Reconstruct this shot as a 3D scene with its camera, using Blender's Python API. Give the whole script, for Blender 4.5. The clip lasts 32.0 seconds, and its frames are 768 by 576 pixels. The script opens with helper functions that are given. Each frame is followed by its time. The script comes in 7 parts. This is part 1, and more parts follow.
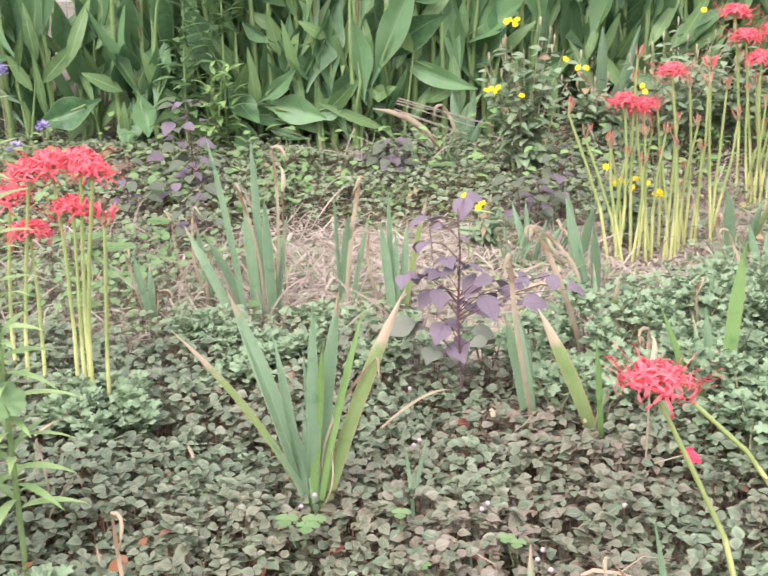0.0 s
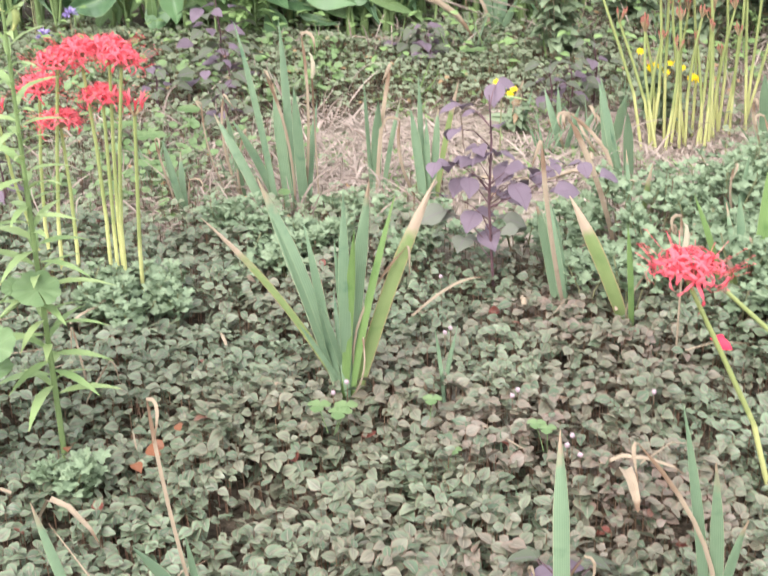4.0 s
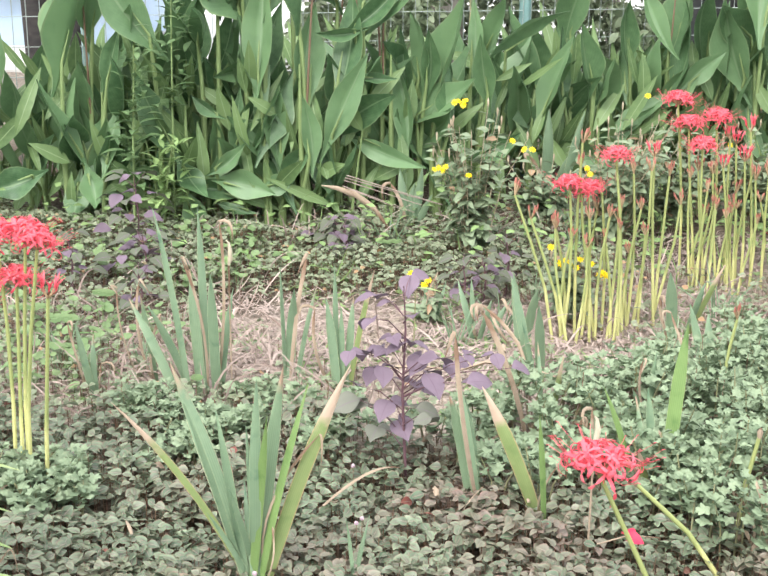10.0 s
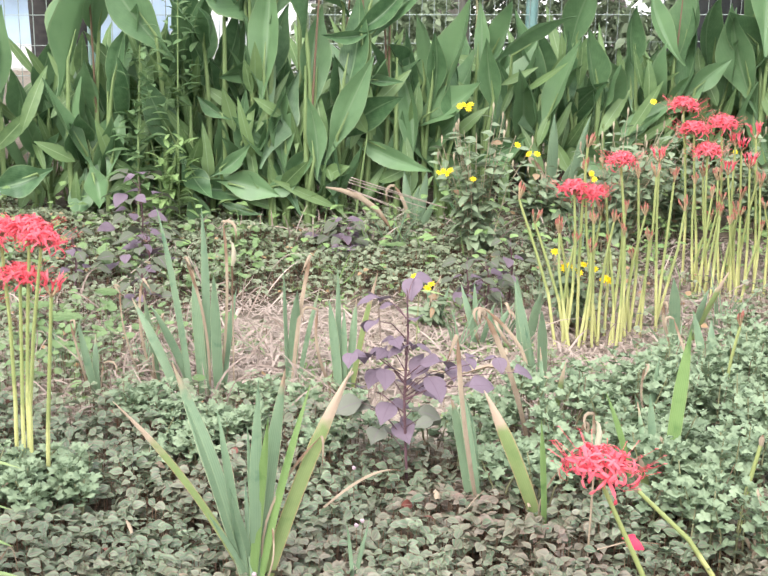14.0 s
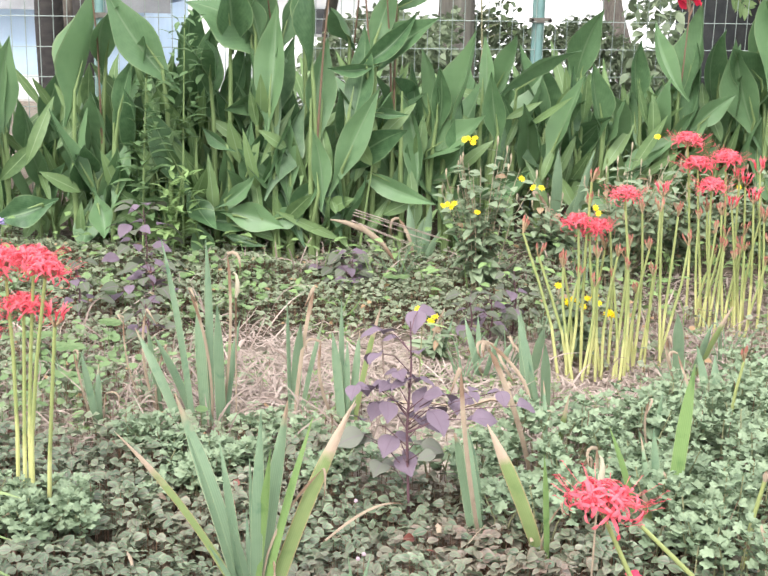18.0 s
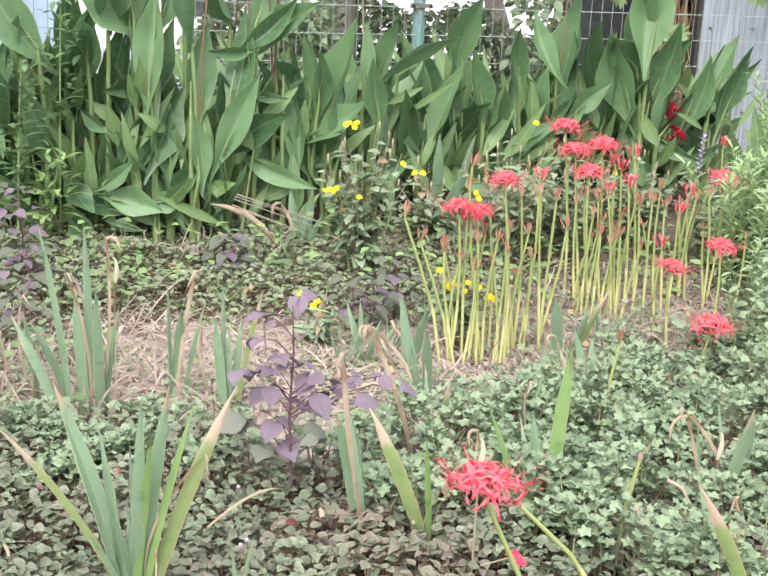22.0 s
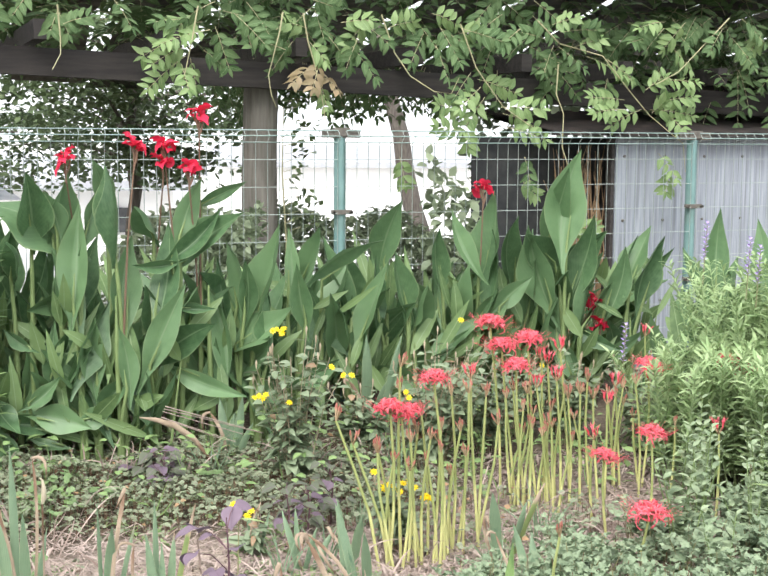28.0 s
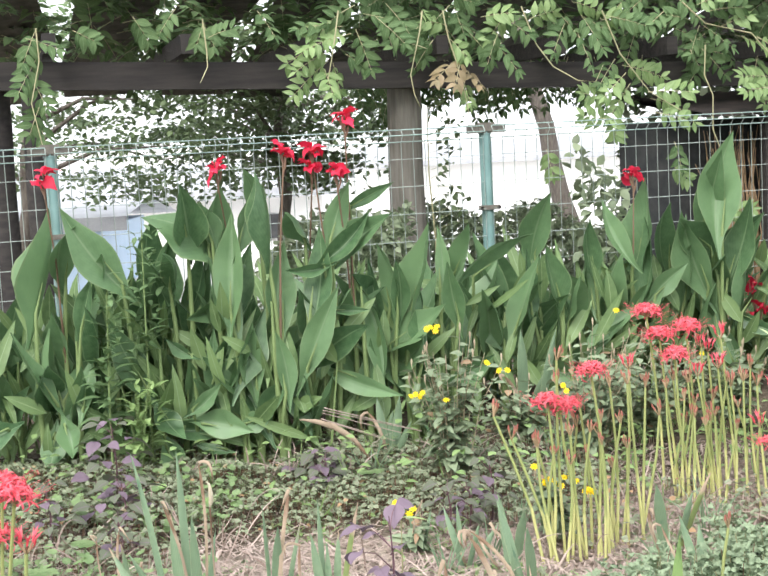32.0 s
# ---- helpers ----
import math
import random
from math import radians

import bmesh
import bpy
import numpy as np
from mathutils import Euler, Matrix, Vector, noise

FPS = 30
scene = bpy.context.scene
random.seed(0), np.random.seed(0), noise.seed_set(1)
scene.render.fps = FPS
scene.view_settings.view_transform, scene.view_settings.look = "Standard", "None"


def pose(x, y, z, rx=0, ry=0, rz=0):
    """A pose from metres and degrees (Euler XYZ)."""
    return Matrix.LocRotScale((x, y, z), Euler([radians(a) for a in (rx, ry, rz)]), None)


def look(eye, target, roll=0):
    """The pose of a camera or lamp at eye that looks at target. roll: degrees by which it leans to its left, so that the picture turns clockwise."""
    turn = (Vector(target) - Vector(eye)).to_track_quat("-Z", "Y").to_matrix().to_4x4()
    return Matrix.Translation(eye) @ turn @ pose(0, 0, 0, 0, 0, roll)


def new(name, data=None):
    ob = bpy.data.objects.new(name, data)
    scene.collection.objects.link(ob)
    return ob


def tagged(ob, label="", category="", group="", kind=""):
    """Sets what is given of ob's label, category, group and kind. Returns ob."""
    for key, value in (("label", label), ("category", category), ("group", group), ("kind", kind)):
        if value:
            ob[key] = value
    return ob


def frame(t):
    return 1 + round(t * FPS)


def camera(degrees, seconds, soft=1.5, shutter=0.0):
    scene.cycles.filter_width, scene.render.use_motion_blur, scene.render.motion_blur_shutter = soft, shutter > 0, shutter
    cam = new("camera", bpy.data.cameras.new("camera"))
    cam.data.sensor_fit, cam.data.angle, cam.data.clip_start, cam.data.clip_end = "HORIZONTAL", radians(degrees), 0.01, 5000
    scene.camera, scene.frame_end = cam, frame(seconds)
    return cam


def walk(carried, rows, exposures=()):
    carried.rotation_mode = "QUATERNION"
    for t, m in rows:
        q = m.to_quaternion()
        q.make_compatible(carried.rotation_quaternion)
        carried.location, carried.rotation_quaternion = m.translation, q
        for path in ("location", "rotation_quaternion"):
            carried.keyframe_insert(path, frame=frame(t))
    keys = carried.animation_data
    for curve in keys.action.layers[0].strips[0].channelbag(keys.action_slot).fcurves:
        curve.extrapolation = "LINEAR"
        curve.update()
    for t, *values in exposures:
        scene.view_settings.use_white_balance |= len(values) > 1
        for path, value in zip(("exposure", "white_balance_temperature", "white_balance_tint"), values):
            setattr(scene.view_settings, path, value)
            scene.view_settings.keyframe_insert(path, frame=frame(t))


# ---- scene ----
cam = camera(33.27, 32.0, soft=1.6, shutter=0.4)
PATH = [
    (0, pose(0.012, -0.008, 1.258, 69.65, 1.22, 3.74)),
    (0.5, pose(0.012, -0.008, 1.258, 69.24, 1.94, 5.66)),
    (1, pose(0.012, -0.008, 1.258, 68.58, 2.32, 7.34)),
    (1.5, pose(0.012, -0.008, 1.258, 67.62, 2.90, 8.43)),
    (2, pose(0.012, -0.008, 1.258, 67.31, 2.76, 8.66)),
    (2.5, pose(0.012, -0.008, 1.258, 67.08, 2.34, 8.01)),
    (3, pose(0.012, -0.008, 1.258, 66.93, 1.50, 7.55)),
    (3.5, pose(0.012, -0.008, 1.258, 67.02, 0.22, 5.57)),
    (4, pose(0.012, -0.008, 1.258, 64.70, 1.89, 4.95)),
    (4.5, pose(0.012, -0.008, 1.258, 62.81, 1.67, 3.78)),
    (6.5, pose(0.012, -0.008, 1.258, 65.20, 0.02, 2.26)),
    (7, pose(0.012, -0.008, 1.258, 69.05, -0.09, 2.44)),
    (7.5, pose(0.012, -0.008, 1.258, 70.78, -0.13, 2.37)),
    (8, pose(0.012, -0.008, 1.258, 71.84, -0.52, 1.52)),
    (8.5, pose(0.012, -0.008, 1.258, 72.64, -0.61, 1.27)),
    (9, pose(0.012, -0.008, 1.258, 72.68, -0.62, 1.37)),
    (9.5, pose(0.012, -0.008, 1.258, 72.87, -0.54, 1.53)),
    (10, pose(0.012, -0.008, 1.258, 73.04, -0.49, 1.76)),
    (10.5, pose(0.012, -0.008, 1.258, 73.13, -0.55, 1.93)),
    (11, pose(0.012, -0.008, 1.258, 73.15, -0.57, 1.96)),
    (11.5, pose(0.012, -0.008, 1.258, 73.35, -0.64, 1.75)),
    (12, pose(0.012, -0.008, 1.258, 73.35, -0.72, 1.88)),
    (12.5, pose(0.012, -0.008, 1.258, 73.35, -0.71, 2.13)),
    (13, pose(0.012, -0.008, 1.258, 73.19, -0.65, 2.39)),
    (13.5, pose(0.012, -0.008, 1.258, 73.29, -0.99, 2.17)),
    (14, pose(0.012, -0.008, 1.258, 73.15, -1.13, 2.10)),
    (14.5, pose(0.012, -0.008, 1.258, 73.85, -1.15, 2.12)),
    (16.5, pose(0.012, -0.008, 1.258, 75.10, -1.32, 1.93)),
    (17, pose(0.012, -0.008, 1.258, 75.19, -1.44, 1.87)),
    (17.5, pose(0.012, -0.008, 1.258, 75.16, -1.53, 2.15)),
    (18, pose(0.012, -0.008, 1.258, 74.59, -1.49, 2.37)),
    (18.5, pose(0.012, -0.008, 1.258, 74.54, -2.23, 3.08)),
    (19, pose(0.012, -0.008, 1.258, 75.01, -2.66, 3.30)),
    (19.5, pose(0.012, -0.008, 1.258, 74.74, -2.56, 0.65)),
    (20, pose(0.012, -0.008, 1.258, 74.16, -2.88, -1.79)),
    (20.5, pose(0.012, -0.008, 1.258, 74.30, -2.68, -2.37)),
    (21, pose(0.012, -0.008, 1.258, 74.26, -2.66, -2.66)),
    (21.5, pose(0.012, -0.008, 1.258, 74.20, -2.60, -2.35)),
    (22, pose(0.012, -0.008, 1.258, 74.10, -2.74, -2.73)),
    (22.5, pose(0.012, -0.008, 1.258, 74.29, -3.03, -3.97)),
    (23, pose(0.012, -0.008, 1.258, 76.25, -3.67, -5.90)),
    (23.5, pose(0.012, -0.008, 1.258, 78.04, -4.17, -6.96)),
    (24, pose(0.012, -0.008, 1.258, 78.78, -5.78, -8.45)),
    (24.5, pose(0.012, -0.008, 1.258, 81.20, -6.45, -10.03)),
    (26.5, pose(0.012, -0.008, 1.258, 83.35, -2.57, -12.24)),
    (27, pose(0.012, -0.008, 1.258, 83.18, -1.74, -9.09)),
    (27.5, pose(0.012, -0.008, 1.258, 83.37, -1.19, -6.93)),
    (28, pose(0.012, -0.008, 1.258, 83.20, -0.39, -6.39)),
    (28.5, pose(0.012, -0.008, 1.258, 82.87, -0.18, -6.24)),
    (29, pose(0.012, -0.008, 1.258, 82.71, 0.12, -5.02)),
    (29.5, pose(0.012, -0.008, 1.258, 83.10, 0.41, -4.75)),
    (30, pose(0.012, -0.008, 1.258, 82.99, 0.86, -4.32)),
    (30.5, pose(0.012, -0.008, 1.258, 82.75, 1.12, -3.29)),
    (31, pose(0.012, -0.008, 1.258, 82.73, 1.97, -1.22)),
    (31.5, pose(0.012, -0.008, 1.258, 82.62, 2.54, -0.14)),
    (32, pose(0.012, -0.008, 1.258, 83.20, 2.96, 0.01)),
]
EXPOSURES = [(0.0, 1.99, 6370, 10), (9.0, 2.06, 6370, 10), (22.0, 2.03, 6370, 10), (24.0, 1.98, 6370, 10), (27.0, 1.87, 6370, 10), (32.0, 1.89, 6370, 10)]
walk(cam, PATH, EXPOSURES)

# ---- light: a bright overcast day ----
world = bpy.data.worlds.new("sky")
scene.world = world
world.use_nodes = True
wn, wl = world.node_tree.nodes, world.node_tree.links
sky = wn.new("ShaderNodeTexSky")
sky.sky_type, sky.sun_disc = "NISHITA", False
sky.sun_elevation, sky.sun_rotation = radians(50), radians(200)
sky.dust_density, sky.air_density, sky.ozone_density = 6.0, 1.0, 0.6
# an even deck of white cloud covers most of the blue
veil = wn.new("ShaderNodeMix")
veil.data_type = "RGBA"
veil.inputs[0].default_value = 0.85
veil.inputs[7].default_value = (6.2, 6.3, 6.5, 1.0)
wl.new(sky.outputs[0], veil.inputs[6])
wl.new(veil.outputs[2], wn["Background"].inputs[0])
wn["Background"].inputs[1].default_value = 0.1
sun = new("sun", bpy.data.lights.new("sun", "SUN"))
sun.data.energy, sun.data.angle, sun.data.color = 1.2, radians(40), (1.0, 0.97, 0.93)
sun.matrix_world = look((-3.0, -8.0, 10.2), (0, 0, 0))

# ---- materials ----


def rgb(c):
    return (*c, 1.0)


class Nodes:
    """A short way to write node materials."""

    def __init__(self, name, rough=0.6, spec=0.3):
        self.mat = bpy.data.materials.new(name)
        self.mat.use_nodes = True
        self.t = self.mat.node_tree
        self.bsdf = self.t.nodes["Principled BSDF"]
        self.bsdf.inputs["Roughness"].default_value = rough
        self.bsdf.inputs["Specular IOR Level"].default_value = spec

    def n(self, kind, **values):
        node = self.t.nodes.new("ShaderNode" + kind)
        for key, value in values.items():
            node.inputs[key.replace("_", " ")].default_value = value
        return node

    def link(self, a, b):
        self.t.links.new(a, b)

    def put(self, socket, value):
        if isinstance(value, (int, float)):
            socket.default_value = value
        elif isinstance(value, tuple):
            socket.default_value = rgb(value)
        else:
            self.link(value, socket)

    def mix(self, f, a, b, blend="MIX"):
        m = self.n("Mix")
        m.data_type, m.blend_type = "RGBA", blend
        self.put(m.inputs[0], f), self.put(m.inputs[6], a), self.put(m.inputs[7], b)
        return m.outputs[2]

    def ramp(self, f, a, b):
        m = self.n("MapRange")
        m.inputs[1].default_value, m.inputs[2].default_value = a, b
        self.link(f, m.inputs[0])
        return m.outputs[0]

    def math(self, op, a, b=0.0):
        m = self.n("Math")
        m.operation = op
        for i, v in enumerate((a, b)):
            if isinstance(v, (int, float)):
                m.inputs[i].default_value = v
            else:
                self.link(v, m.inputs[i])
        return m.outputs[0]

    def noise(self, scale, detail=3.0, coords=None):
        m = self.n("TexNoise", Scale=scale, Detail=detail)
        src = coords or self.n("TexCoord").outputs["Object"]
        self.link(src, m.inputs["Vector"])
        return m.outputs["Fac"]

    def uv(self):
        s = self.n("SeparateXYZ")
        self.link(self.n("UVMap").outputs[0], s.inputs[0])
        return s.outputs[0], s.outputs[1]

    def bump(self, height, strength=0.3, distance=0.002):
        b = self.n("Bump", Strength=strength, Distance=distance)
        self.link(height, b.inputs["Height"])
        self.link(b.outputs[0], self.bsdf.inputs["Normal"])

    def colour(self, c):
        self.put(self.bsdf.inputs["Base Color"], c)

    def shine(self, c, share):
        """Light that shines through thin leaf or petal tissue."""
        tr, mx = self.n("BsdfTranslucent"), self.n("MixShader")
        self.put(tr.inputs[0], c)
        mx.inputs[0].default_value = share
        self.link(self.bsdf.outputs[0], mx.inputs[1])
        self.link(tr.outputs[0], mx.inputs[2])
        self.link(mx.outputs[0], self.t.nodes["Material Output"].inputs[0])


def leaf_mat(name, dark, light, rib=None, edge=None, tip=None, tip_at=0.85, blotch=None, patch=None, old=None, old_share=0.04, rough=0.5, spec=0.35, glow=0.3, island=True, veins=0.0, rays=0, stripes=0.0, thin=False):
    """Leaf tissue: a tone of its own for each leaf, mottling, midrib, edge, dry tip and side veins."""
    m = Nodes(name, rough, spec)
    rnd = m.n("NewGeometry").outputs["Random Per Island"] if island else m.n("ObjectInfo").outputs["Random"]
    u, v = m.uv()
    off = m.math("ABSOLUTE", m.math("SUBTRACT", u, 0.5))
    c = m.mix(rnd, dark, light)
    c = m.mix(m.ramp(m.noise(38.0), 0.35, 0.7), c, m.mix(0.45, c, light))
    c = m.mix(m.math("MULTIPLY", m.ramp(m.noise(9.0), 0.45, 0.75), 0.4), c, dark)
    if patch:
        place = m.n("NewGeometry").outputs["Position"]
        east = m.n("SeparateXYZ")
        m.link(place, east.inputs[0])
        share = m.math("MULTIPLY", m.ramp(m.noise(3.2, 2.0, place), 0.38, 0.58), m.ramp(rnd, 0.05, 0.8))
        c = m.mix(m.math("MULTIPLY", share, m.ramp(east.outputs[0], -1.0, 0.1)), c, patch)
    if blotch:
        spot = m.math("MULTIPLY", m.ramp(off, 0.34, 0.1), m.ramp(v, 0.95, 0.35))
        c = m.mix(m.math("MULTIPLY", spot, 0.75), c, blotch)
    if old:
        c = m.mix(m.ramp(rnd, 0.998 - old_share, 1.0 - old_share), c, old)
    if veins:
        wave = m.math("SINE", m.math("MULTIPLY", m.math("SUBTRACT", v, m.math("MULTIPLY", off, 0.9)), 95.0))
        c = m.mix(m.math("MULTIPLY", m.ramp(wave, 0.2, 1.0), veins), c, light)
    if stripes:
        line = m.math("ADD", m.math("SINE", m.math("MULTIPLY", u, 46.0)), m.math("MULTIPLY", m.noise(14.0), 1.4))
        c = m.mix(m.math("MULTIPLY", m.ramp(line, 0.2, 1.6), stripes), c, light)
        c = m.mix(m.math("MULTIPLY", m.ramp(m.noise(22.0, 5.0), 0.58, 0.72), stripes), c, dark)
    if rays:
        ray = m.math("ABSOLUTE", m.math("SINE", m.math("MULTIPLY", v, rays * math.pi)))
        c = m.mix(m.math("MULTIPLY", m.ramp(ray, 0.16, 0.04), 0.6), c, light)
        c = m.mix(m.math("MULTIPLY", m.ramp(ray, 0.5, 0.9), m.math("MULTIPLY", m.ramp(u, 0.2, 0.6), 0.35)), c, dark)
    if rib:
        c = m.mix(m.ramp(off, 0.045, 0.015), c, rib)
    if edge:
        c = m.mix(m.math("MULTIPLY", m.ramp(off, 0.462 if thin else 0.40, 0.485), 0.75), c, edge)
    if tip:
        reach = m.math("ADD", v, m.math("MULTIPLY", m.math("SUBTRACT", m.noise(30.0), 0.5), 0.25))
        c = m.mix(m.ramp(reach, tip_at, tip_at + 0.1), c, tip)
    m.colour(c)
    m.bump(m.noise(120.0), 0.25, 0.001)
    m.shine(c, glow)
    return m.mat


def plain_mat(name, a, b, scale=20.0, rough=0.7, spec=0.3, fine=180.0, bump=0.3, stretch=None, metal=0.0, stain=None):
    """Two tones in patches with fine grain and, if wanted, stains."""
    m = Nodes(name, rough, spec)
    coords = m.n("TexCoord").outputs["Object"]
    if stretch:
        mp = m.n("Mapping")
        mp.inputs["Scale"].default_value = stretch
        m.link(coords, mp.inputs["Vector"])
        coords = mp.outputs[0]
    c = m.mix(m.ramp(m.noise(scale, 5.0, coords), 0.3, 0.7), a, b)
    c = m.mix(m.math("MULTIPLY", m.noise(fine, 2.0, coords), 0.35), c, tuple(x * 0.6 for x in a))
    if stain:
        c = m.mix(m.math("MULTIPLY", m.ramp(m.noise(scale * 0.35, 6.0, coords), 0.52, 0.72), 0.7), c, stain)
    m.colour(c)
    m.bsdf.inputs["Metallic"].default_value = metal
    m.bump(m.noise(fine, 3.0, coords), bump, 0.003)
    return m.mat


CANNA = leaf_mat("canna_leaf", (0.05, 0.112, 0.047), (0.16, 0.268, 0.126), rib=(0.175, 0.27, 0.14), edge=(0.20, 0.28, 0.14), thin=True, rough=0.45, spec=0.45, glow=0.28, veins=0.14, island=False)
CANNA_FILL = leaf_mat("canna_leaf_small", (0.075, 0.135, 0.052), (0.20, 0.295, 0.12), rib=(0.24, 0.33, 0.165), rough=0.5, glow=0.3, veins=0.15)
CANNA_STEM = leaf_mat("canna_stem", (0.12, 0.18, 0.065), (0.24, 0.32, 0.135), glow=0.08)
CANNA_RED = leaf_mat("canna_petal", (0.62, 0.015, 0.055), (0.78, 0.05, 0.11), glow=0.35, rough=0.5)
CANNA_BUD = leaf_mat("canna_bud", (0.12, 0.10, 0.06), (0.22, 0.13, 0.09), glow=0.1)
IRIS = leaf_mat("iris_blade", (0.092, 0.172, 0.108), (0.215, 0.30, 0.185), edge=(0.38, 0.42, 0.25), thin=True, stripes=0.75, rough=0.5, glow=0.25)
IRIS_GREEN = leaf_mat("iris_blade_green", (0.085, 0.165, 0.05), (0.20, 0.30, 0.105), edge=(0.32, 0.37, 0.17), thin=True, stripes=0.75, rough=0.5, glow=0.25)
IRIS_TIP = leaf_mat("iris_blade_dry_tip", (0.10, 0.18, 0.105), (0.225, 0.31, 0.19), edge=(0.42, 0.40, 0.26), thin=True, tip=(0.37, 0.27, 0.19), tip_at=0.86, stripes=0.75, glow=0.25)
IRIS_YELLOW = leaf_mat("iris_blade_yellowed", (0.14, 0.215, 0.075), (0.27, 0.33, 0.135), edge=(0.46, 0.31, 0.18), tip=(0.47, 0.36, 0.27), tip_at=0.7, stripes=0.5, glow=0.25)
IRIS_DRY = leaf_mat("iris_blade_dead", (0.15, 0.10, 0.065), (0.40, 0.32, 0.235), tip=(0.18, 0.115, 0.075), tip_at=0.75, stripes=0.5, glow=0.12, rough=0.85)
LILY_STEM = leaf_mat("lily_stem", (0.44, 0.46, 0.165), (0.58, 0.57, 0.26), tip=(0.30, 0.34, 0.13), tip_at=0.32, glow=0.12, rough=0.45)
LILY_RED = leaf_mat("lily_petal", (0.72, 0.085, 0.125), (0.87, 0.225, 0.27), glow=0.45, rough=0.5)
LILY_BUD = leaf_mat("lily_bud", (0.33, 0.24, 0.13), (0.46, 0.34, 0.21), tip=(0.43, 0.17, 0.13), tip_at=0.55, glow=0.25)
COVER = leaf_mat("ground_cover_leaf", (0.065, 0.11, 0.062), (0.225, 0.30, 0.185), rib=(0.24, 0.20, 0.15), edge=(0.25, 0.145, 0.115), patch=(0.205, 0.15, 0.122), blotch=(0.105, 0.10, 0.075), old=(0.2, 0.06, 0.045), old_share=0.003, rough=0.42, spec=0.45, glow=0.2)
# paler leaf colour for the creeper at the back of the bed
COVER_BACK = leaf_mat("pale_creeper_leaf", (0.15, 0.195, 0.115), (0.28, 0.335, 0.21), edge=(0.32, 0.34, 0.23), blotch=(0.18, 0.16, 0.115), old=(0.35, 0.22, 0.12), old_share=0.02, glow=0.24)
COVER_STEM = leaf_mat("ground_cover_stem", (0.12, 0.06, 0.045), (0.2, 0.13, 0.08), glow=0.03)
CLOVER = leaf_mat("clover_leaf", (0.12, 0.195, 0.078), (0.22, 0.305, 0.14), glow=0.3)
MUM = leaf_mat("chrysanthemum_leaf", (0.135, 0.19, 0.11), (0.285, 0.355, 0.225), rough=0.65, glow=0.2)
MUM_STEM = leaf_mat("chrysanthemum_stem", (0.22, 0.17, 0.1), (0.25, 0.27, 0.14), glow=0.05)
PERILLA = leaf_mat("perilla_leaf", (0.10, 0.075, 0.095), (0.235, 0.175, 0.225), rib=(0.16, 0.115, 0.15), old=(0.11, 0.125, 0.085), old_share=0.2, rough=0.6, spec=0.25, glow=0.2)
PERILLA_FADED = leaf_mat("perilla_leaf_faded", (0.105, 0.115, 0.09), (0.20, 0.205, 0.165), rib=(0.17, 0.15, 0.15), rough=0.6, spec=0.25, glow=0.2)
PERILLA_STEM = leaf_mat("perilla_stem", (0.08, 0.045, 0.06), (0.15, 0.08, 0.09), glow=0.03)
SHRUB = leaf_mat("shrub_leaf", (0.115, 0.16, 0.09), (0.265, 0.325, 0.205), rib=(0.24, 0.29, 0.19), old=(0.3, 0.2, 0.12), glow=0.22)
WEED = leaf_mat("weed_leaf", (0.13, 0.22, 0.075), (0.27, 0.38, 0.15), rib=(0.3, 0.4, 0.2), glow=0.3)
HERB = leaf_mat("herb_leaf", (0.075, 0.135, 0.055), (0.16, 0.25, 0.11), rib=(0.2, 0.28, 0.14), glow=0.25)
SAGE = leaf_mat("sage_leaf", (0.22, 0.325, 0.14), (0.40, 0.505, 0.265), rib=(0.42, 0.50, 0.33), glow=0.32, rough=0.7, spec=0.2)
GREY_HERB = leaf_mat("grey_herb_leaf", (0.18, 0.245, 0.14), (0.35, 0.42, 0.265), rib=(0.33, 0.4, 0.26), glow=0.28, rough=0.65, spec=0.2)
LILYLEAF = leaf_mat("tall_lily_leaf", (0.21, 0.31, 0.12), (0.36, 0.45, 0.20), tip=(0.45, 0.40, 0.18), tip_at=0.93, glow=0.3)
GERANIUM_OLD = leaf_mat("geranium_leaf_yellowing", (0.16, 0.26, 0.08), (0.28, 0.36, 0.11), tip=(0.37, 0.31, 0.06), tip_at=0.55, rays=7, glow=0.25)
GERANIUM = leaf_mat("geranium_leaf", (0.105, 0.175, 0.07), (0.205, 0.29, 0.14), rays=7, glow=0.25, rough=0.6)
WISTERIA = leaf_mat("wisteria_leaflet", (0.055, 0.105, 0.04), (0.16, 0.24, 0.105), rib=(0.17, 0.25, 0.12), glow=0.28, rough=0.65, spec=0.2)
WISTERIA_NEW = leaf_mat("wisteria_new_leaflet", (0.13, 0.215, 0.075), (0.29, 0.40, 0.17), rib=(0.28, 0.37, 0.17), old=(0.4, 0.27, 0.15), glow=0.33)
WISTERIA_TURNING = leaf_mat("wisteria_turning_leaflet", (0.20, 0.17, 0.09), (0.33, 0.25, 0.15), glow=0.25)
MATTED = plain_mat("matted_dead_stems", (0.075, 0.075, 0.066), (0.16, 0.15, 0.13), 14.0, 0.9, 0.1, 70.0, 0.9)
VINE = leaf_mat("vine_stem", (0.28, 0.26, 0.15), (0.40, 0.38, 0.22), glow=0.03)
HEDGE = leaf_mat("hedge_leaf", (0.16, 0.21, 0.13), (0.34, 0.40, 0.26), glow=0.4)
TREE_LEAF = leaf_mat("tree_leaf", (0.06, 0.095, 0.045), (0.15, 0.205, 0.095), glow=0.28)
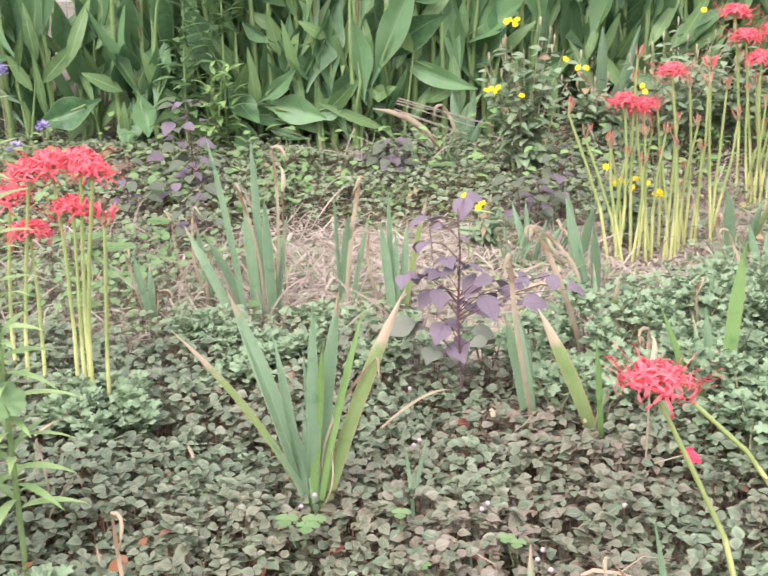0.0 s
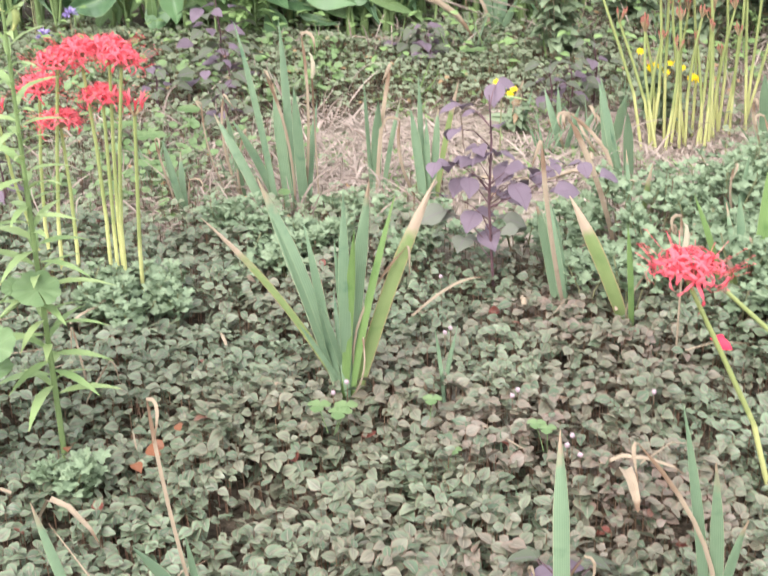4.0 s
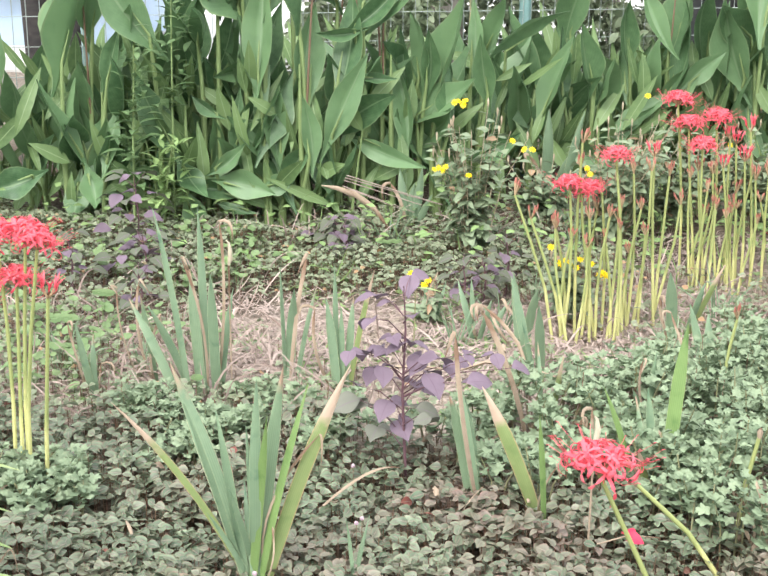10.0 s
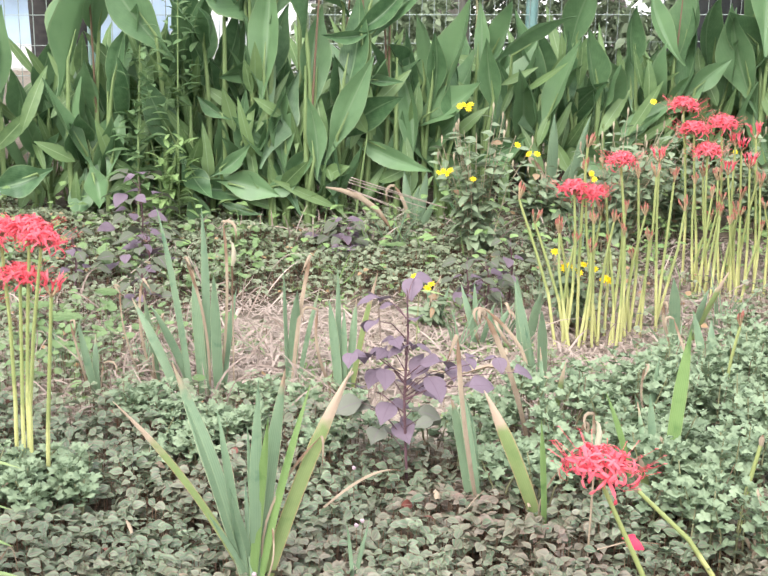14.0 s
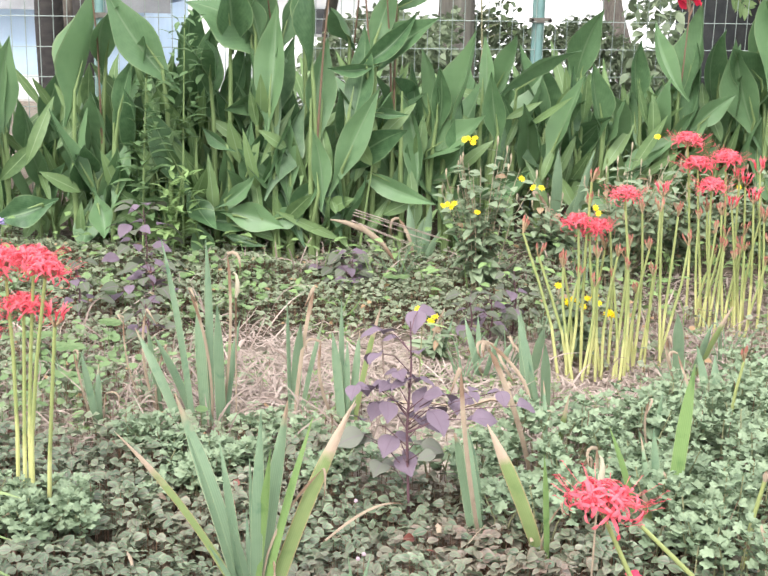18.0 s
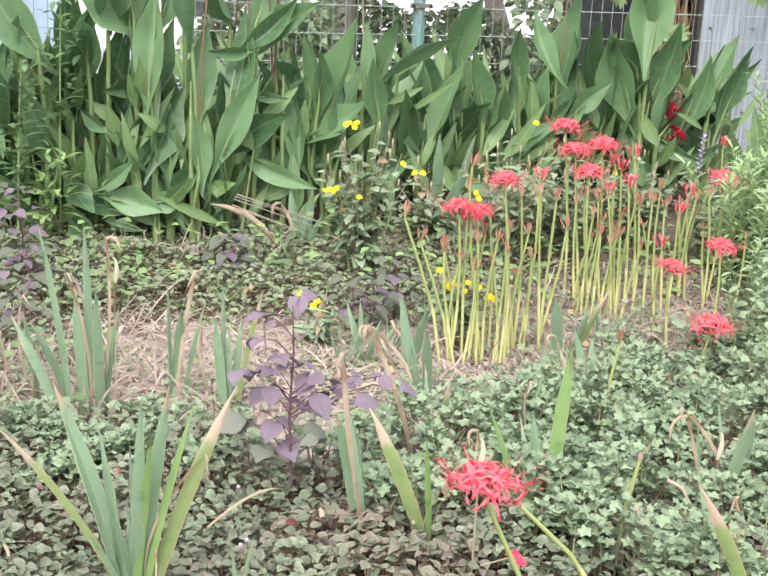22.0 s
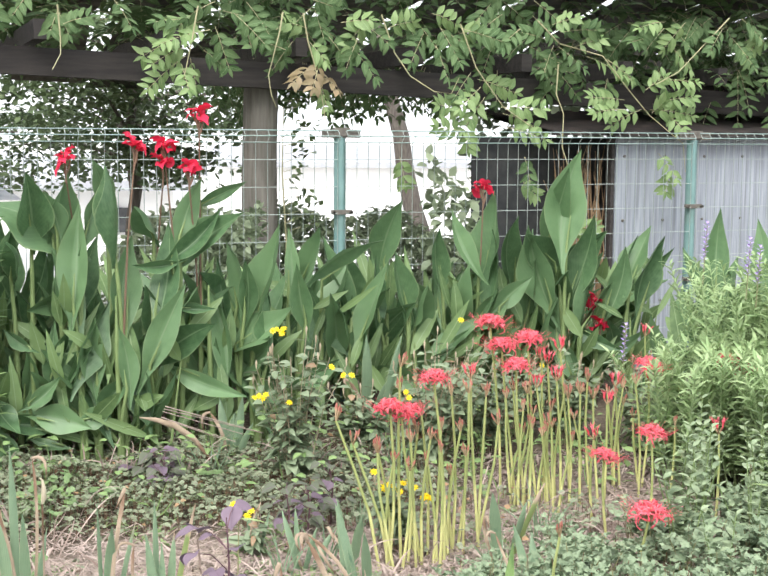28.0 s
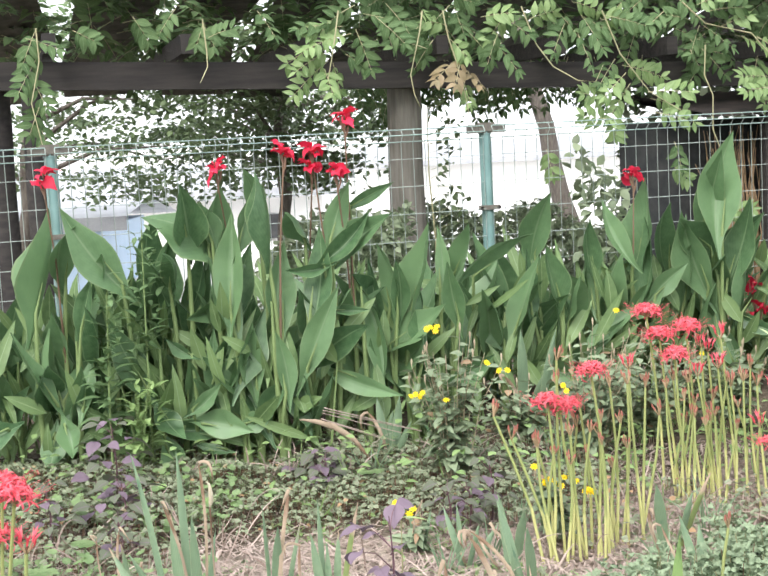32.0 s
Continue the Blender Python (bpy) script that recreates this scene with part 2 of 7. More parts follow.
STRAW = leaf_mat("straw", (0.165, 0.12, 0.10), (0.44, 0.36, 0.315), glow=0.05, rough=0.85, spec=0.15)
HUSK = leaf_mat("papery_husk", (0.46, 0.40, 0.29), (0.62, 0.56, 0.43), glow=0.2, rough=0.8)
YELLOW = leaf_mat("yellow_petal", (0.85, 0.56, 0.0), (0.92, 0.72, 0.02), glow=0.3)
MAUVE = leaf_mat("mauve_flower", (0.32, 0.22, 0.55), (0.50, 0.40, 0.70), glow=0.25)
PINK = leaf_mat("pink_flower_head", (0.33, 0.22, 0.26), (0.44, 0.33, 0.37), glow=0.1)
SEED = leaf_mat("dry_seed_head", (0.25, 0.2, 0.13), (0.4, 0.34, 0.24), glow=0.05)
GREEN_PAINT = plain_mat("green_fence_paint", (0.14, 0.255, 0.245), (0.20, 0.325, 0.31), 12.0, 0.45, 0.45, 220.0, 0.1, stain=(0.13, 0.17, 0.14))
WIRE = plain_mat("weathered_fence_wire", (0.30, 0.36, 0.33), (0.42, 0.46, 0.43), 20.0, 0.5, 0.4, 200.0, 0.1)
RAIL = plain_mat("faded_green_rail", (0.22, 0.32, 0.29), (0.32, 0.40, 0.37), 15.0, 0.5, 0.4, 200.0, 0.1)
CLAMP = plain_mat("grey_clamp_metal", (0.10, 0.09, 0.075), (0.17, 0.155, 0.13), 40.0, 0.5, 0.5, 220.0, 0.1)
OLD_WOOD = plain_mat("weathered_log", (0.15, 0.14, 0.12), (0.29, 0.27, 0.235), 7.0, 0.85, 0.2, 90.0, 0.6, stretch=(6.0, 6.0, 0.6))
DARK_WOOD = plain_mat("dark_beam_wood", (0.036, 0.034, 0.034), (0.075, 0.066, 0.061), 6.0, 0.8, 0.25, 90.0, 0.5, stretch=(0.7, 6.0, 6.0))
BARK = plain_mat("tree_bark", (0.10, 0.085, 0.075), (0.20, 0.18, 0.155), 14.0, 0.9, 0.15, 70.0, 0.9, stretch=(4.0, 4.0, 1.0))
SHEET = plain_mat("weathered_steel_sheet", (0.24, 0.265, 0.30), (0.44, 0.475, 0.525), 6.0, 0.5, 0.35, 60.0, 0.15, stretch=(20.0, 20.0, 0.5), stain=(0.10, 0.105, 0.115))
RUST = plain_mat("rusty_roof_edge", (0.025, 0.024, 0.024), (0.07, 0.055, 0.048), 10.0, 0.8, 0.2, 90.0, 0.4)
BRUSH = leaf_mat("dry_brushwood", (0.22, 0.14, 0.08), (0.36, 0.25, 0.15), glow=0.0, rough=0.9)
BLACK = plain_mat("bay_shade_and_panes", (0.045, 0.049, 0.052), (0.09, 0.09, 0.089), 12.0, 0.8, 0.2, 90.0, 0.2)
WALL = plain_mat("cream_render", (0.80, 0.79, 0.77), (0.86, 0.85, 0.83), 3.0, 0.85, 0.2, 90.0, 0.2)
ROOF = plain_mat("grey_roof_sheet", (0.30, 0.31, 0.33), (0.42, 0.43, 0.45), 5.0, 0.6, 0.3, 90.0, 0.2)
BLUE_SHEET = plain_mat("pale_blue_sheet", (0.42, 0.55, 0.70), (0.52, 0.64, 0.78), 5.0, 0.6, 0.3, 90.0, 0.2)


def soil_mat():
    m = Nodes("soil_with_mulch", 0.95, 0.1)
    c = m.mix(m.ramp(m.noise(2.2, 4.0), 0.4, 0.62), (0.17, 0.14, 0.11), (0.36, 0.31, 0.255))
    c = m.mix(m.ramp(m.noise(55.0, 4.0), 0.35, 0.68), c, (0.46, 0.39, 0.32))
    c = m.mix(m.ramp(m.noise(160.0, 2.0), 0.55, 0.8), c, (0.09, 0.065, 0.05))
    # darker soil under the creeper and the cannas, pale mulch only in the strip between
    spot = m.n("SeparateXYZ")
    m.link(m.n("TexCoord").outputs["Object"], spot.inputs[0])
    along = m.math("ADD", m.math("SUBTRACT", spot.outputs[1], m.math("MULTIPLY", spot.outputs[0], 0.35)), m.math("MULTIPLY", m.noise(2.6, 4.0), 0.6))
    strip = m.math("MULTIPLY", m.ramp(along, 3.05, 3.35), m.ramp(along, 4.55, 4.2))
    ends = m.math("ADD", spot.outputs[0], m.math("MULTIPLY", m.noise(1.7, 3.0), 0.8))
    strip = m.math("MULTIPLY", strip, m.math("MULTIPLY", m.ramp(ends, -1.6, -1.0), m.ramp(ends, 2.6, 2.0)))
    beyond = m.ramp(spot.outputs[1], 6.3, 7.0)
    # shade in the gaps between the plants is put into this soil colour
    shaded_soil = m.mix(m.ramp(m.noise(60.0, 4.0), 0.35, 0.7), (0.05, 0.04, 0.03), (0.15, 0.12, 0.09))
    c = m.mix(m.math("MAXIMUM", strip, beyond), shaded_soil, c)
    m.colour(c)
    m.bump(m.noise(70.0, 6.0), 0.8, 0.012)
    return m.mat


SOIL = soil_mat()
CONCRETE = plain_mat("pale_concrete_yard", (0.62, 0.61, 0.58), (0.72, 0.71, 0.69), 1.5, 0.85, 0.2, 60.0, 0.2, stain=(0.5, 0.49, 0.46))

# ---- building blocks ----
rng = random.Random(7)
UP = Vector((0, 0, 1))


class Soup:
    """Collects strips, leaves and tubes, with one texture square a piece, into one mesh."""

    def __init__(self):
        self.v, self.f, self.uv, self.m = [], [], [], []

    def grid(self, rows, mat=0, uvs=None):
        """Rows of points, joined into faces; the texture runs across and along."""
        at, n, w = len(self.v), len(rows), len(rows[0])
        for r in rows:
            self.v.extend(tuple(p) for p in r)
        for i in range(n - 1):
            for j in range(w - 1):
                a = at + i * w + j
                self.f.append((a, a + 1, a + w + 1, a + w))
                s, t = (w - 1), (n - 1)
                self.uv.extend(((j / s, i / t), ((j + 1) / s, i / t), ((j + 1) / s, (i + 1) / t), (j / s, (i + 1) / t)))
                self.m.append(mat)

    def leaf(self, base, way, face, length, width, mat=0, n=5, shape=0.42, droop=0.15, fold=0.12, stalk=0.0, wave=0.0):
        """A leaf from its base along way, its upper side towards face; shape: where it is widest."""
        way = Vector(way).normalized()
        side = way.cross(Vector(face))
        side = side.normalized() if side.length > 1e-4 else way.orthogonal().normalized()
        up = side.cross(way)
        rows = []
        for i in range(n + 1):
            t = i / n
            if t < shape:
                w = math.sin(t / shape * math.pi / 2) ** 0.8
            else:
                w = 1 - ((t - shape) / (1 - shape)) ** 1.7
            w = max(w, 0.03) * width / 2
            mid = Vector(base) + way * (length * (t * (1 - 0.25 * droop * t) + stalk)) - up * (droop * length * t * t)
            lift = up * (w * 2 * fold) + up * (wave * width * math.sin(t * 9))
            rows.append((mid - side * w + lift, mid, mid + side * w + lift))
        self.grid(rows, mat)

    def blade(self, base, tip, width, mat=0, n=7, bow=(0, 0, 0), face=(0, -1, 0), point=0.55, fold=0.06):
        """A sword-shaped blade from base to tip, bowed sideways, pointed past the share given."""
        base, tip, bow = Vector(base), Vector(tip), Vector(bow)
        rows = []
        for i in range(n + 1):
            t = i / n
            mid = base.lerp(tip, t) + bow * (4 * t * (1 - t))
            way = (tip - base + bow * (4 - 8 * t)).normalized()
            side = way.cross(Vector(face)).normalized()
            w = width / 2 * (0.75 + 0.25 * min(1, t * 4)) * (1 if t < point else max(0.04, 1 - ((t - point) / (1 - point)) ** 1.6))
            up = side.cross(way)
            rows.append((mid - side * w, mid + up * (width * fold), mid + side * w))
        self.grid(rows, mat)

    def tube(self, points, radii, mat=0, sides=5):
        points = [Vector(p) for p in points]
        if isinstance(radii, (int, float)):
            radii = [radii] * len(points)
        rows = []
        for i, p in enumerate(points):
            way = points[min(i + 1, len(points) - 1)] - points[max(i - 1, 0)]
            a = way.orthogonal().normalized()
            a = (Vector((1, 0, 0)) - way.normalized() * way.normalized().x).normalized() if abs(way.normalized().x) < 0.9 else a
            b = way.normalized().cross(a)
            rows.append([p + (a * math.cos(k * math.tau / sides) + b * math.sin(k * math.tau / sides)) * radii[i] for k in range(sides + 1)])
        self.grid(rows, mat)

    def box(self, lo, hi, mat=0):
        (a, b, c), (d, e, f) = lo, hi
        at = len(self.v)
        self.v.extend(((a, b, c), (d, b, c), (d, e, c), (a, e, c), (a, b, f), (d, b, f), (d, e, f), (a, e, f)))
        for q in ((3, 2, 1, 0), (4, 5, 6, 7), (0, 1, 5, 4), (1, 2, 6, 5), (2, 3, 7, 6), (3, 0, 4, 7)):
            self.f.append(tuple(at + k for k in q))
            self.uv.extend(((0, 0), (1, 0), (1, 1), (0, 1)))
            self.m.append(mat)

    def disc(self, centre, normal, radius, mat=0, lobes=0, dent=0.2, cup=0.1, points=14):
        """A round or lobed leaf as a fan of quads."""
        normal = Vector(normal).normalized()
        a = normal.orthogonal().normalized()
        b = normal.cross(a)
        turn = rng.random() * 6.28
        rows = []
        for k in range(points + 1):
            ang = turn + k / points * (math.tau * (0.985 if lobes else 1))
            r = radius * (1 - dent * (0.5 + 0.5 * math.cos(k / points * lobes * math.tau)) if lobes else 1)
            way = a * math.cos(ang) + b * math.sin(ang)
            c = Vector(centre)
            rows.append((c, c + way * (r * 0.55) + normal * (cup * radius * 0.4), c + way * r + normal * (cup * radius)))
        self.grid(rows, mat)

    def lobed(self, base, way, face, length, width, mat=0, lobes=6, dent=0.45, cup=0.12, points=24):
        """A deeply lobed leaf, its stalk at base."""
        way = Vector(way).normalized()
        side = way.cross(Vector(face)).normalized()
        up = side.cross(way)
        mid = Vector(base) + way * (length * 0.5)
        rows = []
        for k in range(points + 1):
            a = k / points * math.tau
            r = 1 - dent * (0.5 - 0.5 * math.cos(lobes * a)) - (0.25 if abs(a - math.pi) < 0.3 else 0)
            o = way * (math.cos(a) * length * 0.5 * r) + side * (math.sin(a) * width * 0.5 * r)
            rows.append((mid, mid + o * 0.55 + up * (cup * width * 0.25), mid + o + up * (cup * width * (0.5 + 0.5 * math.sin(2 * a)) - 0.12 * width * max(0, math.cos(a)))))
        self.grid(rows, mat)

    def mesh(self, name, mats, smooth=True):
        me = bpy.data.meshes.new(name)
        me.from_pydata(self.v, [], self.f)
        layer = me.uv_layers.new(name="UVMap")
        layer.data.foreach_set("uv", np.array(self.uv, dtype=np.float32).ravel())
        for m in mats:
            me.materials.append(m)
        me.polygons.foreach_set("material_index", np.array(self.m, dtype=np.int32))
        me.polygons.foreach_set("use_smooth", np.full(len(self.f), smooth))
        me.update()
        return me


def part(name, soup, mats, parent=None, label="", smooth=True):
    """Links a soup, or a mesh, as one object under a thing or a part."""
    mats = mats if isinstance(mats, (list, tuple)) else [mats]
    ob = new(name, soup if isinstance(soup, bpy.types.Mesh) else soup.mesh(name, mats, smooth))
    if parent:
        ob.parent = parent
    return tagged(ob, label) if label else ob


def thing(name, x, y, z, label, category, group="", kind=""):
    ob = new(name)
    ob.location = (x, y, z)
    ob.empty_display_size = 0.05
    return tagged(ob, label, category, group, kind)


def jit(s):
    return rng.uniform(-s, s)


def rand_dir(flat=0.0):
    v = Vector((jit(1), jit(1), jit(1) * (1 - flat)))
    return v.normalized() if v.length > 1e-3 else UP.copy()


def ground_z(x, y):
    """The bed's gentle unevenness."""
    return 0.025 * noise.noise((x * 0.9, y * 0.9, 3.1)) + 0.012 * noise.noise((x * 4.0, y * 4.0, 8.2)) - 0.02


# ---- the ground: one sheet out to the horizon ----


def build_ground():
    xs = sorted({round(-2.6 + 0.08 * i, 3) for i in range(91)} | {-900.0, -200.0, -40.0, -10.0, -5.0, 6.5, 10.0, 40.0, 200.0, 900.0})
    ys = sorted({round(0.4 + 0.08 * i, 3) for i in range(91)} | {-900.0, -200.0, -40.0, -8.0, -2.0, 9.0, 14.0, 40.0, 200.0, 900.0})
    s = Soup()
    s.grid([[(x, y, ground_z(x, y) if abs(x) < 4 and -0.5 < y < 8 else -0.03) for x in xs] for y in ys])
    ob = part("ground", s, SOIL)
    tagged(ob, "brown garden soil with scattered dry mulch", "ground", kind="structure")


build_ground()


def build_yard():
    s = Soup()
    s.box((-900.0, 9.6, -0.06), (900.0, 890.0, -0.012))
    tagged(part("pavement", s, CONCRETE, None, "", False), "pale concrete yard beyond the garden", "pavement", kind="structure")


build_yard()

# ---- mesh fence along the back of the bed ----
FENCE = Matrix.Translation((0.495, 6.1, 0)) @ Matrix.Rotation(math.atan2(0.268, 0.963), 4, "Z")
FENCE_TOP, ROW, COL, SPAN = 1.27, 0.128, 0.0572, 2.0


def build_fence():
    fence = thing("mesh_fence", 0, 0, 0, "green steel posts carrying weathered welded wire panels behind the cannas", "fence")
    fence.matrix_world = FENCE
    post = Soup()
    post.tube([(0, 0, -0.05), (0, 0, FENCE_TOP - 0.035)], 0.028, 0, 12)
    post.tube([(0, 0, FENCE_TOP - 0.035), (0, 0, FENCE_TOP - 0.012), (0, 0, FENCE_TOP - 0.005)], [0.031, 0.031, 0.008], 0, 12)
    post_mesh = post.mesh("post", [GREEN_PAINT])
    cap = Soup()
    cap.box((-0.095, -0.03, FENCE_TOP - 0.028), (0.095, -0.012, FENCE_TOP + 0.012))
    cap.box((-0.04, -0.036, FENCE_TOP - 0.02), (0.04, -0.012, FENCE_TOP + 0.02))
    cap_mesh = cap.mesh("top_bracket", [CLAMP], False)
    clamp = Soup()
    clamp.box((-0.052, -0.034, -0.011), (0.052, -0.022, 0.011))
    clamp.tube([(-0.044, -0.02, 0), (-0.044, -0.052, 0)], 0.008, 0, 6)
    clamp.tube([(0.044, -0.02, 0), (0.044, -0.052, 0)], 0.008, 0, 6)
    clamp_mesh = clamp.mesh("clamp", [CLAMP], False)
    for i in range(-2, 4):
        p = part("post", post_mesh, None, fence, "round green-painted steel post")
        p.location = (i * SPAN, 0.03, 0)
        part("top_bracket", cap_mesh, None, p)
        for z in (0.89, 0.5, 0.12):
            c = part("clamp", clamp_mesh, None, p)
            c.location = (0, 0, z)
    upright = Soup()
    upright.tube([(0, 0, 0.02), (0, 0, FENCE_TOP - 0.05), (0, -0.035, FENCE_TOP - 0.02), (0, -0.01, FENCE_TOP + 0.005)], 0.0019, 0, 4)
    upright_mesh = upright.mesh("wire", [WIRE])
    cross = Soup()
    half, cols = SPAN / 2 - 0.02, int(SPAN / COL)
    cross.tube([(-half, -0.003, 0), (half, -0.003, 0)], 0.0022, 0, 4)
    cross_mesh = cross.mesh("wire", [WIRE])
    rails = []
    for y, z in ((-0.004, -0.05), (-0.037, -0.02), (-0.01, 0.006)):
        rail = Soup()
        rail.tube([(-half, y, FENCE_TOP + z), (half, y, FENCE_TOP + z)], 0.0028, 0, 5)
        rails.append(rail.mesh("top_rail", [RAIL]))
    for i in range(-2, 3):
        w = part("wire_panel", rails[0], None, fence, "welded wire panel with a folded green top rail")
        w.location = ((i + 0.5) * SPAN, 0, 0)
        for r in rails[1:]:
            part("top_rail", r, None, w)
        for k in range(cols + 1):
            part("wire", upright_mesh, None, w).location = (-half + k * (2 * half / cols), 0, 0)
        for k in range(9):
            part("wire", cross_mesh, None, w).location = (0, 0, FENCE_TOP - 0.13 - k * ROW)


build_fence()


# ---- shed behind the fence ----


def build_shed():
    shed = thing("shed", 0, 0, 0, "low garden shed of stained pale steel sheet under a rusty roof", "shed")
    shed.matrix_world = FENCE @ Matrix.Translation((1.68, 0.28, 0))
    w = Soup()
    n = 40
    rows = [[(k * 0.1 + (0.0 if k % 2 else 0.006), 0.005 * (k % 2), z) for k in range(n)] for z in (-0.05, 0.6, 1.272)]
    w.grid(rows)
    w.box((0.0, 0.02, -0.05), (3.9, 0.08, 1.24))
    part("wall", w, SHEET, shed, "ribbed pale grey steel sheet with dark streaks", False)
    for i in range(15):
        for z in (0.35, 0.80, 1.15):
            screws = Soup()
            screws.tube([(0.06 + i * 0.26, 0.012, z), (0.06 + i * 0.26, -0.004, z), (0.06 + i * 0.26, -0.005, z)], [0.008, 0.008, 0.001], 0, 6)
            part("screw", screws, CLAMP, shed)
    r = Soup()
    r.grid([[(x, y, z) for x in (-0.45, 0.7, 1.9, 3.1, 4.2)] for y, z in ((-0.11, 1.262), (-0.11, 1.285), (0.35, 1.345), (0.8, 1.41), (0.8, 1.385), (0.35, 1.32), (-0.11, 1.262))])
    part("roof", r, RUST, shed, "rust-stained dark roof edge", False)
    # flat near-black panel stands in for the shade inside the open bay
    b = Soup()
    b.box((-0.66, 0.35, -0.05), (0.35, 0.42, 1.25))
    part("bay_shade_panel", b, BLACK, shed, "near-black panel standing in for the open bay's shade", False)
    p = Soup()
    p.box((-0.02, -0.0, -0.05), (0.0, 0.06, 1.26))
    part("corner_post", p, DARK_WOOD, shed, "", False)
    bundle = thing("brushwood", 0, 0, 0, "bundle of dry brown sticks standing in the shed's open bay", "brushwood")
    bundle.matrix_world = shed.matrix_world
    for i in range(90):
        x = jit(0.125) - 0.135
        top = rng.uniform(0.9, 1.24)
        br = Soup()
        br.tube([(x, 0.12 + jit(0.08), 0.0), (x + jit(0.05), 0.12 + jit(0.08), top * 0.6), (x + jit(0.1), 0.12 + jit(0.08), top)], [0.006, 0.005, 0.002], 0, 4)
        part("stick", br, BRUSH, bundle)


build_shed()

# ---- pergola beyond the fence ----


def build_pergola():
    pergola = thing("pergola", 0, 0, 0, "dark timber pergola on weathered log columns, overgrown with wisteria", "pergola")
    pergola.matrix_world = FENCE
    for along, off, r, mat, lab in ((-0.18, 0.75, 0.098, OLD_WOOD, "grey weathered log column"), (-2.06, 0.62, 0.05, DARK_WOOD, "dark round column"), (-2.22, 0.8, 0.07, DARK_WOOD, "dark round column"), (2.75, 1.6, 0.1, OLD_WOOD, "grey weathered log column")):
        c = Soup()
        pts = [(along + 0.006 * math.sin(z * 5), off, z) for z in (-0.1, 0.2, 0.5, 0.8, 1.1, 1.4, 1.62)]
        c.tube(pts, [r * (1.05 - 0.03 * k + 0.02 * (k % 2)) for k in range(7)], 0, 16)
        part("column", c, mat, pergola, lab)
    beam = Soup()
    rows = []
    for k in range(25):
        x = -3.4 + k * 0.3
        z = 1.615 - 0.034 * (x + 2.0)
        h, d = 0.065, 0.05
        rows.append([(x, 0.62 - d, z - h), (x, 0.62 + d, z - h), (x, 0.62 + d, z + h), (x, 0.62 - d, z + h), (x, 0.62 - d, z - h)])
    beam.grid(rows)
    part("beam", beam, DARK_WOOD, pergola, "long dark timber beam", False)
    for k in range(11):
        x = -3.2 + k * 0.62
        j = Soup()
        z = 1.70 - 0.034 * (x + 2.0)
        j.box((x - 0.03, 0.3, z), (x + 0.03, 3.2, z + 0.09))
        part("rafter", j, DARK_WOOD, pergola, "", False)


build_pergola()

# ---- wisteria over the pergola ----


def pinnate(mats_soup, base, way, length, pairs, leaflet, mat, droop=0.35):
    """One feathered leaf: a stalk with leaflets in pairs."""
    way = Vector(way).normalized()
    side = way.cross(UP)
    side = side.normalized() if side.length > 0.05 else Vector((1, 0, 0))
    up = side.cross(way)
    pts = [Vector(base) + way * (length * t) - UP * (droop * length * t * t) for t in (0, 0.33, 0.66, 1)]
    mats_soup.tube(pts, [0.0022, 0.002, 0.0015, 0.001], 2, 3)
    for k in range(pairs):
        t = 0.22 + 0.74 * k / (pairs - 1)
        at = Vector(base) + way * (length * t) - UP * (droop * length * t * t)
        size = leaflet * (0.75 + 0.5 * math.sin(0.5 + 2.2 * t))
        for s in (-1, 1):
            mats_soup.leaf(at, side * s + way * rng.uniform(0.35, 0.8) - up * rng.uniform(-0.1, 0.3), up + rand_dir() * 0.3, size * rng.uniform(0.85, 1.15), size * 0.40, mat, 5, 0.42, rng.uniform(0.05, 0.35), 0.12)
    end = pts[-1]
    mats_soup.leaf(end, way - UP * droop, up, leaflet, leaflet * 0.42, mat, 4, 0.4, 0.2, 0.1)


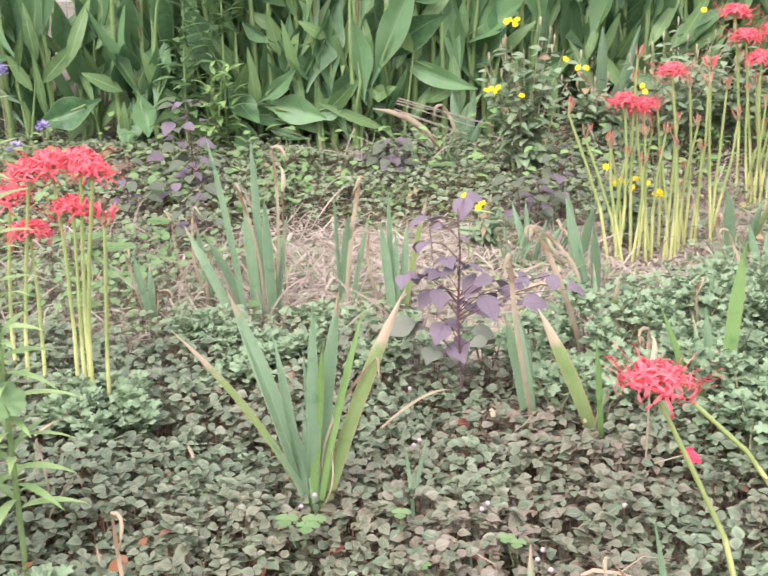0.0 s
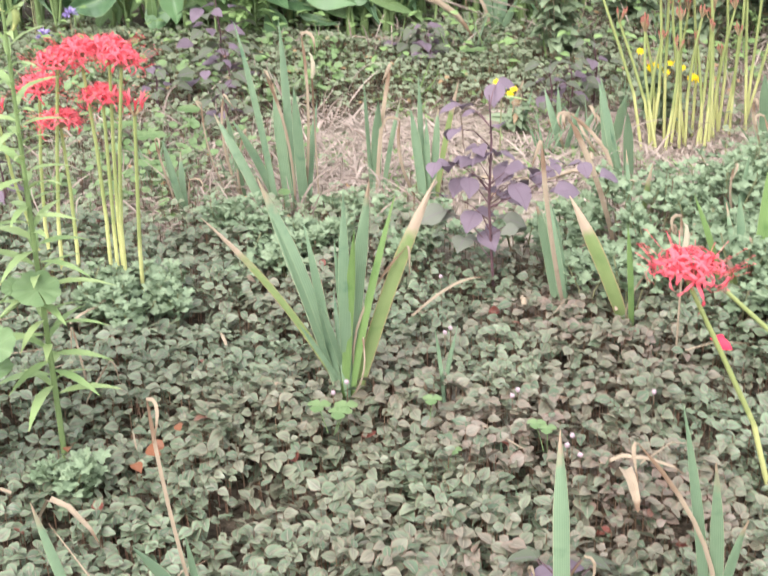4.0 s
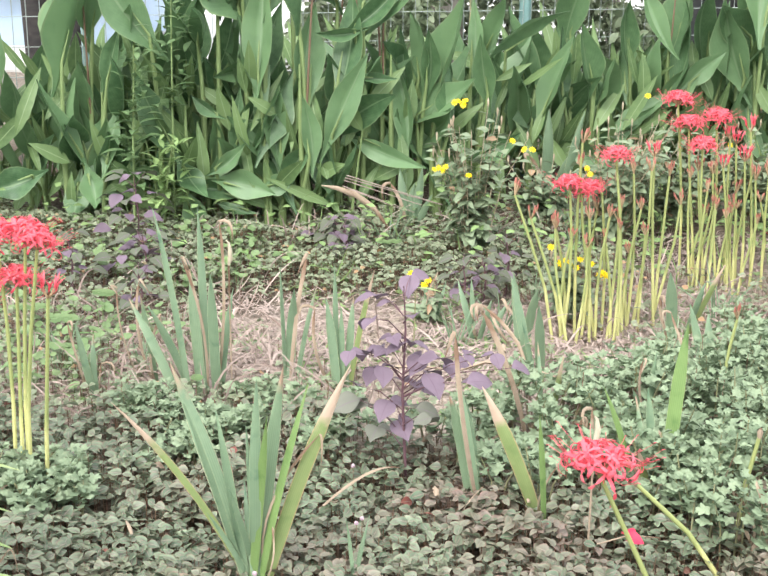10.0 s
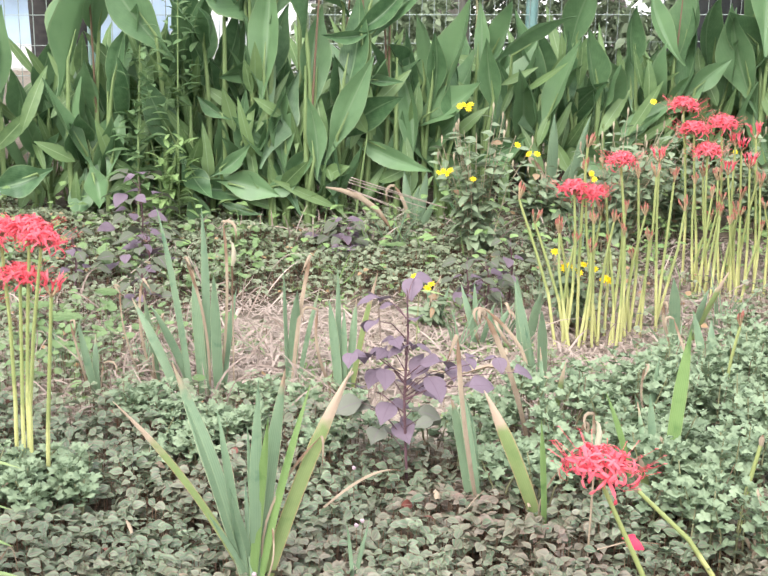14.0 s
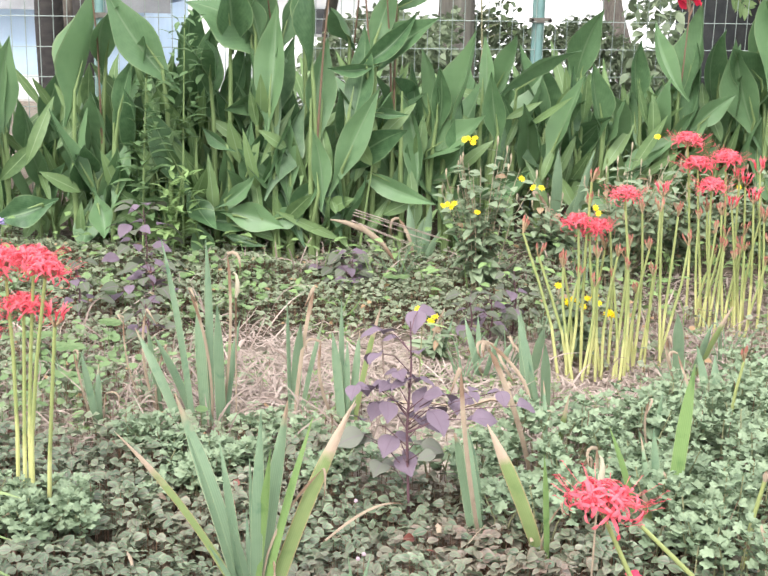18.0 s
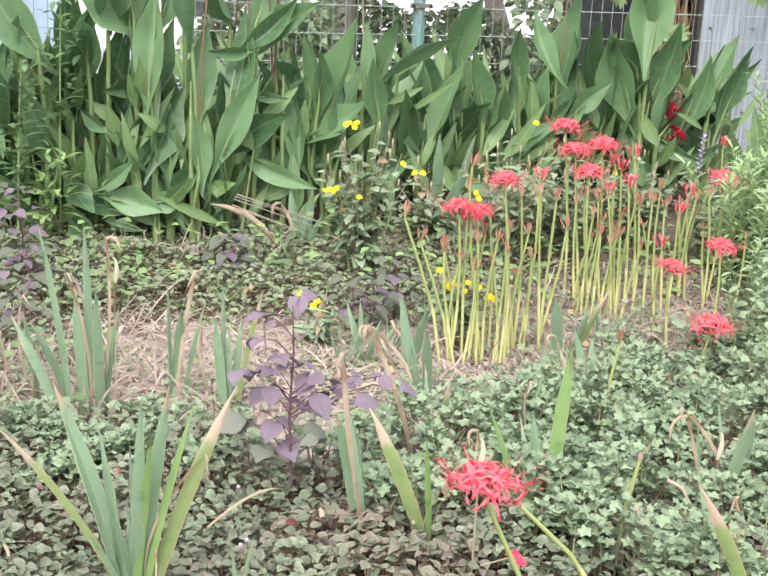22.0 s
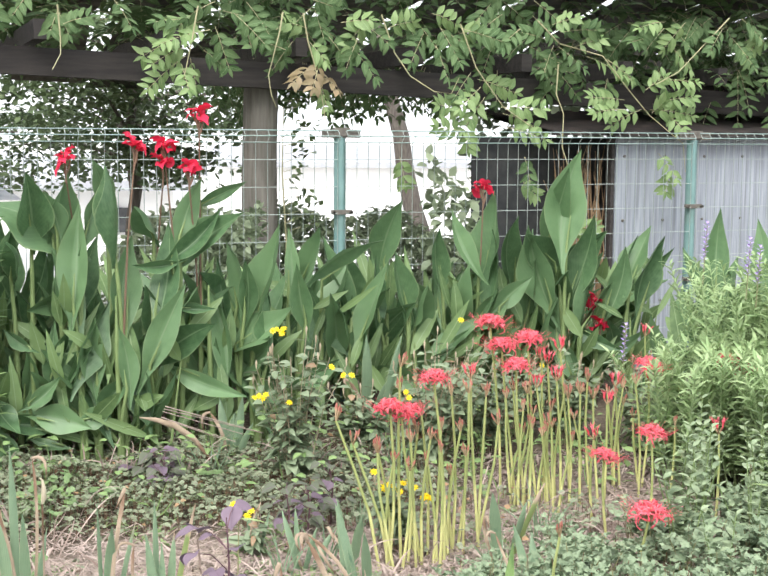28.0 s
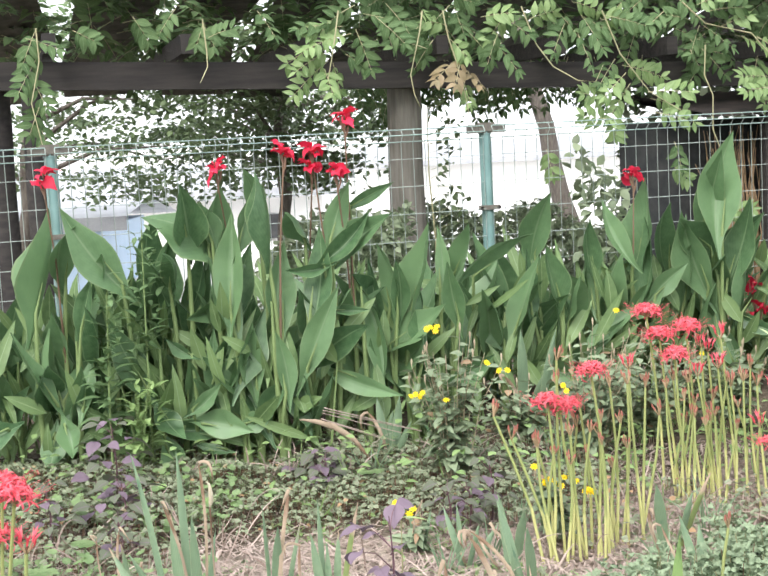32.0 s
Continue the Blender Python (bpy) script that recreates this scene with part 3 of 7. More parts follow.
# feathered leaves at the vine's edge, bough by bough: place along the fence line, height, reach along, rise, and kind (0 mature, 1 fresh, 2 turning)
BOUGHS = [
    [(-0.63, 1.77, -0.19, -0.02, 1), (-0.61, 1.73, -0.26, -0.05, 1), (-0.70, 1.66, -0.19, -0.07, 1), (-0.72, 1.61, -0.16, -0.11, 1), (-0.70, 1.60, 0.03, -0.12, 1), (-0.75, 1.57, 0.01, -0.11, 1), (-0.58, 1.75, 0.06, -0.18, 0), (-0.49, 1.80, 0.10, -0.11, 0), (-0.44, 1.78, 0.01, -0.12, 0), (-0.54, 1.82, 0.18, -0.04, 0), (-0.72, 1.77, -0.14, 0.01, 0), (-0.63, 1.64, 0.08, -0.05, 0), (-0.77, 1.68, -0.14, -0.06, 1), (-0.58, 1.86, -0.15, -0.06, 0), (-0.44, 1.86, 0.10, -0.11, 0)],
    [(-0.23, 1.78, -0.13, -0.10, 0), (-0.21, 1.69, -0.11, -0.12, 0), (-0.25, 1.65, -0.10, 0.04, 0), (-0.13, 1.76, -0.13, 0.04, 1), (-0.13, 1.69, 0.06, -0.07, 1), (-0.11, 1.58, -0.11, -0.06, 2), (-0.08, 1.60, -0.06, -0.12, 2), (-0.06, 1.56, 0.06, -0.07, 2), (-0.06, 1.49, 0.01, -0.09, 1), (-0.01, 1.72, 0.11, -0.12, 0), (0.06, 1.70, 0.13, -0.14, 0), (0.11, 1.72, -0.09, -0.14, 0), (0.14, 1.79, 0.11, -0.09, 0), (0.04, 1.79, 0.13, 0.02, 1), (0.19, 1.81, -0.12, -0.10, 1), (0.27, 1.77, 0.11, 0.05, 1), (-0.11, 1.85, -0.13, -0.10, 0)],
    [(0.45, 1.80, 0.09, -0.12, 0), (0.47, 1.75, -0.09, -0.12, 0), (0.53, 1.71, 0.04, -0.17, 0), (0.58, 1.78, 0.11, -0.07, 0), (0.55, 1.80, 0.09, -0.17, 0), (0.66, 1.76, 0.11, 0.02, 1), (0.66, 1.78, 0.20, -0.05, 0), (0.50, 1.85, 0.14, -0.02, 1), (0.34, 1.84, 0.11, -0.12, 0)],
    [(0.79, 1.54, 0.20, -0.04, 1), (0.79, 1.50, -0.15, -0.10, 1), (0.82, 1.45, -0.15, -0.16, 1), (0.90, 1.40, 0.17, 0.01, 1), (0.93, 1.37, 0.20, -0.04, 1), (0.91, 1.30, 0.17, -0.04, 1), (0.71, 1.37, -0.18, 0.05, 1), (0.66, 1.28, -0.13, 0.02, 1), (0.69, 1.30, 0.01, -0.10, 1), (1.02, 1.15, 0.01, -0.10, 0), (1.05, 1.03, 0.05, -0.06, 1), (0.74, 1.57, -0.10, -0.10, 0)],
    [(1.09, 1.77, -0.19, -0.08, 0), (1.15, 1.74, -0.19, 0.07, 0), (1.21, 1.72, -0.10, -0.13, 0), (1.23, 1.72, 0.12, -0.10, 0), (1.35, 1.72, 0.12, 0.05, 1), (1.41, 1.67, 0.18, -0.07, 1), (1.50, 1.65, 0.15, -0.07, 1), (1.26, 1.79, 0.15, 0.03, 0), (1.18, 1.82, 0.09, 0.05, 1), (0.98, 1.79, -0.13, -0.08, 0), (1.06, 1.86, 0.09, -0.10, 0)],
    [(1.65, 1.45, -0.23, 0.02, 1), (1.62, 1.40, -0.23, -0.00, 1), (1.74, 1.40, -0.20, -0.06, 1), (1.80, 1.38, 0.09, 0.08, 1), (1.80, 1.40, 0.28, 0.00, 1), (1.83, 1.43, 0.21, 0.08, 1), (1.92, 1.38, 0.04, -0.06, 1), (1.74, 1.50, 0.09, 0.08, 1), (1.86, 1.56, 0.16, 0.00, 1), (1.27, 0.82, 0.08, -0.05, 1), (1.30, 0.77, 0.11, 0.03, 1), (1.84, 1.17, 0.07, -0.13, 1), (1.93, 1.07, -0.05, -0.10, 1), (0.34, 1.15, 0.02, -0.09, 1)],
    [(1.88, 1.83, -0.17, -0.11, 0), (1.94, 1.81, 0.13, -0.10, 0), (1.85, 1.86, -0.20, -0.01, 1), (1.91, 1.73, 0.10, -0.10, 1), (1.79, 1.78, -0.17, -0.03, 0), (1.97, 1.86, -0.14, -0.13, 1), (2.21, 1.84, -0.15, -0.11, 0), (2.28, 1.79, 0.10, -0.13, 0), (2.37, 1.90, 0.13, -0.13, 0), (2.53, 1.83, -0.15, -0.16, 1), (2.66, 1.85, 0.17, -0.10, 0), (2.74, 1.70, -0.19, -0.11, 1), (3.00, 1.81, 0.18, -0.13, 0)],
    [(-1.28, 1.80, -0.04, -0.09, 0), (-1.28, 1.79, 0.03, -0.08, 0), (-1.27, 1.73, 0.08, 0.04, 0), (-2.02, 1.78, -0.06, -0.13, 0), (-2.00, 1.70, -0.10, -0.15, 0), (-2.05, 1.59, 0.05, -0.12, 0), (-2.02, 1.47, -0.06, -0.12, 0), (-2.06, 1.75, 0.13, -0.04, 0), (-2.04, 1.41, 0.03, -0.10, 0), (-1.86, 1.78, 0.08, -0.04, 0), (-1.60, 1.83, 0.05, -0.08, 0), (-1.41, 1.86, -0.07, -0.09, 0), (-1.03, 1.85, 0.06, -0.10, 0)],
]
# bare shoots between the boughs: place along the fence line and height
SHOOTS = [
    [(0.22, 1.83), (0.29, 1.65), (0.37, 1.54), (0.50, 1.47), (0.59, 1.46), (0.63, 1.54)],
    [(-0.27, 1.82), (-0.29, 1.73), (-0.34, 1.53), (-0.34, 1.44), (-0.30, 1.38)],
    [(-0.18, 1.82), (-0.15, 1.69), (-0.11, 1.58), (-0.08, 1.44), (-0.06, 1.30)],
    [(1.20, 1.62), (1.19, 1.47), (1.24, 1.37), (1.22, 1.20), (1.26, 1.05), (1.23, 0.83), (1.29, 0.57), (1.36, 0.47)],
    [(1.06, 1.83), (1.17, 1.72), (1.46, 1.67), (1.61, 1.50), (1.76, 1.37), (1.95, 1.22), (1.98, 1.07)],
    [(2.23, 1.89), (2.05, 1.73), (1.90, 1.60), (1.76, 1.53)],
    [(-1.30, 1.81), (-1.28, 1.67), (-1.29, 1.60), (-1.33, 1.53)],
    [(0.63, 1.80), (0.71, 1.59), (0.87, 1.40), (1.04, 1.30)],
    [(-0.67, 1.83), (-0.71, 1.68), (-0.73, 1.57), (-0.76, 1.46)],
    [(-2.02, 1.79), (-2.01, 1.65), (-2.06, 1.47), (-2.03, 1.29)],
]


def feathered(a, z, da, dz, mat):
    """A feathered leaf that shows its upper side to the open garden, drooping at its end."""
    s = Soup()
    base, way = Vector((a, 0.12 + jit(0.05), z)), Vector((da, -0.05 + jit(0.06), dz))
    length = max(0.11, min(0.25, way.length)) * rng.uniform(0.9, 1.1)
    way = way.normalized()
    face = Vector((jit(0.8), -1, 0.5 + jit(0.8)))
    side = way.cross(face).normalized()
    up = side.cross(way)
    pairs = max(4, int(length / 0.035))
    droop = rng.uniform(0.02, 0.2)

    def spine(t):
        return base + way * (length * t) - UP * (droop * length * t * t)

    s.tube([spine(t) for t in (0, 0.33, 0.66, 1)], [0.002, 0.0018, 0.0014, 0.001], 1, 4)
    for k in range(pairs):
        t = 0.2 + 0.76 * k / (pairs - 1)
        size = 0.064 * (0.75 + 0.5 * math.sin(0.5 + 2.2 * t)) * rng.uniform(0.85, 1.15)
        for q in (-1, 1):
            s.leaf(spine(t), side * q + way * rng.uniform(0.3, 1.1) - UP * rng.uniform(-0.1, 0.4), up + rand_dir() * 0.35, size, size * rng.uniform(0.38, 0.48), 0, 5, 0.4, rng.uniform(0.05, 0.45), 0.14)
    s.leaf(spine(1), way - UP * droop, up, 0.05, 0.018, 0, 5, 0.4, 0.2, 0.1)
    return s


def build_wisteria():
    vine = thing("wisteria_vine", 0, 0, 0, "dense green wisteria trailing over the pergola and its edge", "wisteria")
    vine.matrix_world = FENCE
    kinds = (WISTERIA, WISTERIA_NEW, WISTERIA_TURNING)
    for bough in BOUGHS:
        for a, z, da, dz, k in bough:
            part("feathered_leaf", feathered(a, z, da, dz, k), [kinds[k], VINE], vine, ("", "fresh light green feathered leaf", "feathered leaf turning brown")[k])
    # leaves a little further in, above the beam, half in the shade of the roof
    for _ in range(175):
        a = rng.uniform(-0.3, 3.8)
        z = rng.uniform(1.62, 2.05) - 0.04 * max(0, a)
        if noise.noise((a * 2.2, z * 3.0, 5.5)) < -0.12:
            continue
        ob = part("feathered_leaf", feathered(a, z, jit(0.2), -rng.uniform(0, 0.15), 0), [WISTERIA, VINE], vine)
        ob.location.y = rng.uniform(0.1, 0.5)
    # the dark mass of leaf in the shade of the roof
    s = Soup()
    for _ in range(700):
        a, off = rng.uniform(-3.6, 5.2), rng.uniform(0.75, 3.0)
        z = 1.68 + rng.random() * 0.42 + off * 0.05
        pinnate(s, (a, off, z), (jit(1), jit(1), jit(0.4)), 0.22, 4, 0.09, 0, 0.3)
    for _ in range(260):
        a = rng.uniform(2.0, 5.0)
        pinnate(s, (a, rng.uniform(0.35, 1.2), rng.uniform(1.42, 2.1)), (jit(1), -0.5 + jit(0.8), -0.2 + jit(0.5)), 0.22, 5, 0.07, 0, 0.4)
    # a fringe that hangs behind the beam
    for _ in range(130):
        a = rng.uniform(-0.5, 1.3)
        pinnate(s, (a, rng.uniform(0.8, 1.7), 1.6 + jit(0.08)), (jit(1), jit(0.6), -0.7 + jit(0.5)), 0.16, 4, 0.06, 0, 0.4)
    part("inner_foliage", s, [WISTERIA, WISTERIA_NEW, VINE], vine, "shaded inner foliage")["kind"] = "stuff"
    # the roof is a mat of stems with daylight between its bundles
    roof = Soup()
    for i in range(24):
        x = -4.2 + i * 0.6
        roof.grid([[(x + q + 0.05 * math.sin(i * 2.1 + y * 3), y, z + 0.03 * math.sin(i * 1.7 + y * 2 + q)) for q in (0.0, 0.16, 0.32, 0.47 if i < 9 else 0.575)] for y, z in ((0.05, 2.12), (0.3, 2.2), (0.9, 2.2), (1.6, 2.1), (2.4, 1.95), (3.2, 1.78), (3.4, 1.6))])
    part("thatch", roof, MATTED, vine, "matted dead stems over the rafters")
    for points in SHOOTS:
        t = Soup()
        n = len(points)
        t.tube([(a + jit(0.006), 0.05 + jit(0.03), z) for a, z in points], [0.0042 - 0.003 * i / n for i in range(n)], 0, 5)
        part("tendril", t, VINE, vine, "thin pale hanging tendril")


build_wisteria()

# ---- beyond the fence ----


def tree(x, y, lean, height, r, crown, label, leaves):
    t = thing("tree", x, y, -0.05, label, "tree")
    trunk = Soup()
    pts = [(lean * (k / 8) + 0.02 * math.sin(k * 1.9), 0.03 * math.sin(k), height * k / 8) for k in range(9)]
    trunk.tube(pts, [r * (1.15 - 0.07 * k) for k in range(9)], 0, 12)
    ends = []
    for k in range(7):
        a = rng.random() * 6.28
        st = Vector(pts[5 + k % 4])
        en = st + Vector((math.cos(a) * crown, math.sin(a) * crown * 0.6, rng.uniform(-0.2, 0.5) * crown))
        trunk.tube([st, st.lerp(en, 0.5) + UP * 0.1, en], [r * 0.4, r * 0.25, r * 0.08], 0, 6)
        ends += [st.lerp(en, q) for q in (0.4, 0.6, 0.8, 1.0)]
    part("trunk", trunk, BARK, t, "rough grey-brown trunk with limbs")
    s = Soup()
    spots = [rng.choice(ends) + Vector((rng.gauss(0, 1), rng.gauss(0, 0.8), rng.gauss(0, 0.75))) * crown * 0.36 for _ in range(leaves // 60)]
    for _ in range(leaves):
        e = rng.choice(spots) + Vector((rng.gauss(0, 1.3), rng.gauss(0, 1), rng.gauss(0, 0.35))) * 0.12
        if e.z < 0.85 or (crown > 0.5 and x < 1 and x + e.x > 0.22 - 0.15 * rng.random()):
            continue
        ln = rng.uniform(0.045, 0.075)
        s.leaf(e, rand_dir(0.5), UP + rand_dir() * 0.8, ln, ln * 0.62, 0, 4, 0.45, 0.2, 0.1)
    part("crown", s, TREE_LEAF, t, "open crown of dark green leaves")


tree(1.72, 11.4, -0.60, 2.6, 0.085, 0.7, "leaning slender tree with rough bark beyond the fence", 300)
tree(-0.85, 10.2, 0.1, 1.75, 0.05, 1.1, "small broad-leaved tree with open crown beyond the fence", 6000)
tree(-2.9, 10.0, 0.2, 1.75, 0.06, 1.2, "small broad-leaved tree with open crown beyond the fence", 4500)

tree(-0.75, 9.4, 0.0, 1.75, 0.045, 0.62, "small broad-leaved tree with open crown beyond the fence", 2400)


def hedge(x0, x1, y, h, label):
    s = Soup()
    for _ in range(int((x1 - x0) * (5000 if h < 1.1 else 1300))):
        x = rng.uniform(x0, x1)
        z = rng.random() ** 0.7 * h * (0.85 + 0.3 * noise.noise((x * 2, 0, 5)))
        s.leaf((x, y + (x - x0) * 0.27 + jit(0.22), z), rand_dir(), UP + rand_dir() * 0.7, 0.05 if h < 1.1 else 0.075, 0.03 if h < 1.1 else 0.045, 0, 3, 0.4, 0.2)
    ob = part("hedge", s, HEDGE)
    tagged(ob, label, "hedge", kind="stuff")


hedge(-0.7, 1.5, 6.85, 0.92, "low leafy hedge growing behind the wire fence")
hedge(-0.22, 0.12, 6.25, 1.02, "dark leafy shrub behind the fence beside the log column")
hedge(1.35, 2.9, 7.5, 1.85, "tall dark shrub climbing beside the shed")
hedge(0.93, 1.2, 6.32, 1.32, "thin leafy climber beside the shed's open bay")
hedge(2.2, 5.6, 8.6, 2.1, "tall dark shrubs crowding behind the shed")


def building(x, y, w, d, h, label, wall, openings):
    b = thing("building", x, y, -0.05, label, "building")
    s = Soup()
    s.box((-w / 2, 0, 0), (w / 2, d, h))
    part("wall", s, wall, b, "", False)
    r = Soup()
    r.grid([[(-w / 2 - 0.3, -0.35, h), (w / 2 + 0.3, -0.35, h)], [(-w / 2 - 0.3, -0.35, h + 0.12), (w / 2 + 0.3, -0.35, h + 0.12)], [(-w / 2 - 0.3, d / 2, h + 0.12 + 0.06 * d), (w / 2 + 0.3, d / 2, h + 0.12 + 0.06 * d)], [(-w / 2 - 0.3, d + 0.3, h), (w / 2 + 0.3, d + 0.3, h)]])
    part("roof", r, ROOF, b, "grey sheet roof", False)
    for ox, oz, ow, oh in openings:
        win = Soup()
        win.box((ox - ow / 2, -0.03, oz), (ox + ow / 2, 0.02, oz + oh))
        wnd = part("window", win, BLACK, b, "dark window", False)
        fr = Soup()
        for k in (-0.5, 0.0, 0.5):
            fr.box((ox + k * ow - 0.03, -0.06, oz - 0.03), (ox + k * ow + 0.03, -0.031, oz + oh + 0.03))
        fr.box((ox - ow / 2 - 0.03, -0.058, oz - 0.06), (ox + ow / 2 + 0.03, -0.031, oz - 0.031))
        part("window_frame", fr, WALL, wnd, "pale window frame", False)


building(-3.4, 16.0, 5.2, 5.0, 0.62, "low cream building with a pale sheet roof beyond the trees", WALL, [(1.9, 0.1, 0.5, 0.3)])
building(2.6, 30.0, 6.0, 6.0, 0.55, "long low white building far beyond the fence", WALL, [])
building(-3.6, 11.2, 2.2, 2.0, 0.62, "pale blue sheet-clad outbuilding beyond the fence", BLUE_SHEET, [])

def column_climber():
    """A thin climber on the log column, its leafy twigs standing out to one side."""
    c = thing("climber", 0, 0, 0, "thin leafy climber on the weathered log column", "climber")
    c.matrix_world = FENCE
    s = Soup()
    s.tube([(-0.08, 0.66, 0.3), (-0.07, 0.65, 0.7), (-0.09, 0.65, 1.05), (-0.08, 0.66, 1.4)], [0.006, 0.005, 0.004, 0.002], 0, 5)
    part("stem", s, VINE, c)
    for k in range(16):
        t = Soup()
        z = 0.75 + 0.045 * k
        reach = rng.uniform(0.04, 0.2)
        end = Vector((-0.07 + reach, 0.62 + jit(0.05), z + rng.uniform(-0.02, 0.06)))
        t.tube([(-0.08, 0.65, z), end], [0.002, 0.001], 1, 4)
        for q in range(5):
            at = Vector((-0.08, 0.65, z)).lerp(end, 0.4 + 0.15 * q)
            t.leaf(at, rand_dir(), UP + rand_dir() * 0.8, rng.uniform(0.035, 0.055), 0.028, 0, 4, 0.4, 0.2, 0.1)
        part("twig", t, [TREE_LEAF, VINE], c)


column_climber()

# ---- cannas in front of the fence ----
CANNA_LEAVES = "cannas along the fence"


def canna_leaf(base, tip, width, face, style):
    """A broad canna leaf: rounded low down, drawn out to a point, folded along its rib, with a wavy margin.
    style: u upright, d leaning over towards the light so that its underside shows, h hanging, f young and narrow."""
    s = Soup()
    base, tip = Vector(base), Vector(tip)
    n, way = 15, tip - base
    base, way = base - way * 0.34, way * 1.34
    size = way.length
    side0, curl = way.cross(face).normalized(), jit(0.025) * size / 0.3
    up = side0.cross(way).normalized()
    phase, pace = rng.random() * 6, rng.uniform(9, 16)
    fold = rng.uniform(0.15, 0.85)
    roll, skew = rng.uniform(-0.5, 0.9), jit(0.55)
    nod = {"u": rng.choice((0.0, 0.0, 0.05, 0.15, 0.35)), "d": rng.uniform(0.1, 0.5), "h": 0.3, "f": 0.1}[style]
    bend = size * rng.uniform(0.02, 0.10)
    rows = []
    for i in range(n + 1):
        t = i / n
        w = float(np.interp(t, (0, 0.1, 0.2, 0.3, 0.4, 0.5, 0.6, 0.7, 0.8, 0.88, 0.95, 1), (0.08, 0.15, 0.34, 0.64, 0.88, 1, 0.94, 0.74, 0.48, 0.27, 0.11, 0.0))) * width / 2
        over = nod * size * max(0.0, t - 0.55) ** 2
        mid = base + way * t - up * (bend * 4 * t * (1 - t)) + up * over + side0 * (curl * 4 * t * (1 - t))
        s2 = side0 * math.cos(skew * (t - 0.4)) + up * math.sin(skew * (t - 0.4))
        u2 = s2.cross(way).normalized()
        row = []
        for q in (-1.0, -0.66, -0.3, 0.0, 0.3, 0.66, 1.0):
            lift = abs(q) * math.tan(fold) + roll * 0.3 * q * q + 0.13 * math.sin(t * pace + phase + (2.4 if q > 0 else 0)) * q * q
            row.append(mid + s2 * (q * w) + u2 * (lift * w - (0.004 if q == 0 else 0)))
        rows.append(row)
    s.grid(rows)
    return s


def canna_flower(parent, x, y, z):
    """A loose head: a few ruffled petals opening to all sides over spent buds."""
    f = Soup()
    f.tube([(0, 0, -0.10), (0, 0, 0.0)], [0.004, 0.003], 1, 6)
    for k in range(8):
        a = k * 0.8 + jit(0.5)
        o = Vector((math.cos(a), math.sin(a), 0))
        tilt = rng.uniform(-0.5, 1.8)
        f.leaf(o * 0.006 + UP * rng.uniform(-0.03, 0.01), o + UP * tilt, UP * 0.6 - o + rand_dir() * 0.8, rng.uniform(0.04, 0.065), rng.uniform(0.045, 0.06), 0, 7, 0.55, rng.uniform(0.2, 1.0), 0.22, wave=0.16)
    for k in range(3):
        a = rng.random() * 6.28
        f.tube([(0, 0, -0.09 + k * 0.02), (math.cos(a) * 0.012, math.sin(a) * 0.012, -0.06 + k * 0.02), (math.cos(a) * 0.02, math.sin(a) * 0.02, -0.02 + k * 0.02)], [0.003, 0.005, 0.001], 1, 5)
    ob = part("flower", f, [CANNA_RED, CANNA_BUD], parent, "ruffled scarlet canna flower")
    ob.location, ob.scale = (x, y, z), (0.95, 0.95, 1.0)


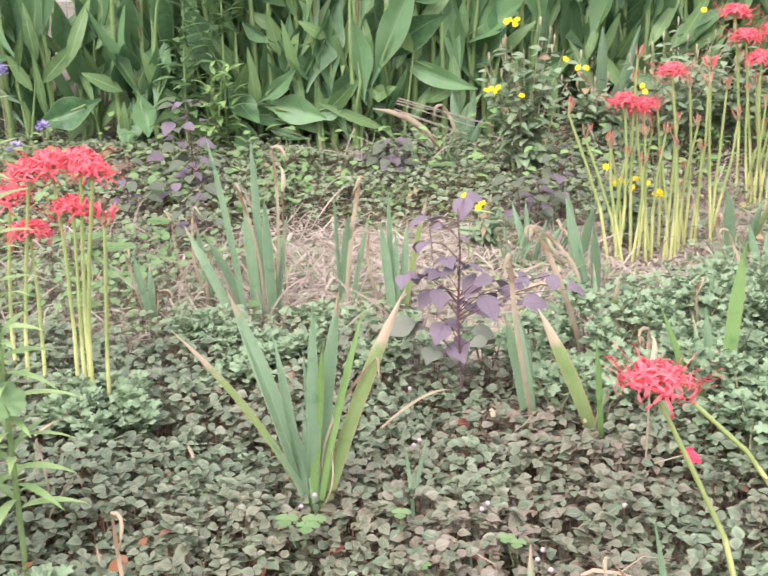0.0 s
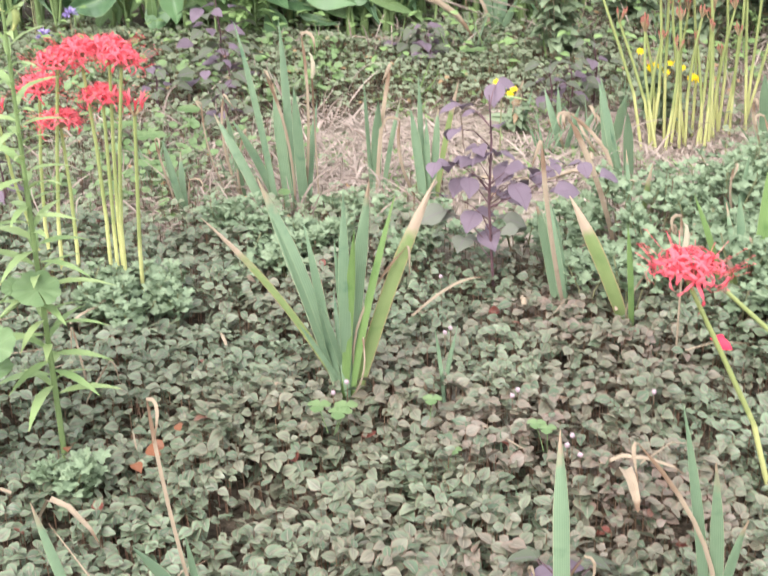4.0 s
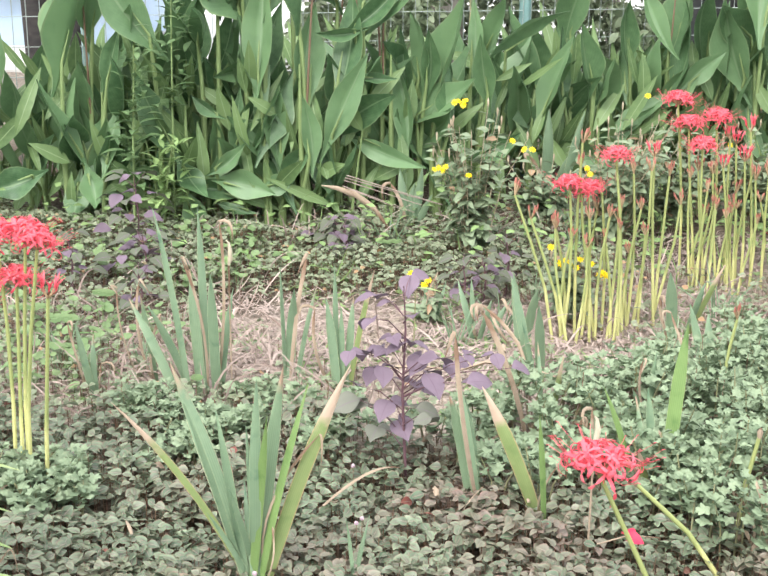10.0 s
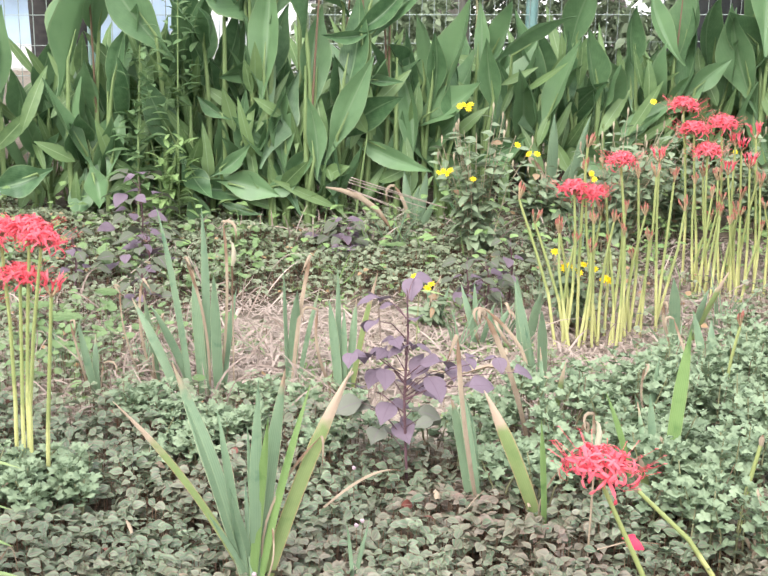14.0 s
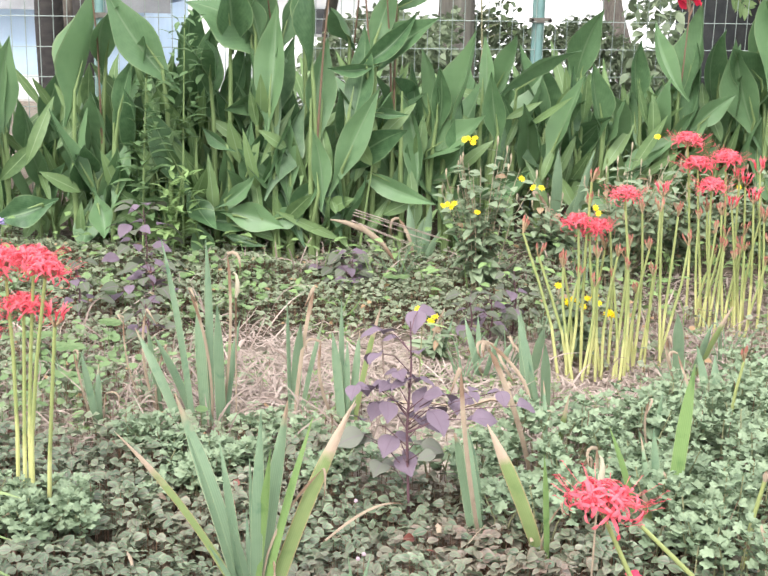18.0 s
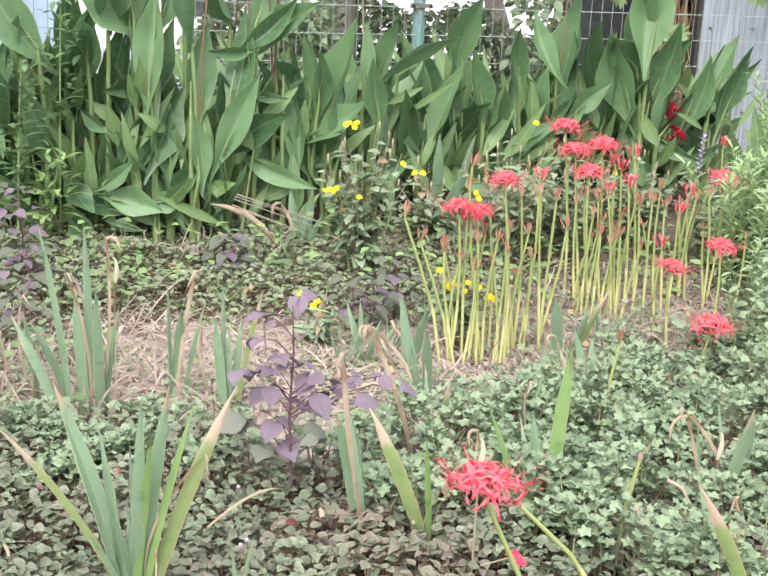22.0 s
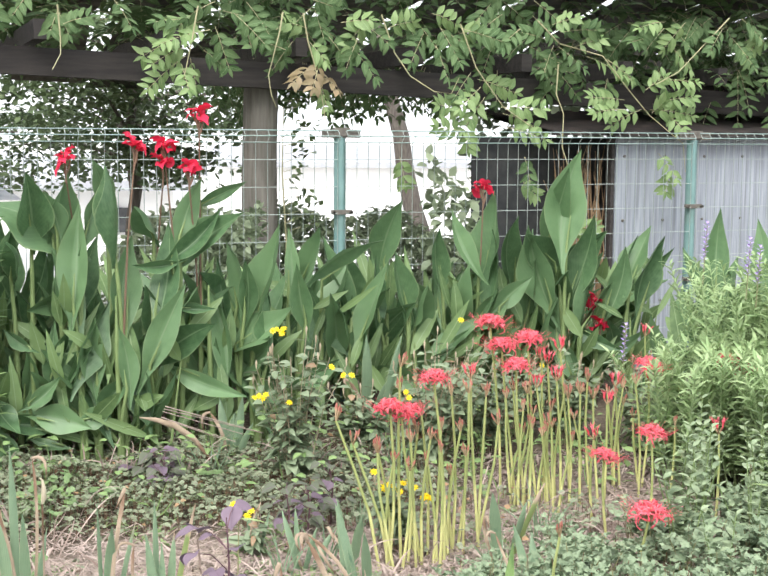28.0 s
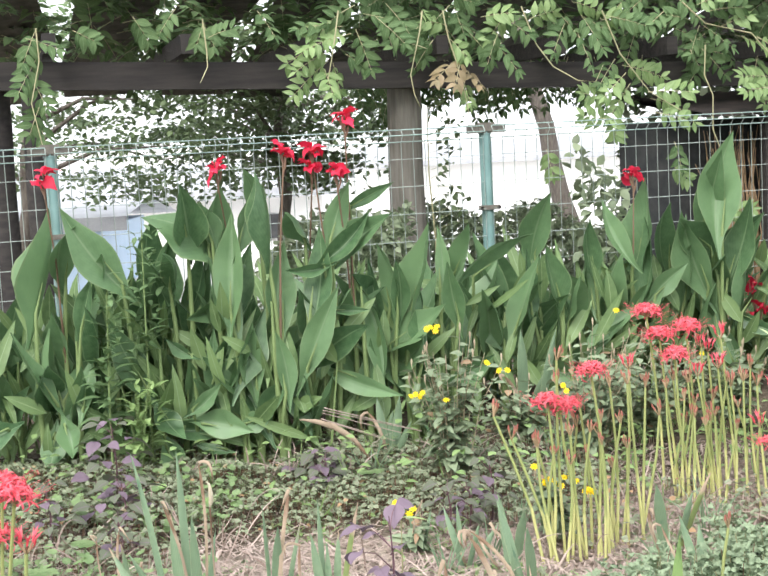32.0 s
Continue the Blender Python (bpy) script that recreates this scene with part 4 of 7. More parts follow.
def canna(x, y, leaves, flowers, extra=5, fill=4):
    """One clump: stems, big leaves given as base, tip, width and style beside the clump's foot, and small young leaves low down."""
    label = "tall canna with broad green leaves and red flowers" if flowers else "tall canna with broad upright green leaves"
    c = thing("canna", x, y, 0, label, "canna", CANNA_LEAVES)
    feet = []
    more = []
    for _ in range(fill):
        bz = rng.uniform(0.12, 0.5)
        bx, ln, lean = jit(0.16), rng.uniform(0.2, 0.36), rng.gauss(0, 0.55)
        more.append((bx, bz, bx + ln * math.sin(lean), bz + ln * math.cos(lean), rng.uniform(0.07, 0.11), "f"))
        lean = rng.gauss(0, 0.8)
        more.append((bx * 1.2, bz * 0.8, bx + ln * math.sin(lean), bz * 0.8 + ln * math.cos(lean), rng.uniform(0.065, 0.11), rng.choice("uud")))
    for bx, bz, tx, tz, w, style in [*leaves, *more]:
        depth = jit(0.05) + {"u": -0.05, "d": 0.04, "h": -0.08, "f": 0.14}[style]
        lean = {"u": rng.uniform(-0.06, 0.10), "d": -rng.uniform(0.1, 0.2), "h": -0.1, "f": jit(0.1)}[style]
        base, tip = Vector((bx, depth, bz)), Vector((tx, depth + lean, tz))
        yaw = rng.gauss(0, 0.6) if style != "f" else rng.gauss(0, 1.0)
        face = Vector((math.sin(yaw), -math.cos(yaw), 0.3 + jit(0.3)))
        lf = part("leaf", canna_leaf(base, tip, w * 1.06 / max(0.75, math.cos(yaw)), face, style), CANNA, c)
        lf.data.name = "leaf"
        foot = min(feet, key=lambda q: abs(q[0] - bx)) if feet and min(abs(q[0] - bx) for q in feet) < 0.06 else None
        if not foot:
            foot = (bx * 0.8 + jit(0.03), depth * 0.6)
            feet.append(foot)
        st = Soup()
        low = min(max(0.0, bz - 0.30), bz * 0.5)
        st.tube([(foot[0], foot[1], low), (foot[0] * 0.6 + bx * 0.4, foot[1] * 0.6 + depth * 0.4, low * 0.4 + bz * 0.6), base, base.lerp(tip, 0.3)], [0.010, 0.0085, 0.006, 0.0015], 0, 6)
        part("leaf_stalk", st, CANNA_STEM, lf)
    for fx, fy in feet:
        h = max([bz for bx, bz, *_ in leaves if abs(bx * 0.8 - fx) < 0.12] or [0.4])
        st = Soup()
        st.tube([(fx + jit(0.02), fy, -0.03), (fx, fy, h * 0.4), (fx + jit(0.01), fy, h * 0.68)], [0.012, 0.010, 0.004], 0, 8)
        part("stem", st, CANNA_STEM, c, "thick pale green stem")
    for fx, fz in flowers:
        near = min(feet, key=lambda q: abs(q[0] - fx))
        st = Soup()
        st.tube([(near[0], near[1], 0.4), (near[0] * 0.5 + fx * 0.5, near[1] - 0.02, fz * 0.7), (fx, -0.05, fz - 0.08)], [0.005, 0.0038, 0.0028], 0, 6)
        part("flower_stalk", st, CANNA_BUD, c, "reddish flower stalk")
        canna_flower(c, fx, -0.05, fz)
    s = Soup()
    for _ in range(extra * 4):
        a, z = jit(0.22), 0.05 + 0.5 * rng.random() ** 1.3
        d = jit(0.16) + 0.06
        s.leaf((a, d, z), (jit(0.7), jit(0.6), rng.uniform(0.3, 1.3)), (jit(0.6), -1, 0.4), rng.uniform(0.14, 0.3), rng.uniform(0.03, 0.065), 0, 6, 0.42, jit(0.3) + 0.15, 0.15)
        if rng.random() < 0.25:
            s.tube([(a * 0.7, d, 0.0), (a, d, z)], [0.007, 0.003], 1, 5)
    part("young_leaves", s, [CANNA_FILL, CANNA_STEM], c, "crowded young leaves between the stems")


canna(-1.42, 4.94, [(0.05, 0.64, 0.15, 1.03, 0.13, "u"), (0.03, 0.31, 0.10, 0.58, 0.07, "u"), (0.09, 0.17, 0.08, 0.03, 0.10, "h")], [])
canna(-1.22, 4.94, [(-0.05, 0.77, 0.04, 1.00, 0.09, "d"), (0.02, 0.57, 0.09, 0.78, 0.08, "u"), (-0.07, 0.42, -0.08, 0.65, 0.13, "d"), (-0.09, 0.27, -0.10, 0.47, 0.11, "d"), (-0.07, 0.29, 0.01, 0.43, 0.08, "u"), (-0.05, 0.22, -0.00, 0.10, 0.09, "h"), (0.05, 0.46, 0.10, 0.67, 0.08, "d")], [(-0.07, 1.18)])
canna(-1.02, 4.94, [(0.00, 0.75, -0.20, 1.05, 0.14, "u"), (0.07, 0.32, -0.06, 0.62, 0.12, "u"), (-0.01, 0.13, -0.00, -0.02, 0.08, "h"), (-0.08, 0.72, -0.05, 0.87, 0.08, "d")], [])
canna(-0.86, 4.95, [(-0.04, 0.26, 0.07, 0.15, 0.09, "h"), (-0.03, 0.12, 0.04, -0.03, 0.09, "h"), (0.05, 0.25, 0.08, 0.46, 0.06, "d"), (0.01, 0.71, 0.05, 0.88, 0.09, "d")], [])
canna(-0.7, 4.95, [(0.05, 0.83, -0.20, 1.02, 0.18, "d"), (-0.07, 0.88, -0.07, 1.13, 0.13, "d"), (0.01, 0.86, 0.07, 1.11, 0.11, "u"), (0.03, 0.88, -0.01, 1.04, 0.08, "u"), (0.06, 0.61, -0.10, 0.59, 0.06, "d"), (-0.08, 0.25, 0.04, 0.35, 0.06, "u"), (-0.07, 0.46, -0.18, 0.52, 0.05, "u"), (0.04, 0.08, -0.10, 0.11, 0.04, "u")], [(0.07, 1.17)])
canna(-0.54, 4.95, [(-0.07, 0.62, -0.05, 1.00, 0.12, "u"), (-0.03, 0.87, 0.03, 1.08, 0.08, "u"), (0.04, 0.95, -0.00, 1.17, 0.08, "d"), (-0.06, 0.54, -0.15, 0.82, 0.10, "u"), (-0.05, 0.35, 0.05, 0.62, 0.09, "u"), (0.04, 0.25, 0.08, 0.61, 0.11, "u"), (-0.06, 0.23, -0.05, 0.45, 0.07, "u"), (-0.06, 0.18, -0.17, 0.30, 0.07, "u"), (-0.04, 0.18, 0.07, 0.21, 0.07, "u")], [])
canna(-0.38, 4.96, [(-0.08, 0.85, -0.08, 1.14, 0.10, "u"), (-0.06, 0.34, -0.08, 0.62, 0.12, "d"), (-0.04, 0.54, -0.02, 0.87, 0.11, "u"), (0.06, 0.86, -0.00, 0.99, 0.09, "d"), (0.07, 0.59, 0.12, 0.92, 0.11, "u"), (0.05, 0.48, 0.03, 0.69, 0.09, "d"), (0.05, 0.38, 0.19, 0.70, 0.11, "u"), (0.07, 0.37, 0.32, 0.56, 0.12, "d"), (0.02, 0.13, 0.16, 0.33, 0.08, "u"), (-0.03, 0.11, 0.09, 0.25, 0.06, "u")], [(0.0, 1.22)])
canna(-0.22, 5.06, [(0.00, 0.86, 0.08, 1.09, 0.09, "u"), (-0.03, 0.80, 0.16, 0.97, 0.08, "u"), (0.08, 0.98, 0.27, 1.08, 0.05, "d"), (-0.02, 0.73, 0.27, 0.95, 0.14, "d"), (-0.03, 0.77, -0.18, 0.76, 0.05, "u"), (0.00, 0.59, 0.14, 0.58, 0.04, "u"), (0.07, 0.22, 0.14, 0.46, 0.08, "u"), (0.03, 0.52, 0.07, 0.68, 0.08, "d")], [(-0.05, 1.22), (-0.06, 1.15), (0.04, 1.14), (0.08, 1.34)])
canna(-0.02, 5.17, [(-0.05, 0.58, -0.13, 0.72, 0.08, "d"), (-0.02, 0.42, -0.06, 0.77, 0.07, "u"), (0.02, 0.57, -0.02, 0.83, 0.08, "u"), (0.05, 0.55, 0.05, 0.77, 0.08, "u"), (0.10, 0.54, 0.20, 0.90, 0.10, "u"), (0.01, 0.42, 0.24, 0.58, 0.11, "u"), (-0.01, 0.32, 0.17, 0.47, 0.09, "d"), (-0.03, 0.24, -0.02, 0.62, 0.04, "u")], [])
canna(0.18, 5.32, [(0.03, 0.63, 0.03, 0.88, 0.06, "u"), (0.10, 0.49, 0.06, 0.74, 0.09, "u"), (0.09, 0.66, 0.18, 0.89, 0.09, "d"), (-0.06, 0.29, -0.07, 0.48, 0.09, "d")], [])
canna(0.42, 5.49, [(-0.05, 0.48, 0.06, 0.69, 0.10, "u"), (-0.06, 0.64, 0.20, 0.81, 0.07, "u"), (0.05, 0.34, 0.03, 0.54, 0.10, "d")], [])
canna(0.68, 5.63, [(-0.03, 0.70, 0.04, 0.99, 0.13, "d"), (-0.06, 0.45, -0.07, 0.73, 0.09, "u"), (0.07, 0.50, 0.01, 0.75, 0.10, "u"), (-0.05, 0.31, 0.11, 0.53, 0.13, "d"), (0.11, 0.39, 0.14, 0.61, 0.09, "d")], [])
canna(0.94, 5.72, [(-0.02, 0.60, -0.05, 0.85, 0.09, "u"), (-0.03, 0.46, -0.04, 0.68, 0.09, "u"), (0.06, 0.43, 0.07, 0.69, 0.10, "d")], [])
canna(1.16, 5.79, [(-0.07, 0.67, -0.19, 0.92, 0.09, "u"), (-0.03, 0.62, 0.01, 1.01, 0.14, "u"), (-0.04, 0.49, 0.02, 0.83, 0.10, "u"), (-0.09, 0.40, 0.10, 0.58, 0.11, "u"), (0.03, 0.48, 0.18, 0.62, 0.09, "u")], [(-0.05, 1.03)])
canna(1.42, 5.85, [(0.09, 0.77, 0.16, 1.19, 0.19, "u"), (0.03, 0.76, 0.09, 1.13, 0.12, "d"), (0.02, 0.5, -0.1, 0.86, 0.13, "u"), (0.13, 0.52, 0.24, 0.9, 0.13, "u"), (0.06, 0.67, -0.15, 0.84, 0.16, "d"), (-0.13, 0.61, -0.17, 0.91, 0.11, "d"), (0.06, 0.42, 0.09, 0.65, 0.14, "d"), (-0.06, 0.43, -0.05, 0.70, 0.11, "d")], [])
canna(1.66, 5.95, [(-0.10, 0.50, 0.09, 0.82, 0.18, "d"), (0.08, 0.45, 0.15, 0.75, 0.10, "u"), (0.20, 0.58, 0.33, 0.82, 0.10, "u"), (-0.06, 0.36, 0.14, 0.26, 0.07, "h"), (0.27, 0.48, 0.35, 0.79, 0.13, "u"), (0.19, 0.53, 0.22, 0.79, 0.10, "u")], [(0.02, 0.49), (0.05, 0.37)])
# clumps past the end of the row, beside the sage and towards the dark column
for bx, by, tops in ((-1.68, 4.95, (1.0, 0.85, 0.62, 0.5)), (-1.9, 4.95, (0.9, 0.8, 0.95, 0.6, 0.5)), (-2.2, 5.0, (0.95, 0.85, 0.7, 0.5, 0.9)), (-2.6, 5.1, (1.0, 0.8, 0.9, 0.6, 0.7))):
    canna(bx, by, [(jit(0.12), h - rng.uniform(0.32, 0.42), jit(0.22), h, rng.uniform(0.09, 0.13), rng.choice("uud")) for h in tops], [])
for bx, tops in ((2.06, (0.96, 0.75, 0.6)), (2.24, (0.91, 0.7, 0.6)), (2.54, (1.05, 0.85, 0.7)), (2.73, (0.99, 0.8, 0.65))):
    canna(bx, 5.3, [(jit(0.03), h - rng.uniform(0.32, 0.4), 0.0 if k == 0 else jit(0.15), h, 0.10, "u") for k, h in enumerate(tops)], [])
# a taller clump that fills the row before the pale outbuilding
for bx, tops in ((-1.16, (0.84, 0.74, 0.62, 0.5)), (-1.06, (0.9, 0.8, 0.66, 0.5)), (-0.95, (1.0, 0.9, 0.78, 0.62)), (-0.86, (0.98, 0.9, 0.78, 0.62)), (-0.76, (0.9, 0.82, 0.7, 0.55)), (-0.64, (0.86, 0.75, 0.66))):
    canna(bx, 5.1, [(jit(0.08), h - 0.3, jit(0.2), h, rng.uniform(0.08, 0.11), rng.choice("ddu")) for h in tops], [])
# a second, darker row close to the wire
for bx in (-2.4, -1.9, -1.45, -1.2, -0.55, -0.3, -0.05, 0.25, 0.5, 0.8, 1.05, 1.3, 1.6, 1.95):
    by = 5.2 + 0.27 * (bx + 1.4) + (0.1 if bx < 0 else 0.2)
    canna(bx, by, [(jit(0.12), rng.uniform(0.15, 0.4), jit(0.25), rng.uniform(0.5, 0.72), rng.uniform(0.07, 0.11), rng.choice("dduf")) for _ in range(5)], [], 6, 1)

# ---- red spider lilies ----


def lily_head(kind):
    """f: a full flower of curled-back petals with long stamens, h: half open, b: a bud."""
    s = Soup()
    if kind == "b":
        # a tight bunch of upright pink fingers, some leaning out
        splay = rng.uniform(0.006, 0.02)
        for k in range(5):
            a, h = k * 1.26 + jit(0.3), rng.uniform(0.036, 0.056)
            s.tube([(0, 0, -0.004), (splay * 0.5 * math.cos(a), splay * 0.5 * math.sin(a), h * 0.35), (splay * 0.9 * math.cos(a), splay * 0.9 * math.sin(a), h * 0.75), (splay * math.cos(a), splay * math.sin(a), h)], [0.0015, 0.0024, 0.004, 0.0012], 1, 5)
        return s
    florets = 13 if kind == "f" else 5
    for k in range(florets):
        a = k * 2.4 + jit(0.2)
        out = Vector((math.cos(a), math.sin(a), 0))
        if kind == "h":
            mid = (out + UP * 1.3).normalized() * 0.028
            s.tube([(0, 0, 0), mid], [0.002, 0.0026], 1, 4)
            for q in range(4):
                b = a + (q - 1.5) * 0.6 + jit(0.2)
                o = Vector((math.cos(b), math.sin(b), 0))
                s.blade(mid, mid + (o * 0.5 + UP).normalized() * rng.uniform(0.03, 0.042), 0.0055, 0, 5, -o * 0.005, -o + Vector((0.01, 0, 0.02)), 0.5, 0.1)
            continue
        # the tubes spread over a low dome, the outer ones lying almost flat
        lift = 1.9 * (1 - k / 12.0) + 0.28
        mid = (out + UP * lift).normalized() * 0.032
        s.tube([(0, 0, 0), mid], [0.0018, 0.0028], 1, 4)
        axis = mid.normalized()
        side = axis.cross(UP if lift < 1.2 else Vector((1, 0, 0))).normalized()
        other = axis.cross(side)
        for q in range(6):
            b = q * math.tau / 6 + jit(0.3)
            o = side * math.cos(b) + other * math.sin(b)
            ln = rng.uniform(0.020, 0.030)
            # each petal runs out of the throat, rolls over and curls back on itself
            rim = mid + axis * ln * 0.55 + o * ln * 0.55
            crest = mid + axis * ln * 0.50 + o * ln * 1.15
            curl = mid - axis * ln * rng.uniform(0.0, 0.3) + o * ln * 1.35
            wide = rng.uniform(0.0042, 0.0056)
            s.blade(mid, crest, wide, 0, 4, (rim - mid.lerp(crest, 0.5)) * 0.7, axis + o * 0.3, 0.95, 0.14)
            s.blade(crest, curl, wide, 0, 3, o * ln * 0.18, o + axis * 0.3, 0.4, 0.14)
        for q in range(3):
            b = a + (q - 1) * 0.35 + jit(0.15)
            o = Vector((math.cos(b), math.sin(b), 0))
            end = mid + o * rng.uniform(0.042, 0.062) + UP * rng.uniform(0.0, 0.03)
            s.tube([mid, mid.lerp(end, 0.55) - UP * 0.010, end], [0.0005, 0.0004, 0.0004], 0, 3)
            s.tube([end - o * 0.002, end + o * 0.003], [0.0007, 0.0005], 0, 4)
    return s


HEADS = {k: [lily_head(k).mesh("flower" if k != "b" else "bud", [LILY_RED, LILY_BUD]) for _ in range(6)] for k in "fhb"}
LILY_LABELS = {"f": "red spider lily in full bloom on a bare yellow-green stalk", "h": "half-open red spider lily on a bare yellow-green stalk", "b": "red spider lily bud on a bare yellow-green stalk"}


def lily(kind, x, y, dx, h, group="red spider lilies", size=1.0, bow=0.0):
    p = thing("spider_lily", x, y, 0, LILY_LABELS[kind], "lily", group)
    dy = jit(0.03)
    s = Soup()
    b = jit(0.012) + bow
    s.tube([(0, 0, -0.03), (dx * 0.3 + b, dy * 0.3, h * 0.33), (dx * 0.66 + b, dy * 0.66, h * 0.66), (dx, dy, h)], [0.0048, 0.0046, 0.0042, 0.0036], 0, 6)
    part("stem", s, LILY_STEM, p)
    hd = part("bud" if kind == "b" else "flower", rng.choice(HEADS[kind]), None, p)
    hd.location = (dx, dy, h)
    hd.rotation_euler = (jit(0.18), jit(0.18), jit(3.1))
    k = size * rng.uniform(0.86, 1.02) * (1.08 if kind == "f" else 1.0)
    hd.scale = (k, k, k * (0.86 if kind == "f" else 1.0))
    return p


lily("b", 0.42, 3.68, -0.13, 0.42)
lily("f", 0.45, 3.68, 0.00, 0.44)
lily("f", 0.51, 3.71, 0.00, 0.42)
lily("b", 0.49, 3.72, -0.01, 0.58)
lily("b", 0.45, 3.68, -0.11, 0.35)
lily("b", 0.46, 3.64, -0.05, 0.33)
lily("b", 0.54, 3.81, 0.01, 0.35)
lily("f", 0.62, 3.71, -0.04, 0.53)
lily("h", 0.75, 3.84, -0.03, 0.51)
lily("b", 0.66, 3.80, -0.01, 0.47)
lily("b", 0.64, 3.75, -0.03, 0.33)
lily("b", 0.75, 3.86, 0.02, 0.45)
lily("b", 0.75, 3.88, 0.07, 0.35)
lily("b", 0.55, 3.72, -0.07, 0.50)
lily("b", 0.58, 3.78, -0.02, 0.41)
lily("b", 0.68, 3.82, 0.03, 0.47)
lily("f", 0.93, 4.38, -0.05, 0.59)
lily("f", 0.97, 4.31, -0.06, 0.52)
lily("f", 1.03, 4.37, -0.01, 0.53)
lily("f", 0.99, 4.25, -0.04, 0.46)
lily("h", 1.16, 4.29, -0.04, 0.51)
lily("h", 1.11, 4.30, -0.04, 0.47)
lily("h", 1.11, 4.23, -0.03, 0.43)
lily("h", 1.06, 4.24, -0.04, 0.40)
lily("b", 1.00, 4.28, -0.05, 0.38)
lily("b", 1.03, 4.24, -0.04, 0.38)
lily("h", 1.11, 4.36, -0.04, 0.47)
lily("b", 1.18, 4.23, -0.01, 0.38)
lily("b", 1.14, 4.23, -0.01, 0.36)
lily("b", 1.06, 4.30, 0.02, 0.31)
lily("f", 1.31, 3.88, 0.01, 0.30)
lily("f", 1.17, 3.87, -0.02, 0.24)
lily("f", 1.14, 3.47, 0.03, 0.17, size=1.15)
lily("h", 1.56, 3.95, 0.01, 0.29)
lily("h", 1.16, 4.00, -0.01, 0.28)
lily("h", 1.28, 4.28, 0.00, 0.33)
lily("f", 1.47, 4.45, 0.01, 0.42)
lily("f", 1.76, 4.45, 0.01, 0.43)
lily("f", 1.85, 4.45, 0.01, 0.39)
lily("h", 1.39, 4.46, -0.02, 0.35)
lily("b", 1.23, 4.28, -0.02, 0.41)
lily("b", 1.25, 4.25, -0.02, 0.35)
lily("h", 1.70, 5.05, -0.03, 0.44)
lily("f", -1.00, 2.60, 0.06, 0.53)
lily("f", -0.85, 2.59, 0.03, 0.56)
lily("f", -1.04, 2.65, 0.03, 0.46)
lily("f", -0.86, 2.58, 0.01, 0.45)
lily("f", -0.96, 2.60, -0.00, 0.39)
lily("h", -0.79, 2.52, 0.04, 0.46)
lily("h", -1.05, 2.67, -0.06, 0.40)
lily("f", -0.88, 2.59, -0.01, 0.55)
lily("f", -0.84, 2.57, 0.06, 0.55)
# stems that crowd round the foot of the two big clumps
for cx, cy, n, r in ((0.52, 3.70, 8, 0.08), (1.05, 4.22, 12, 0.12), (1.40, 4.4, 8, 0.18), (0.66, 3.78, 3, 0.05)):
    for _ in range(n):
        lily("b", cx + jit(r), cy + jit(r * 0.7), jit(0.05), rng.uniform(0.22, 0.40), size=0.8)
lily("f", 0.47, 1.86, -0.172, 0.400, "red spider lilies", 1.12, 0.012)

# ---- iris clumps ----
IRIS_STYLES = {"g": IRIS, "t": IRIS_TIP, "y": IRIS_YELLOW, "n": IRIS_GREEN, "d": IRIS_DRY}


def iris(x, y, z, blades):
    c = thing("iris_clump", x, y, z, "fan of grey-green sword-shaped iris leaves with dry brown tips", "iris", "iris clumps")
    for i, (dx, h, w, style) in enumerate(blades):
        s = Soup()
        h -= z
        foot = (dx * (0.3 if y > 2.5 else 0.1) + jit(0.012), jit(0.03), -0.03)
        length = math.hypot(dx, h)
        tip = Vector((dx, jit(0.08), h))
        bow = Vector((-dx * 0.12, -0.03, 0.06 * length)) if style == "d" else Vector((-dx * 0.05, jit(0.02), 0.02 * length))
        if style == "d":
            # a dead blade is thin and buckled, and hangs over at its end
            kink = Vector(foot).lerp(tip, 0.93)
            s.blade(foot, kink, w * 0.42, 0, 9, bow + Vector((jit(0.03), jit(0.02), 0)), (jit(0.9), -1, 0.15), 0.98, 0.25)
            s.blade(kink, kink + Vector((jit(0.04) + 0.15 * dx, -0.02 + jit(0.02), -rng.uniform(0.02, 0.07))), w * 0.4, 0, 5, (0.08 * dx + jit(0.015), 0, 0.02), (jit(0.5), -1, 0.3), 0.4, 0.3)
        else:
            s.blade(foot, tip, w * 0.88, 0, 12, bow, (jit(0.8 if w < 0.03 else 0.55), -1, 0.15), 0.62, 0.2)
        part("blade", s, IRIS_STYLES[style], c, {"d": "withered brown blade", "y": "yellowing blade"}.get(style, ""))


